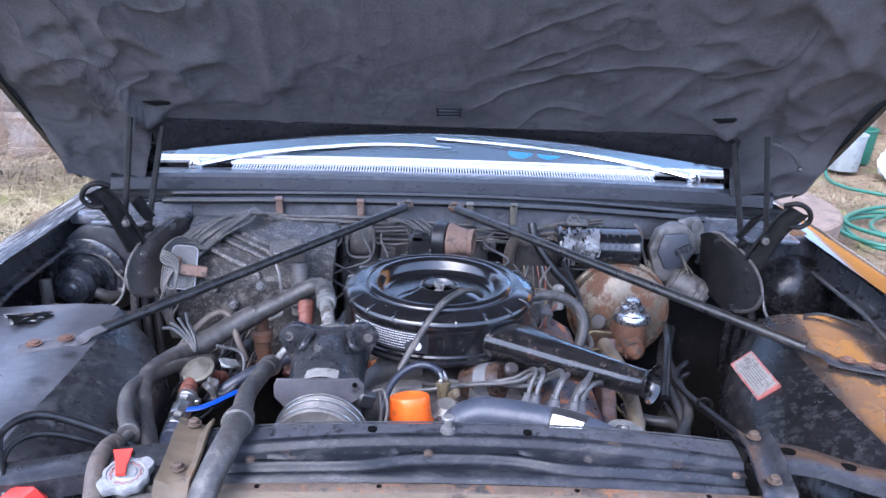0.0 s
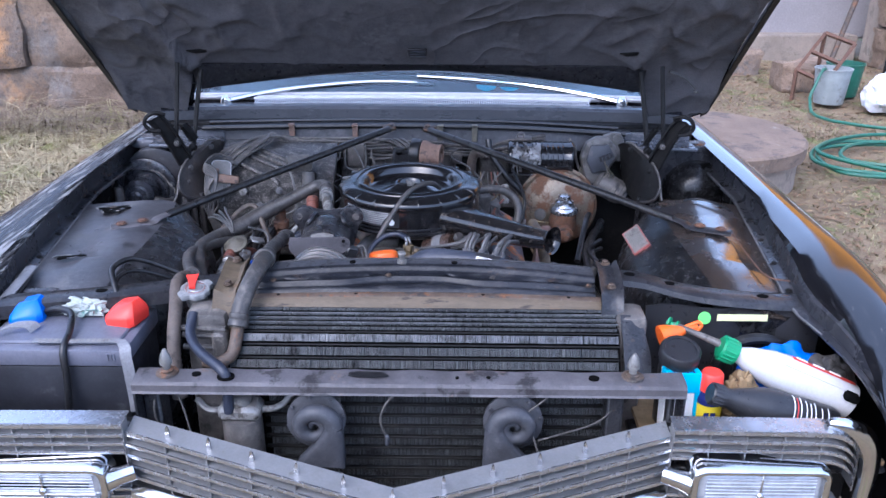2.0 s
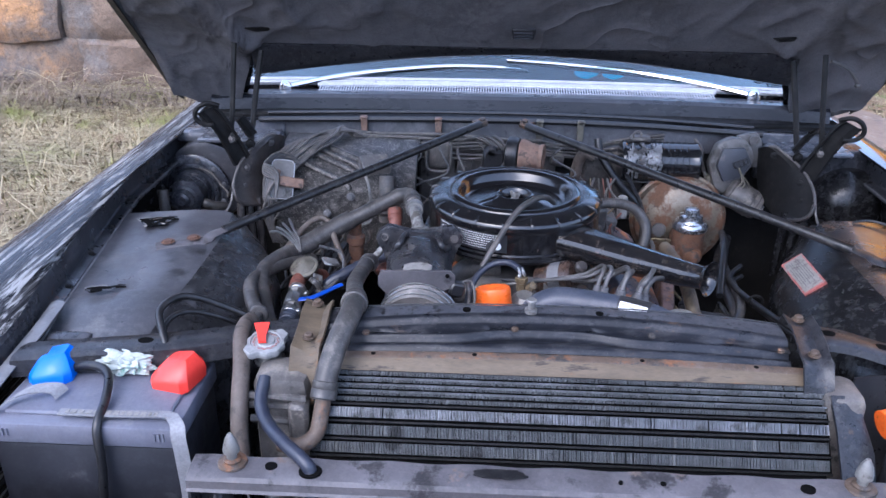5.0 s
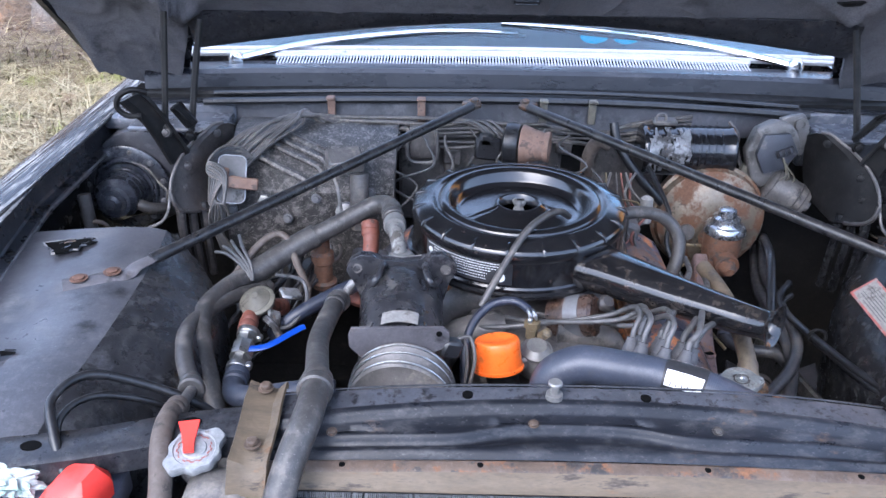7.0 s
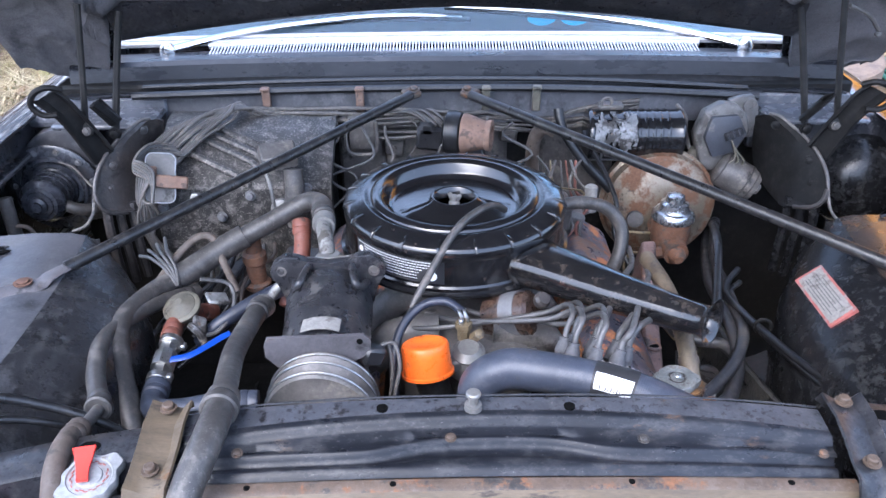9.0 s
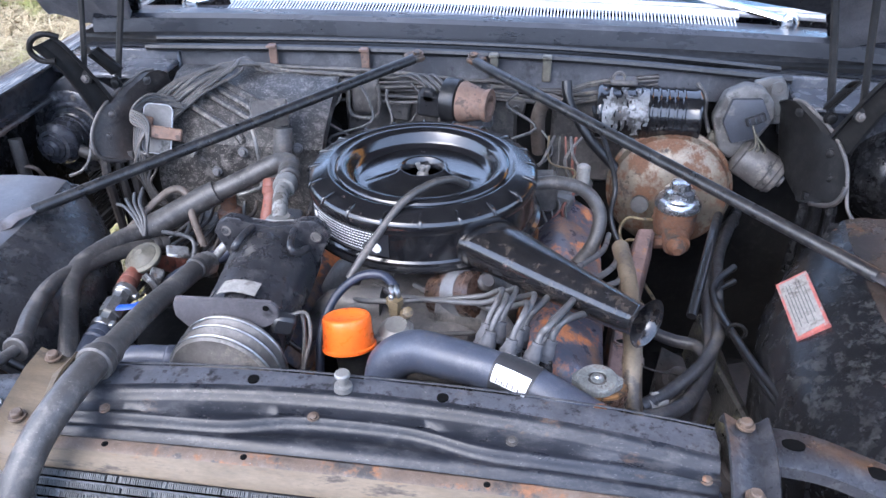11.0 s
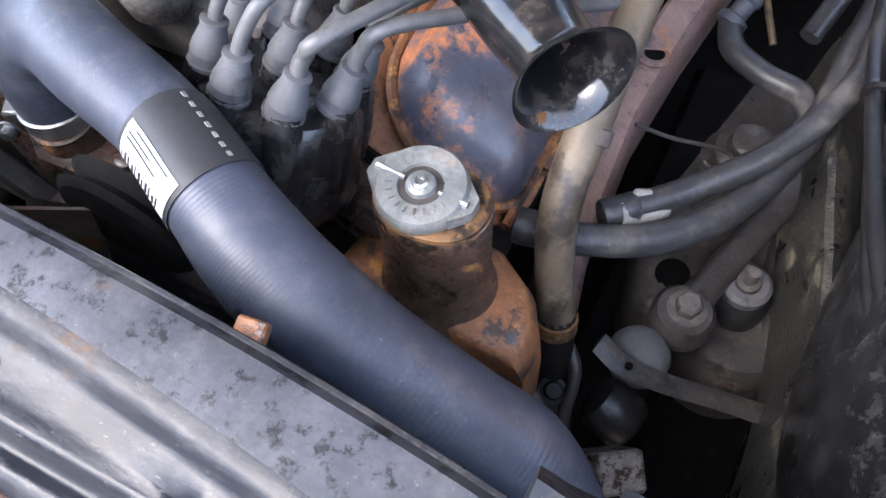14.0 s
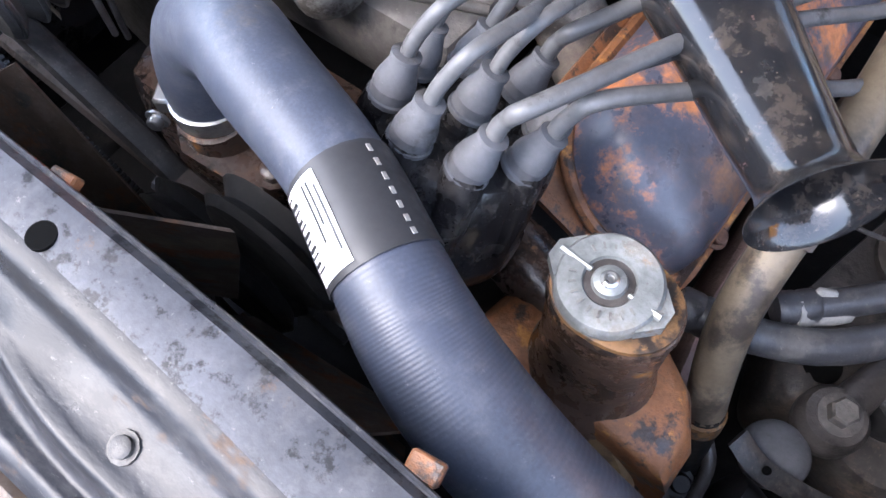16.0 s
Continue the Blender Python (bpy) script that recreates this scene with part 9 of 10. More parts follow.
part("seat", bm, "rubber_dark", sh)
bm = B()
lathe(bm, (0.493, 1.228, 0.646), (0, 0, 1), [(0.0195, 0), (0.0205, 0.003), (0.0200, 0.009), (0.0165, 0.012), (0.0105, 0.012), (0.0095, 0.008)], 28)
part("bush", bm, "boot", sh, "pale rubber bush")
bm = B()
lathe(bm, (0.493, 1.228, 0.652), (0, 0, 1), [(0.0095, 0), (0.0095, 0.009), (0.005, 0.0095), (0.005, 0.012), (0.0056, 0.0135), (0.0048, 0.015), (0.0056, 0.0165), (0.0048, 0.018), (0.005, 0.024)], 12)
part("stud", bm, "grime", sh)
bm = B()
rows = []
for x, y, z in smooth_path([(0.490, 1.45, 0.735), (0.507, 1.337, 0.722), (0.533, 1.221, 0.720), (0.546, 1.126, 0.720), (0.548, 1.05, 0.715), (0.55, 0.95, 0.71)], 6)[0]:
    k_ = 0.003 * noise.noise(V(x * 30, y * 30, 1))
    rows.append([V(x - 0.012, y, z - 0.09), V(x - 0.006, y, z - 0.035), V(x + k_, y, z - 0.003), V(x + 0.005, y, z + k_), V(x + 0.012, y, z - 0.004), V(x + 0.030, y, z - 0.030), V(x + 0.055, y, z - 0.08)])
sheet(bm, rows, (0.001, 0, -0.004))
single("frame_rail", bm, "peeling", "black frame rail edge with peeling undercoat", "rail")
bm = B()
box(bm, (0.452, 1.062, 0.585), (0.040, 0.034, 0.05), rot=(20, 10, 35), bev=0.003)
single("bracket", bm, "scrap", "bright bare metal bracket deep in the bay", "bracket")
chassis = thing("chassis_frame", (0.04, 1.2, 0.29), "dark greasy chassis frame under the engine", "chassis")
for c, sz in (((0.04, 1.24, 0.30), (1.70, 1.40, 0.02)), ((0.42, 1.15, 0.42), (0.10, 0.9, 0.12)), ((-0.34, 1.15, 0.42), (0.10, 0.9, 0.12)), ((0.04, 1.02, 0.42), (0.8, 0.12, 0.10))):
    bm = B()
    box(bm, c, sz, bev=0.01)
    part("member", bm, "dark", chassis)

# braces from the firewall to the shelves
for a, b, sgn in (((-0.052, 1.800, 1.030), (-0.585, 1.262, 0.938), -1), ((0.068, 1.822, 1.022), (0.700, 1.240, 0.945), 1)):
    t = thing("brace_rod", b, "long black steel brace rod across the engine bay", "brace rod", "brace rods")
    bm = B()
    tube(bm, [a, mix3(a, b, 0.5), mix3(a, b, 0.95)], 0.0098, 14, 3)
    part("rod", bm, "rod", t)
    bm = B()
    dd = (Vector(b) - Vector(a)).normalized()
    tube(bm, [mix3(a, b, 0.945), mix3(a, b, 0.985), Vector(b) + dd * 0.01 - V(0, 0, 0.004), Vector(b) + V(sgn * 0.085, -0.045, -0.003)], [0.0115, 0.014, 0.018, 0.018], 12, 3, flat=0.3)
    part("foot", bm, "tiebar" if sgn < 0 else "beam", t, "flattened worn end")
    for k in (0.25, 0.75):
        bm = B()
        bolt(bm, Vector(b) + V(sgn * 0.085 * k, -0.045 * k, 0.003), (0, 0, 1), 0.009, 0.0045)
        part("bolt", bm, "rust", t)
    bm = B()
    box(bm, Vector(a) + V(0, 0.012, 0.0), (0.035, 0.03, 0.014), rot=(10, 0, -sgn * 45), bev=0.004)
    bolt(bm, Vector(a) + V(-sgn * 0.006, 0.015, 0.006), (0, -0.2, 1), 0.008, 0.007)
    part("eye", bm, "rusty", t)

# brake booster and master cylinder
bo = thing("brake_booster", (0.452, 1.75, 0.70), "tarnished gold and rusty round brake booster", "brake booster")
bax = V(-0.06, -1, 0.12)
bm = B()
lathe(bm, (0.458, 1.80, 0.805), bax, [(0.08, 0), (0.112, 0.01), (0.116, 0.03), (0.116, 0.04), (0.119, 0.043), (0.119, 0.052), (0.113, 0.056), (0.108, 0.075), (0.085, 0.092), (0.05, 0.10), (0.03, 0.103)], 56)
part("shell", bm, "booster", bo)
bm = B()
lathe(bm, (0.402, 1.715, 0.800), (-0.15, -1, 0.15), [(0.010, 0), (0.010, 0.016), (0.0165, 0.018), (0.0175, 0.022), (0.0165, 0.028), (0.008, 0.029)], 24)
part("valve", bm, "casting", bo, "pale check valve")
mc = thing("master_cylinder", (0.463, 1.63, 0.74), "rusted cast brake master cylinder with a chrome lid", "master cylinder")
bm = B()
tube(bm, [(0.456, 1.71, 0.79), (0.46, 1.66, 0.782), (0.463, 1.60, 0.773)], [0.032, 0.026, 0.024], 20, 3)
lathe(bm, (0.463, 1.602, 0.774), (0, -1, -0.12), [(0.018, 0), (0.016, 0.012), (0.012, 0.016), (0.008, 0.022)], 18)
lathe(bm, (0.461, 1.652, 0.775), (0, 0, 1), [(0.036, 0), (0.038, 0.02), (0.038, 0.05), (0.036, 0.052)], 26)
for x in (-1,):
    lathe(bm, (0.443, 1.62, 0.768), (-1, -0.2, 0), [(0.012, 0), (0.012, 0.02), (0.007, 0.022)], 6)
    lathe(bm, (0.443, 1.665, 0.79), (-1, -0.2, 0), [(0.010, 0), (0.010, 0.02), (0.006, 0.022)], 6)
part("body", bm, "mastercyl", mc)
bm = B()
lathe(bm, (0.462, 1.652, 0.826), (0, 0, 1), [(0.040, 0), (0.042, 0.003), (0.042, 0.010), (0.037, 0.018), (0.031, 0.020), (0.028, 0.026), (0.027, 0.034), (0.019, 0.038), (0.017, 0.050), (0.008, 0.054)], 36)
part("lid", bm, "anodised", mc, "shiny plated domed lid")
for z, y in ((0.768, 1.617), (0.79, 1.662)):
    wire("brake_pipe", [(0.425, y - 0.003, z), (0.40, y - 0.01, z + 0.004), (0.375, y - 0.005, z), (0.365, y - 0.02, z - 0.03), (0.40, y - 0.08, z - 0.07), (0.44, y - 0.15, z - 0.10)], 0.0035, "brass", "bent thin brake pipe", "brake pipe", group="brake pipes")
wire("vacuum_hose", [(0.405, 1.72, 0.80), (0.385, 1.735, 0.815), (0.35, 1.745, 0.85), (0.30, 1.755, 0.90), (0.255, 1.78, 0.96), (0.245, 1.80, 1.0)], 0.010, "rubber_dark", "black vacuum hose to the brake booster", "hose", seg=12)
wire("cable", [(0.30, 1.80, 0.95), (0.345, 1.66, 0.87), (0.345, 1.62, 0.80), (0.40, 1.55, 0.72)], 0.005, "rubber_dark", "black cable round the brake booster", "cable")

# foil-wrapped canister, wiper motor
cn = thing("canister", (0.405, 1.80, 0.90), "glossy black ribbed canister with torn silver foil", "canister")
CR = 0.0535
bm = B()
prof = [(0.030, 0), (CR - 0.003, 0.002), (CR, 0.006), (CR, 0.010), (CR - 0.002, 0.013)]
for k in range(6):
    h = 0.082 + 0.015 * k
    prof += [(CR - 0.002, h), (CR - 0.0004, h + 0.002), (CR - 0.0004, h + 0.005), (CR - 0.002, h + 0.007)]
prof += [(CR - 0.002, 0.183), (CR, 0.186), (CR, 0.190), (CR - 0.003, 0.194), (0.030, 0.195)]
lathe(bm, (0.303, 1.800, 0.944), (1, 0, -0.01), prof, 48)
part("drum", bm, "cleaner", cn)
# ragged strips of foil round the drum
rnd = random.Random(6)
for k in range(15):
    h0 = 0.016 + 0.0055 * k
    w0, w1 = sorted((rnd.uniform(1.7, 2.5), rnd.uniform(3.0, 3.9)))
    bm = B()
    rows = []
    for j in range(11):
        w = w0 + (w1 - w0) * j / 10
        hw = 0.0032 * (0.5 + rnd.random())
        rr = CR - 0.0012 + 0.0008 * rnd.random() + 0.0008
        c = V(0.303 + h0 + rnd.uniform(-0.002, 0.002), 1.800, 0.944)
        rows.append([c + V(d * hw, rr * math.cos(w), rr * math.sin(w)) for d in (-1, 0, 1)])
    sheet(bm, rows, (0, 0, 0.0003))
    part("foil", bm, "foil", cn, "torn silver foil")
for k in range(18):
    h0 = 0.008 + 0.0098 * k
    if k in (9, 13):
        continue
    bm = B()
    rows = []
    for j in range(5):
        w = 3.95 + rnd.uniform(-0.1, 0.1) + 0.16 * j
        c = V(0.303 + h0 + rnd.uniform(-0.002, 0.002), 1.800, 0.944)
        rr = CR + 0.0006 * rnd.random() + (0.002 if j == 0 else 0)
        rows.append([c + V(d * 0.0050, rr * math.cos(w), rr * math.sin(w)) for d in (-1, 0, 1)])
    sheet(bm, rows, (0, 0, 0.0003))
    part("foil", bm, "foil", cn, "torn silver foil")
bm = B()
box(bm, (0.352, 1.81, 1.002), (0.05, 0.03, 0.012), bev=0.004)
torus(bm, (0.342, 1.80, 1.012), (0, -1, 0), 0.010, 0.003, 16, 6)
part("bracket", bm, "grime", cn)
wm = thing("wiper_motor", (0.60, 1.79, 0.83), "grey wiper motor with a plastic cover and dusty round housing", "wiper motor")
bm = B()
o = [(-0.062, -0.008), (-0.046, 0.040), (-0.012, 0.058), (0.020, 0.054), (0.040, 0.030), (0.050, 0.0), (0.018, -0.056), (-0.020, -0.086), (-0.044, -0.070)]
prism(bm, o, pose(0.580, 1.80, 0.958, 84, 0, 0), 0.035)
bmesh.ops.bevel(bm, geom=list(bm.edges), offset=0.007, segments=3, affect="EDGES", profile=0.5)
part("gear_case", bm, "casting", wm, "greasy grey gear case")
bm = B()
o = [(-0.046, -0.006), (-0.034, 0.036), (0.018, 0.040), (0.039, 0.0), (0.012, -0.034), (-0.026, -0.046)]
prism(bm, o, pose(0.580, 1.767, 0.957, 82, 0, 0), 0.016)
bmesh.ops.bevel(bm, geom=list(bm.edges), offset=0.003, segments=2, affect="EDGES", profile=0.5)
cv = part("cover", bm, "greyplastic", wm, "dark grey-blue plastic cover")
bm = B()
box(bm, (0.590, 1.750, 0.962), (0.036, 0.012, 0.016), rot=(-8, -24, 0), bev=0.002)
part("socket", bm, "blackplastic", cv, "black connector socket")
for k in range(3):
    bm = B()
    box(bm, (0.580 + 0.010 * k, 1.744, 0.959 + 0.0045 * k), (0.004, 0.006, 0.014), rot=(-8, -24, 0), bev=0.001)
    part("socket_rib", bm, "greyplastic", cv)
bm = B()
o = [(-0.035, 0.030), (-0.010, 0.036), (0.014, 0.040), (0.028, 0.016), (0.030, -0.020), (0.022, -0.048), (-0.010, -0.050)]
prism(bm, o, pose(0.622, 1.812, 0.985, 84, 0, 0), 0.018)
bmesh.ops.bevel(bm, geom=list(bm.edges), offset=0.004, segments=2, affect="EDGES", profile=0.5)
lathe(bm, (0.628, 1.792, 1.008), (0, -1, 0.1), [(0.013, 0), (0.013, 0.006), (0.007, 0.006), (0.007, 0.003)], 18)
part("lug", bm, "casting", wm, "dusty cast mounting lug")
bm = B()
mo, md = V(0.572, 1.768, 0.888), V(0.10, -0.04, -0.05).normalized()
lathe(bm, mo, md, [(0.026, 0), (0.034, 0.006), (0.036, 0.010), (0.036, 0.070), (0.034, 0.074), (0.034, 0.080), (0.030, 0.090), (0.012, 0.094), (0.010, 0.100)], 32)
part("housing", bm, "grime", wm)
for h_ in (0.012, 0.066, 0.080):
    bm = B()
    torus(bm, mo + md * h_, md, 0.0355 if h_ < 0.08 else 0.033, 0.0018, 32, 6)
    part("band", bm, "greasy", wm)
for k in range(3):
    wire("wire", [(0.585, 1.748, 0.955), (0.595, 1.735, 0.935 - 0.005 * k), (0.615 - 0.012 * k, 1.735, 0.91), (0.605 - 0.02 * k, 1.745, 0.89), (0.57, 1.755, 0.88 + 0.004 * k)], 0.0018, "cream", "thin tan wire from the wiper motor")
bm = B()
box(bm, (0.528, 1.785, 0.905), (0.022, 0.018, 0.028), rot=(0, 20, 0), bev=0.003)
box(bm, (0.545, 1.782, 0.898), (0.018, 0.018, 0.03), rot=(0, -15, 0), bev=0.003)
single("connector", bm, "cream", "cream plastic wiring connector", "connector")
wire("wire", [(0.52, 1.79, 0.915), (0.508, 1.795, 0.95), (0.505, 1.80, 0.98), (0.49, 1.82, 1.0)], 0.004, "wire", "taped wiring beside the canister")

# rubber cone behind the air cleaner, and small boxes on the firewall
cb = thing("breather", (0.06, 1.74, 0.93), "faded brown rubber elbow on a black round housing", "breather")
bm = B()
lathe(bm, (0.035, 1.745, 0.972), (1, -0.25, 0), [(0.030, -0.02), (0.042, -0.015), (0.044, 0.0), (0.040, 0.012), (0.03, 0.016)], 28)
part("housing", bm, "rubber_dark", cb)
bm = B()
lathe(bm, (0.05, 1.741, 0.972), (1, -0.25, 0), [(0.038, 0), (0.040, 0.006), (0.032, 0.03), (0.028, 0.046), (0.031, 0.050), (0.031, 0.058), (0.020, 0.058), (0.018, 0.03)], 28)
part("elbow", bm, "cone", cb, "faded brown rubber elbow")
for x, z, w, h, mt in ((-0.015, 0.945, 0.055, 0.05, "blackplastic"), (-0.02, 0.965, 0.03, 0.03, "blackplastic")):
    bm = B()
    box(bm, (x, 1.80, z), (w, 0.05, h), rot=(0, 6, 0), bev=0.006)
    single("connector_block", bm, mt, "black connector block with tan wires on the firewall", "connector")
bm = B()
box(bm, (-0.155, 1.82, 0.945), (0.06, 0.03, 0.075), rot=(0, 0, 0), bev=0.012, seg=2)
tube(bm, [(-0.185, 1.80, 0.975), (-0.185, 1.797, 0.915), (-0.155, 1.795, 0.905), (-0.125, 1.797, 0.915), (-0.125, 1.80, 0.975)], 0.004, 8, 4)
single("relay_box", bm, "grime", "dusty round-cornered relay box on the firewall", "relay")
bm = B()
tube(bm, [(0.20, 1.80, 0.85), (0.195, 1.78, 0.93), (0.21, 1.76, 0.975), (0.235, 1.75, 0.97)], 0.014, 12, 4)
single("hose_bend", bm, "rubber_brown", "aged brown hose bend behind the air cleaner", "hose")
bm = B()
lathe(bm, (0.285, 1.60, 0.90), (0, 0.1, 1), [(0.006, -0.03), (0.012, -0.028), (0.012, 0.02), (0.007, 0.024)], 14)
single("fuel_filter", bm, "faded", "small white plastic filter", "filter")

# heater case on the left of the firewall
hc = thing("heater_case", (-0.40, 1.72, 0.70), "dusty dark ribbed heater case on the firewall", "heater case")
bm = B()
rows = []
for i in range(17):
    x = -0.545 + 0.34 * i / 16
    rib = 0.003 * noise.noise(V(x * 9, 0.4, 0))
    rows.append([(x, 1.84, 0.985), (x, 1.80, 0.982 + rib), (x, 1.74, 0.955 + rib), (x, 1.68, 0.918 + rib), (x, 1.655, 0.895), (x, 1.648, 0.80), (x, 1.665, 0.68)])
sheet(bm, rows, (0, 0.02, -0.01))
shell = part("shell", bm, "dusty", hc)
for a, b, r in (((-0.450, 1.785, 0.974), (-0.350, 1.735, 0.950), 0.0075), ((-0.462, 1.770, 0.967), (-0.356, 1.718, 0.941), 0.0075), ((-0.475, 1.755, 0.960), (-0.362, 1.700, 0.931), 0.0075), ((-0.498, 1.725, 0.945), (-0.375, 1.668, 0.911), 0.0085)):
    bm = B()
    tube(bm, [Vector(a) - V(0.012, -0.004, 0.010), a, mix3(a, b, 0.5), b, Vector(b) + V(0.010, -0.006, -0.014)], r, 8, 2)
    part("rib", bm, "dusty", shell, "raised dusty rib")
for x, z in ((-0.53, 0.86), (-0.42, 0.84), (-0.25, 0.90), (-0.36, 0.885)):
    bm = B()
    bolt(bm, (x, 1.648, z), (0, -1, 0.1), 0.007, 0.008)
    part("bolt", bm, "plategrey", shell)
bm = B()
box(bm, (-0.37, 1.78, 0.77), (0.31, 0.14, 0.24), bev=0.02)
part("core_box", bm, "dark", hc)
bm = B()
lathe(bm, (-0.46, 1.64, 0.885), (0, -1, 0.2), [(0.012, 0), (0.012, 0.012), (0.007, 0.014)], 6)
part("nut", bm, "alu", hc)
bm = B()
lathe(bm, (-0.30, 1.64, 0.86), (0, -1, 0.2), [(0.022, 0), (0.020, 0.008), (0.008, 0.012)], 16)
part("nut", bm, "alu", hc)
bm = B()
box(bm, (-0.30, 1.655, 0.965), (0.07, 0.05, 0.03), rot=(20, 0, 20), bev=0.004)
tube(bm, [(-0.27, 1.635, 0.945), (-0.27, 1.62, 0.90), (-0.275, 1.615, 0.86)], 0.018, 12, 3)
lathe(bm, (-0.275, 1.618, 0.852), (0, 0, -1), [(0.013, 0), (0.013, 0.016)], 16)
part("valve", bm, "grime", hc)
bm = B()
tube(bm, [(-0.315, 1.60, 0.955), (-0.305, 1.585, 0.93), (-0.30, 1.575, 0.86), (-0.315, 1.56, 0.85), (-0.34, 1.55, 0.845)], 0.0035, 8, 5)
part("rod", bm, "alu", hc)
tp = thing("bracket_plate", (-0.523, 1.66, 0.88), "white-edged mottled plate with a brown strap on the heater case", "bracket")
pm = pose(-0.522, 1.640, 0.927, 68, 8, 12)
o = []
for cx_, cy_, a0 in ((0.014, 0.034, 0), (-0.014, 0.034, 90), (-0.014, -0.034, 180), (0.014, -0.034, 270)):
    o += [(cx_ + 0.012 * math.cos(math.radians(a0 + 22.5 * q)), cy_ + 0.012 * math.sin(math.radians(a0 + 22.5 * q))) for q in range(5)]
bm = B()
prism(bm, o, pm, 0.004)
part("plate", bm, "casting", tp, "mottled grey plate")
bm = B()
tube(bm, [pm @ V(x, y, 0.002) for x, y in o + o[:1]], 0.0022, 6, 1)
part("rim", bm, "brightalu", tp, "white worn rim")
bm = B()
box(bm, (-0.497, 1.622, 0.927), (0.060, 0.006, 0.024), rot=(-22, 10, 10), bev=0.008)
part("strap", bm, "cone", tp, "brown strap")
bm = B()
box(bm, (-0.540, 1.628, 0.948), (0.034, 0.005, 0.018), rot=(-22, 10, 10), bev=0.006)
part("strap", bm, "cone", tp, "brown strap")

# blower motor
bl = thing("blower_motor", (-0.786, 1.72, 0.75), "black round blower motor on a flanged housing", "blower motor")
bm = B()
lathe(bm, (-0.758, 1.866, 0.862), (-0.02, -1, 0), [(0.104, 0), (0.107, 0.004), (0.107, 0.066), (0.104, 0.073), (0.096, 0.076), (0.03, 0.076)], 56)
part("scroll", bm, "shelf", bl, "dusty black scroll housing")
bfc = V(-0.790, 1.776, 0.846)
bax_ = V(0.02, -1, 0.04).normalized()
bfm = frame_of(bax_)
bm = B()
lathe(bm, bfc, bax_, [(0.090, 0), (0.093, 0.002), (0.093, 0.006), (0.090, 0.008), (0.070, 0.009), (0.067, 0.014), (0.062, 0.015), (0.058, 0.010), (0.054, 0.006), (0.046, 0.006)], 60)
part("flange", bm, "blower", bl)
for k in range(11):
    a = 2 * math.pi * k / 11 + 0.2
    bm = B()
    bolt(bm, bfc + bfm @ V(0.081 * math.cos(a), 0.081 * math.sin(a), 0.008), bax_, 0.0048, 0.005)
    part("bolt", bm, "plategrey", bl)
bm = B()
lathe(bm, bfc + bax_ * 0.006, bax_, [(0.046, 0), (0.0475, 0.003), (0.0475, 0.010), (0.0445, 0.013), (0.0440, 0.060), (0.0460, 0.063), (0.0460, 0.068), (0.0430, 0.074), (0.0360, 0.080), (0.0350, 0.083), (0.0280, 0.085), (0.0270, 0.088), (0.0190, 0.089), (0.0180, 0.094), (0.0110, 0.097), (0.0100, 0.101), (0.0050, 0.102), (0.0010, 0.102)], 48)
part("motor", bm, "blower", bl)
bm = B()
torus(bm, bfc + bax_ * 0.030, bax_, 0.0450, 0.0016, 40, 6)
torus(bm, bfc + bax_ * 0.050, bax_, 0.0448, 0.0012, 40, 6)
part("band", bm, "blower", bl)
bm = B()
tube(bm, [(-0.760, 1.722, 0.836), (-0.742, 1.712, 0.832), (-0.722, 1.715, 0.824), (-0.700, 1.735, 0.815)], 0.0125, 12, 4)
part("vent_tube", bm, "rubber", bl)
bm = B()
box(bm, (-0.73, 1.862, 0.972), (0.22, 0.09, 0.03), bev=0.012, seg=2)
part("housing", bm, "cowlpaint", bl)
wire("wire", [(-0.770, 1.766, 0.906), (-0.735, 1.752, 0.900), (-0.705, 1.74, 0.868), (-0.690, 1.73, 0.858), (-0.665, 1.66, 0.872), (-0.63, 1.60, 0.93)], 0.0024, "wire", "black wire from the blower motor")
wire("wire", [(-0.800, 1.60, 0.835), (-0.795, 1.595, 0.850), (-0.775, 1.60, 0.845), (-0.765, 1.61, 0.815), (-0.75, 1.62, 0.78)], 0.004, "rubber_brown", "tan wire bent round under the blower motor")
bm = B()
tube(bm, [(-0.805, 1.605, 0.905), (-0.802, 1.60, 0.86), (-0.800, 1.60, 0.72)], 0.0125, 12, 3)
single("drain_tube", bm, "rubber", "grey drain tube in the fender corner", "tube")
bm = B()
lathe(bm, (0.872, 1.80, 0.846), (-0.15, -1, 0.1), [(0.09, -0.06), (0.099, -0.02), (0.100, 0.0), (0.096, 0.03), (0.086, 0.055), (0.066, 0.077), (0.04, 0.090), (0.01, 0.094)], 48)
single("reservoir_dome", bm, "dome", "round glossy black dome in the fender corner", "dome")
bm = B()
box(bm, (0.80, 1.83, 0.93), (0.24, 0.08, 0.12), bev=0.02, seg=2)
single("fresh_air_box", bm, "panel", "dusty black air box beside the cowl", "air box")

# air conditioning hoses on the left
wire("ac_hose", [(-0.186, 1.415, 0.958), (-0.195, 1.455, 0.962), (-0.225, 1.475, 0.955), (-0.29, 1.455, 0.925), (-0.365, 1.425, 0.893), (-0.425, 1.385, 0.868), (-0.462, 1.32, 0.868), (-0.475, 1.24, 0.872), (-0.458, 1.175, 0.858), (-0.432, 1.115, 0.82), (-0.405, 1.06, 0.77), (-0.38, 1.0, 0.72)], 0.0165, "rubber", "thick grey air conditioning hose looping to the front", "hose", seg=16)
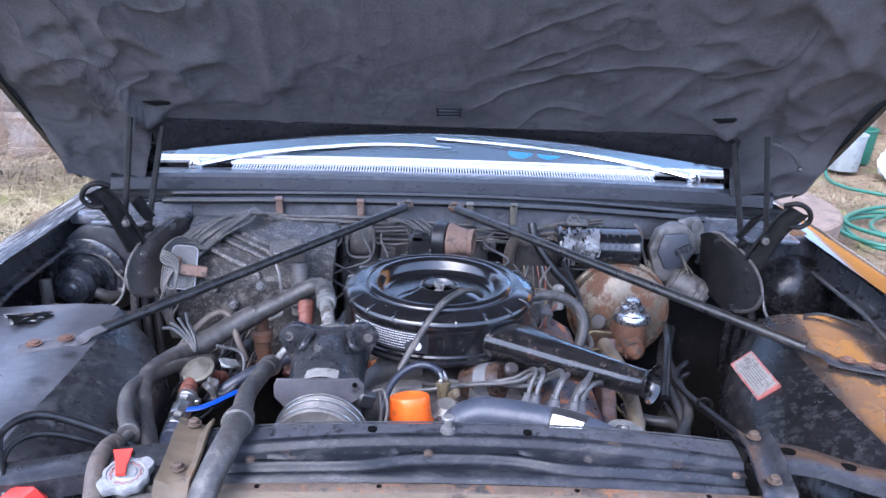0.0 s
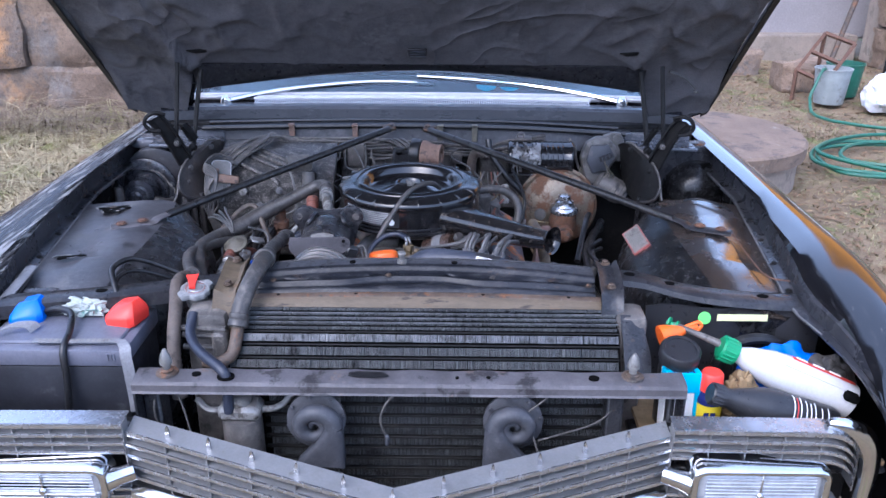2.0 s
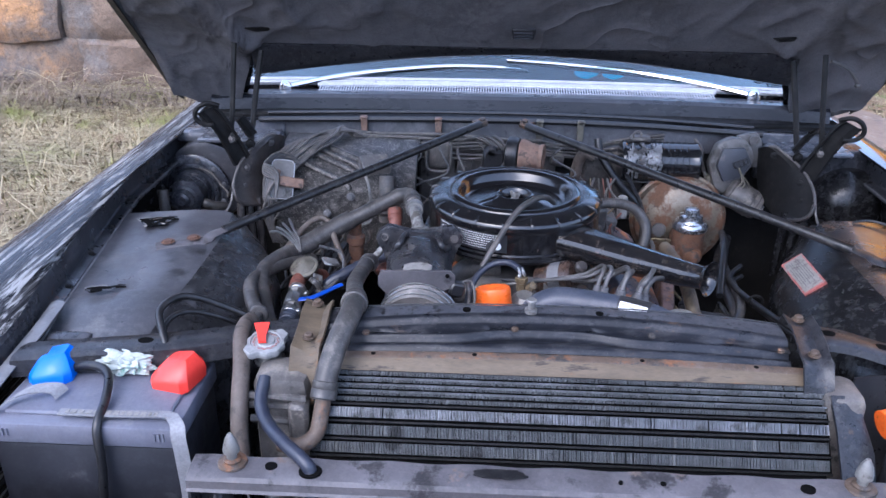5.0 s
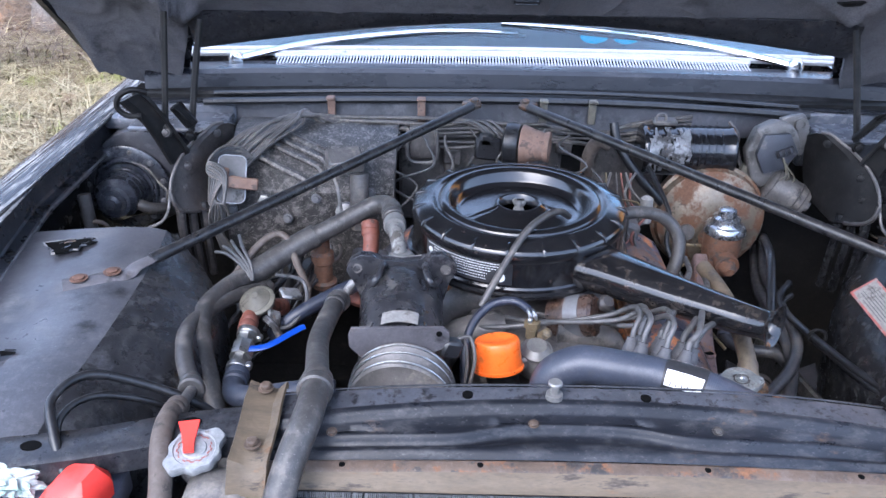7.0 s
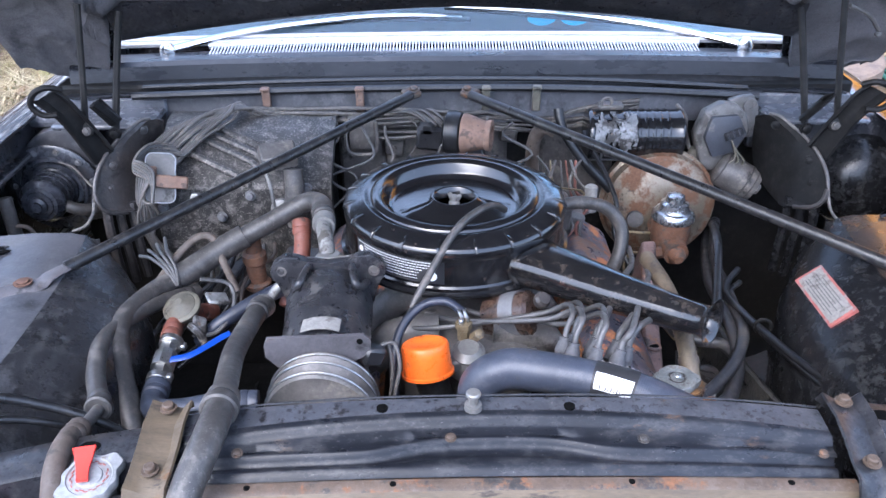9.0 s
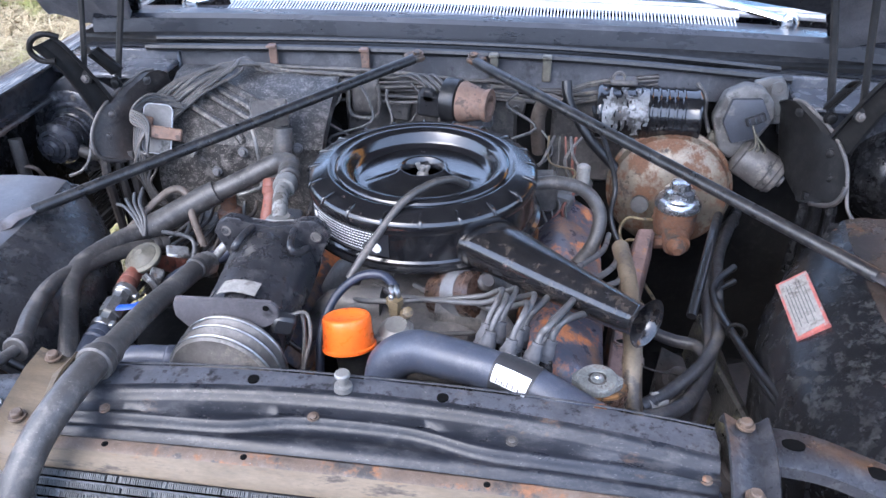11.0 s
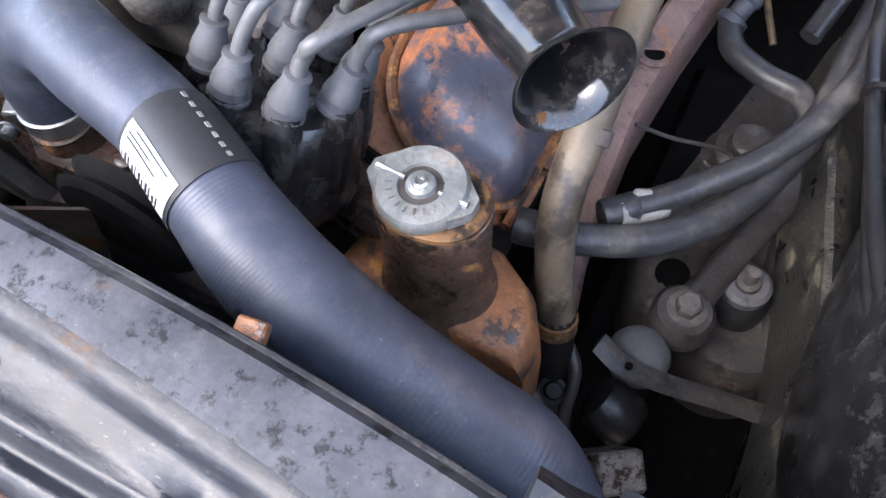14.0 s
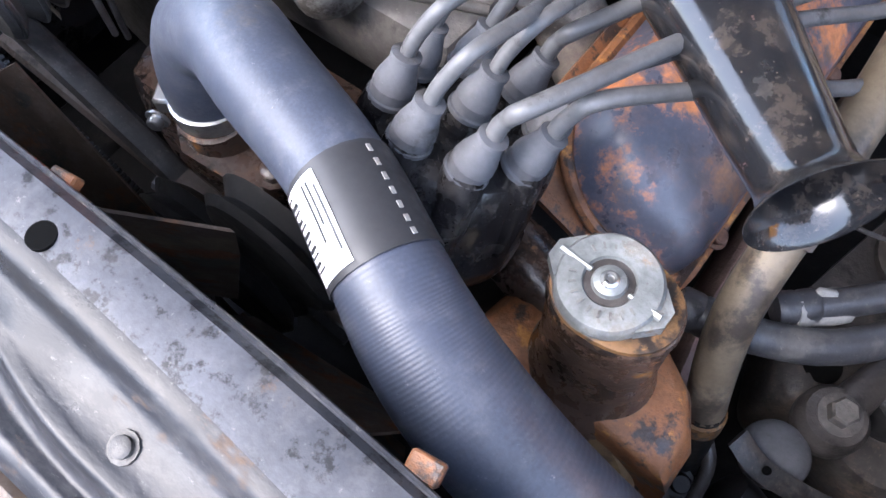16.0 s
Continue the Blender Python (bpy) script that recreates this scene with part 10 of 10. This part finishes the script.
wire("hose_sleeve", [(-0.325, 1.442, 0.911), (-0.365, 1.425, 0.893), (-0.41, 1.395, 0.873), (-0.432, 1.378, 0.867)], 0.0205, "rubber", "grey rubber sleeve round the thick hose", "sleeve", seg=16)
wire("ac_hose", [(-0.40, 1.38, 0.84), (-0.45, 1.31, 0.86), (-0.48, 1.20, 0.88), (-0.46, 1.11, 0.892), (-0.432, 1.045, 0.90), (-0.418, 1.018, 0.906)], 0.0125, "rubber", "grey hose running beside the thick hose", "hose", seg=14)
bm = B()
lathe(bm, (-0.419, 1.020, 0.906), (0.05, -1, 0.25), [(0.0145, 0), (0.017, 0.002), (0.017, 0.010), (0.0145, 0.012)], 20)
single("hose_collar", bm, "rubber", "dull rubber hose collar", "collar")
wire("ac_pipe", [(-0.418, 1.018, 0.906), (-0.415, 0.975, 0.920), (-0.414, 0.945, 0.932)], 0.0075, "grime", "thin grimy pipe above the ledge", "pipe", seg=12)
wire("ac_hose", [(-0.414, 0.955, 0.929), (-0.412, 0.915, 0.943), (-0.405, 0.87, 0.945), (-0.392, 0.82, 0.93), (-0.385, 0.775, 0.90), (-0.382, 0.75, 0.85), (-0.375, 0.735, 0.78)], 0.0125, "rubber_brown", "grey-brown hose bending down in front of the ledge", "hose", seg=14)
wire("ac_hose", [(-0.258, 1.225, 0.915), (-0.262, 1.16, 0.925), (-0.262, 1.08, 0.942), (-0.250, 1.0, 0.965), (-0.238, 0.93, 0.985)], 0.0145, "rubber", "grey hose from the compressor over the panel", "hose", seg=14)
wire("ac_hose", [(-0.240, 0.945, 0.982), (-0.236, 0.905, 0.992), (-0.238, 0.86, 0.992), (-0.248, 0.82, 0.975), (-0.258, 0.785, 0.945), (-0.262, 0.765, 0.915)], 0.0165, "rubber", "thick grey hose sleeve over the panel edge", "hose", seg=16)
bm = B()
lathe(bm, (-0.238, 0.925, 0.987), (0.02, -1, 0.15), [(0.0185, 0), (0.021, 0.002), (0.021, 0.012), (0.0185, 0.014)], 24)
single("hose_collar", bm, "rubber", "rubber collar round the grey hose", "collar")
wire("ac_pipe", [(-0.260, 0.772, 0.925), (-0.264, 0.755, 0.895), (-0.27, 0.74, 0.872), (-0.29, 0.728, 0.862), (-0.32, 0.735, 0.858)], 0.0115, "rusty", "rusty bent pipe in front of the condenser", "pipe", seg=12)
wire("drain_hose", [(-0.352, 0.80, 0.925), (-0.352, 0.768, 0.905), (-0.335, 0.735, 0.893), (-0.305, 0.70, 0.889), (-0.272, 0.672, 0.882), (-0.262, 0.664, 0.865), (-0.262, 0.66, 0.80)], 0.0095, "rubber_blue", "blue-black hose passing through the tie bar", "hose", seg=12)

# heater valve with the blue lever
hv = thing("ball_valve", (-0.405, 1.19, 0.80), "shiny ball valve with clamps and a blue lever", "valve")
bm = B()
cyl(bm, (-0.405, 1.155, 0.822), (-0.410, 1.25, 0.838), 0.013, seg=6)
lathe(bm, (-0.407, 1.19, 0.828), (0, 1, 0.15), [(0.017, 0), (0.018, 0.004), (0.018, 0.026), (0.016, 0.03)], 8)
part("body", bm, "steel", hv)
for y in (1.162, 1.235):
    bm = B()
    lathe(bm, (-0.4055, y, 0.823 + (y - 1.155) * 0.16), (0, 1, 0.15), [(0.017, 0), (0.018, 0.001), (0.018, 0.010), (0.017, 0.011)], 22)
    box(bm, (-0.388, y + 0.004, 0.832), (0.010, 0.012, 0.010), bev=0.002)
    part("clamp", bm, "steel", hv)
bm = B()
tube(bm, [(-0.392, 1.195, 0.842), (-0.37, 1.195, 0.846), (-0.355, 1.205, 0.848), (-0.325, 1.235, 0.852), (-0.315, 1.242, 0.853)], 0.0075, 8, 3, flat=0.4)
part("lever", bm, "bluelever", hv, "bright blue lever")
wire("heater_hose", [(-0.404, 1.16, 0.822), (-0.402, 1.125, 0.822), (-0.388, 1.10, 0.828), (-0.35, 1.095, 0.832), (-0.30, 1.105, 0.834), (-0.25, 1.11, 0.83)], 0.0165, "rubber_new", "blue-grey hose below the ball valve", "hose", seg=14)
wire("heater_hose", [(-0.410, 1.25, 0.838), (-0.412, 1.285, 0.84), (-0.405, 1.33, 0.83), (-0.38, 1.38, 0.80)], 0.0135, "redhose", "red-brown hose above the ball valve", "hose", seg=14)
wire("heater_hose", [(-0.232, 1.46, 0.93), (-0.228, 1.43, 0.90), (-0.235, 1.40, 0.86), (-0.25, 1.36, 0.82)], 0.014, "redhose", "faded red hose behind the compressor", "hose", seg=14)
wire("heater_hose", [(-0.19, 1.37, 0.88), (-0.27, 1.34, 0.86), (-0.34, 1.30, 0.835), (-0.38, 1.29, 0.80)], 0.0125, "rubber_blue", "dark navy hose beside the compressor", "hose", seg=14)
wire("coolant_hose", [(-0.27, 1.11, 0.80), (-0.21, 1.08, 0.81), (-0.13, 1.07, 0.80)], 0.018, "rubber_dark", "thick black hose under the compressor", "hose", seg=14)
# vacuum pod with its bracket
vp = thing("vacuum_pod", (-0.405, 1.304, 0.82), "cream disc-shaped vacuum pod with crumpled foil", "vacuum pod")
bm = B()
lathe(bm, (-0.405, 1.308, 0.858), (-0.15, -0.35, 0.9), [(0.018, -0.016), (0.027, -0.010), (0.030, -0.004), (0.030, 0.0), (0.026, 0.003), (0.024, 0.003), (0.022, 0.006), (0.010, 0.010), (0.006, 0.014)], 32)
part("disc", bm, "cream", vp)
bm = B()
box(bm, (-0.372, 1.28, 0.842), (0.022, 0.034, 0.008), rot=(20, 30, 20), bev=0.003)
box(bm, (-0.352, 1.325, 0.862), (0.036, 0.028, 0.007), rot=(10, 20, 30), bev=0.003)
tube(bm, [(-0.385, 1.27, 0.85), (-0.37, 1.265, 0.838), (-0.362, 1.262, 0.82)], 0.006, 8, 3)
part("bracket", bm, "foil", vp)
wire("wire", [(-0.375, 1.33, 0.895), (-0.335, 1.345, 0.875), (-0.325, 1.31, 0.85), (-0.345, 1.28, 0.83), (-0.365, 1.27, 0.83)], 0.0035, "wire_grey", "grey vacuum wire loop")
wire("vacuum_pipe", [(-0.455, 1.36, 0.87), (-0.43, 1.41, 0.895), (-0.40, 1.43, 0.915), (-0.375, 1.43, 0.91), (-0.355, 1.40, 0.88), (-0.335, 1.38, 0.84)], 0.0065, "rubber_brown", "tan bent vacuum pipe behind the thick hose", "pipe", seg=10)
for k in range(4):
    wire("vacuum_wire", [(-0.50 + 0.012 * k, 1.42 + 0.01 * k, 0.885 + 0.006 * k), (-0.475 + 0.01 * k, 1.40, 0.893 + 0.004 * k), (-0.445 + 0.006 * k, 1.375, 0.887), (-0.42, 1.35, 0.87)], 0.003, "wire_grey", "pale thin vacuum tube over the hose", "wire")
fs = thing("expansion_valve", (-0.325, 1.46, 0.80), "rusty brown valve fitting below the hose", "valve")
bm = B()
lathe(bm, (-0.322, 1.47, 0.79), (0, 0, 1), [(0.020, 0), (0.024, 0.006), (0.024, 0.012), (0.017, 0.016), (0.017, 0.05), (0.021, 0.054), (0.021, 0.07), (0.014, 0.075), (0.014, 0.10)], 20)
part("body", bm, "mastercyl", fs)

# wiring along the firewall: many thin dusty lines
rnd = random.Random(21)
for k in range(9):
    z = 0.992 - 0.006 * k
    y = 1.832 - 0.006 * (k % 3)
    pts = [(-0.575 + 0.003 * k, 1.655 - 0.002 * k, 0.84), (-0.575 + 0.006 * k, 1.665, 0.91), (-0.552 + 0.011 * k, 1.70 + 0.003 * k, 0.962 + 0.002 * (k % 3)), (-0.50 + 0.012 * k, 1.752 + 0.004 * k, 0.992 + 0.003 * (k % 4)), (-0.40, 1.80 + 0.003 * k, 1.004 + 0.002 * (k % 3)), (-0.33, y, z)]
    x = -0.34
    while x < 0.02:
        x += rnd.uniform(0.07, 0.13)
        pts.append((x, y + rnd.uniform(-0.012, 0.006), z + rnd.uniform(-0.016, 0.008)))
    wire("harness_wire", pts, rnd.choice((0.003, 0.0038, 0.0045)), "wire", "dusty wire of the harness along the firewall", "wire", 5, 6, "harness wires")
for k in range(6):
    pts = [(-0.09 + 0.012 * k, 1.82, 0.985), (-0.06 + 0.01 * k, 1.80, 0.995 + 0.004 * (k % 2)), (-0.03 + 0.012 * k, 1.785, 0.985 - 0.004 * k), (-0.02 + 0.008 * k, 1.79, 0.965), (-0.015 + 0.006 * k, 1.79, 0.945)]
    wire("harness_wire", pts, 0.003, "wire_grey" if k % 2 else "wire", "thin wire to the connector block", "wire", 5, 6, "harness wires")
for k in range(6):
    z = 0.98 - 0.008 * k
    pts = [(0.09, 1.84, z), (0.16, 1.835, z + rnd.uniform(-0.01, 0.01)), (0.24, 1.835, z - 0.005 + rnd.uniform(-0.01, 0.01)), (0.30, 1.845, z + rnd.uniform(-0.01, 0.01)), (0.42, 1.85, z + 0.02)]
    wire("harness_wire", pts, rnd.choice((0.003, 0.004)), "wire", "dusty wire of the harness along the firewall", "wire", 5, 6, "harness wires")
for k in range(7):
    a = rnd.uniform(0.21, 0.27)
    pts = [(0.22 + 0.01 * k, 1.70, 0.93), (a, 1.65, 0.90 + rnd.uniform(-0.02, 0.03)), (a + rnd.uniform(-0.02, 0.05), 1.60, 0.89 + rnd.uniform(-0.02, 0.02)), (0.24 + rnd.uniform(-0.03, 0.03), 1.56, 0.86), (0.22 + rnd.uniform(-0.03, 0.05), 1.52, 0.82)]
    wire("carburettor_wire", pts, rnd.choice((0.002, 0.003)), rnd.choice(("wire", "brass", "redhose", "wire")), "thin tangled wire beside the carburettor", "wire", 5, 6)
bm = B()
box(bm, (0.215, 1.56, 0.89), (0.05, 0.05, 0.06), rot=(10, 0, 10), bev=0.006)
box(bm, (0.24, 1.60, 0.86), (0.06, 0.07, 0.05), rot=(0, 15, 0), bev=0.008)
single("carburettor_linkage", bm, "grime", "dirty carburettor linkage block", "linkage")
for k in range(6):
    q = 0.004 * k
    pts = [(-0.505 + q, 1.690, 0.972 - q), (-0.533, 1.655 + q, 0.990 - 1.5 * q), (-0.556 - 0.3 * q, 1.632, 0.975 - q), (-0.563 + 0.5 * q, 1.622, 0.950 + q), (-0.545 + q, 1.616, 0.940 + 0.5 * q), (-0.530, 1.617 - q, 0.935 - 2 * q)]
    wire("wire", pts, 0.0026, "wire_grey" if k % 2 else "wire", "looped dusty wire round the bracket plate")
for k in range(7):
    q = 0.005 * k
    pts = [(-0.530 - q, 1.625, 0.935), (-0.545 - 0.6 * q, 1.612, 0.915 - q), (-0.556 + 0.7 * q, 1.605, 0.890), (-0.566 + 1.2 * q, 1.602 + 0.5 * q, 0.860 + (0.008 if k % 2 else -0.006)), (-0.560 + 0.5 * q, 1.612, 0.82), (-0.55 + q, 1.62, 0.77)]
    wire("wire", pts, 0.0028, "wire_grey" if k % 3 else "wire", "tangled dusty wire hanging by the hinge")
# wheelhouse label on the right dome
lab = thing("warning_label", (0.58, 1.262, 0.885), "white warning label with a red border", "label")
c0, c1, c2, c3 = V(0.561, 1.322, 0.888), V(0.597, 1.324, 0.915), V(0.602, 1.207, 0.911), V(0.567, 1.203, 0.882)


def on_label(u, v, up=0.0):
    return (c0.lerp(c1, u)).lerp(c3.lerp(c2, u), v) + V(-0.55, -0.05, 0.83) * up


bm = B()
sheet(bm, [[on_label(u, v) for u in (0, 0.5, 1)] for v in (0, 0.5, 1)], (0.003, 0, -0.006))
part("border", bm, "fadedred", lab, "faded red border")
bm = B()
sheet(bm, [[on_label(u, v, 0.0008) for u in (0.08, 0.5, 0.92)] for v in (0.04, 0.5, 0.96)], (0.0002, 0, -0.0003))
part("paper", bm, "faded", lab)
bm = B()
for k in range(7):
    u0 = 0.16 + 0.10 * k
    sheet(bm, [[on_label(u0 + du, v, 0.0014) for du in (0, 0.03)] for v in (0.12 if k % 3 else 0.25, 0.5, 0.86 if k % 2 else 0.74)], (0.0001, 0, -0.0002))
part("print_bar", bm, "wire_grey", lab)

# small pipes, wires and brackets in the gap beside the compressor
rnd = random.Random(33)
for k in range(10):
    x0, y0_ = -0.30 - 0.014 * k, 1.40 - 0.02 * (k % 4)
    pts = [(x0, y0_ + 0.14, 0.84 + 0.01 * (k % 3))]
    for q in range(4):
        pts.append((x0 - 0.03 * q + rnd.uniform(-0.02, 0.02), y0_ + 0.10 - 0.05 * q + rnd.uniform(-0.015, 0.015), 0.82 - 0.02 * q + rnd.uniform(-0.02, 0.02)))
    wire("loose_wire", pts, rnd.choice((0.002, 0.0028, 0.0036)), rnd.choice(("wire", "wire_grey", "rubber_dark", "rubber_brown")), "thin dirty wire in the gap beside the compressor", "wire", 5, 8, "loose wires")
for k in range(9):
    x0 = -0.21 + 0.052 * k
    pts = [(x0, 1.80 - 0.01 * (k % 2), 0.985 - 0.01 * (k % 3)), (x0 + rnd.uniform(-0.03, 0.03), 1.785, 0.95), (x0 + rnd.uniform(-0.04, 0.04), 1.77 + rnd.uniform(-0.02, 0.02), 0.915), (x0 + rnd.uniform(-0.06, 0.06), 1.74, 0.875), (x0 + rnd.uniform(-0.07, 0.07), 1.70, 0.83)]
    wire("loose_wire", pts, rnd.choice((0.0022, 0.003)), rnd.choice(("wire", "wire_grey", "rubber_dark")), "thin dirty wire hanging down the firewall", "wire", 5, 8, "loose wires")
for x, z, w in ((-0.235, 0.93, 0.03), (-0.09, 0.905, 0.04), (0.075, 0.90, 0.05), (0.15, 0.93, 0.035)):
    bm = B()
    box(bm, (x, 1.845, z), (w, 0.03, w * 0.9), rot=(0, rnd.uniform(-8, 8), 0), bev=0.004)
    bolt(bm, (x, 1.829, z), (0, -1, 0), 0.005, 0.006)
    single("firewall_bracket", bm, rnd.choice(("plategrey", "grime", "blackplastic")), "small dusty bracket bolted to the firewall", "bracket", "firewall brackets")
for x, y, z in ((-0.245, 1.50, 0.80), (-0.37, 1.50, 0.78)):
    bm = B()
    box(bm, (x, y, z), (0.07, 0.05, 0.09), rot=(10, 15, 20), bev=0.006)
    tube(bm, [(x, y - 0.03, z + 0.03), (x + 0.01, y - 0.06, z + 0.02), (x + 0.02, y - 0.08, z - 0.03)], 0.009, 10, 4)
    single("engine_bracket", bm, "greasy", "greasy cast bracket on the engine side", "bracket", "engine brackets")
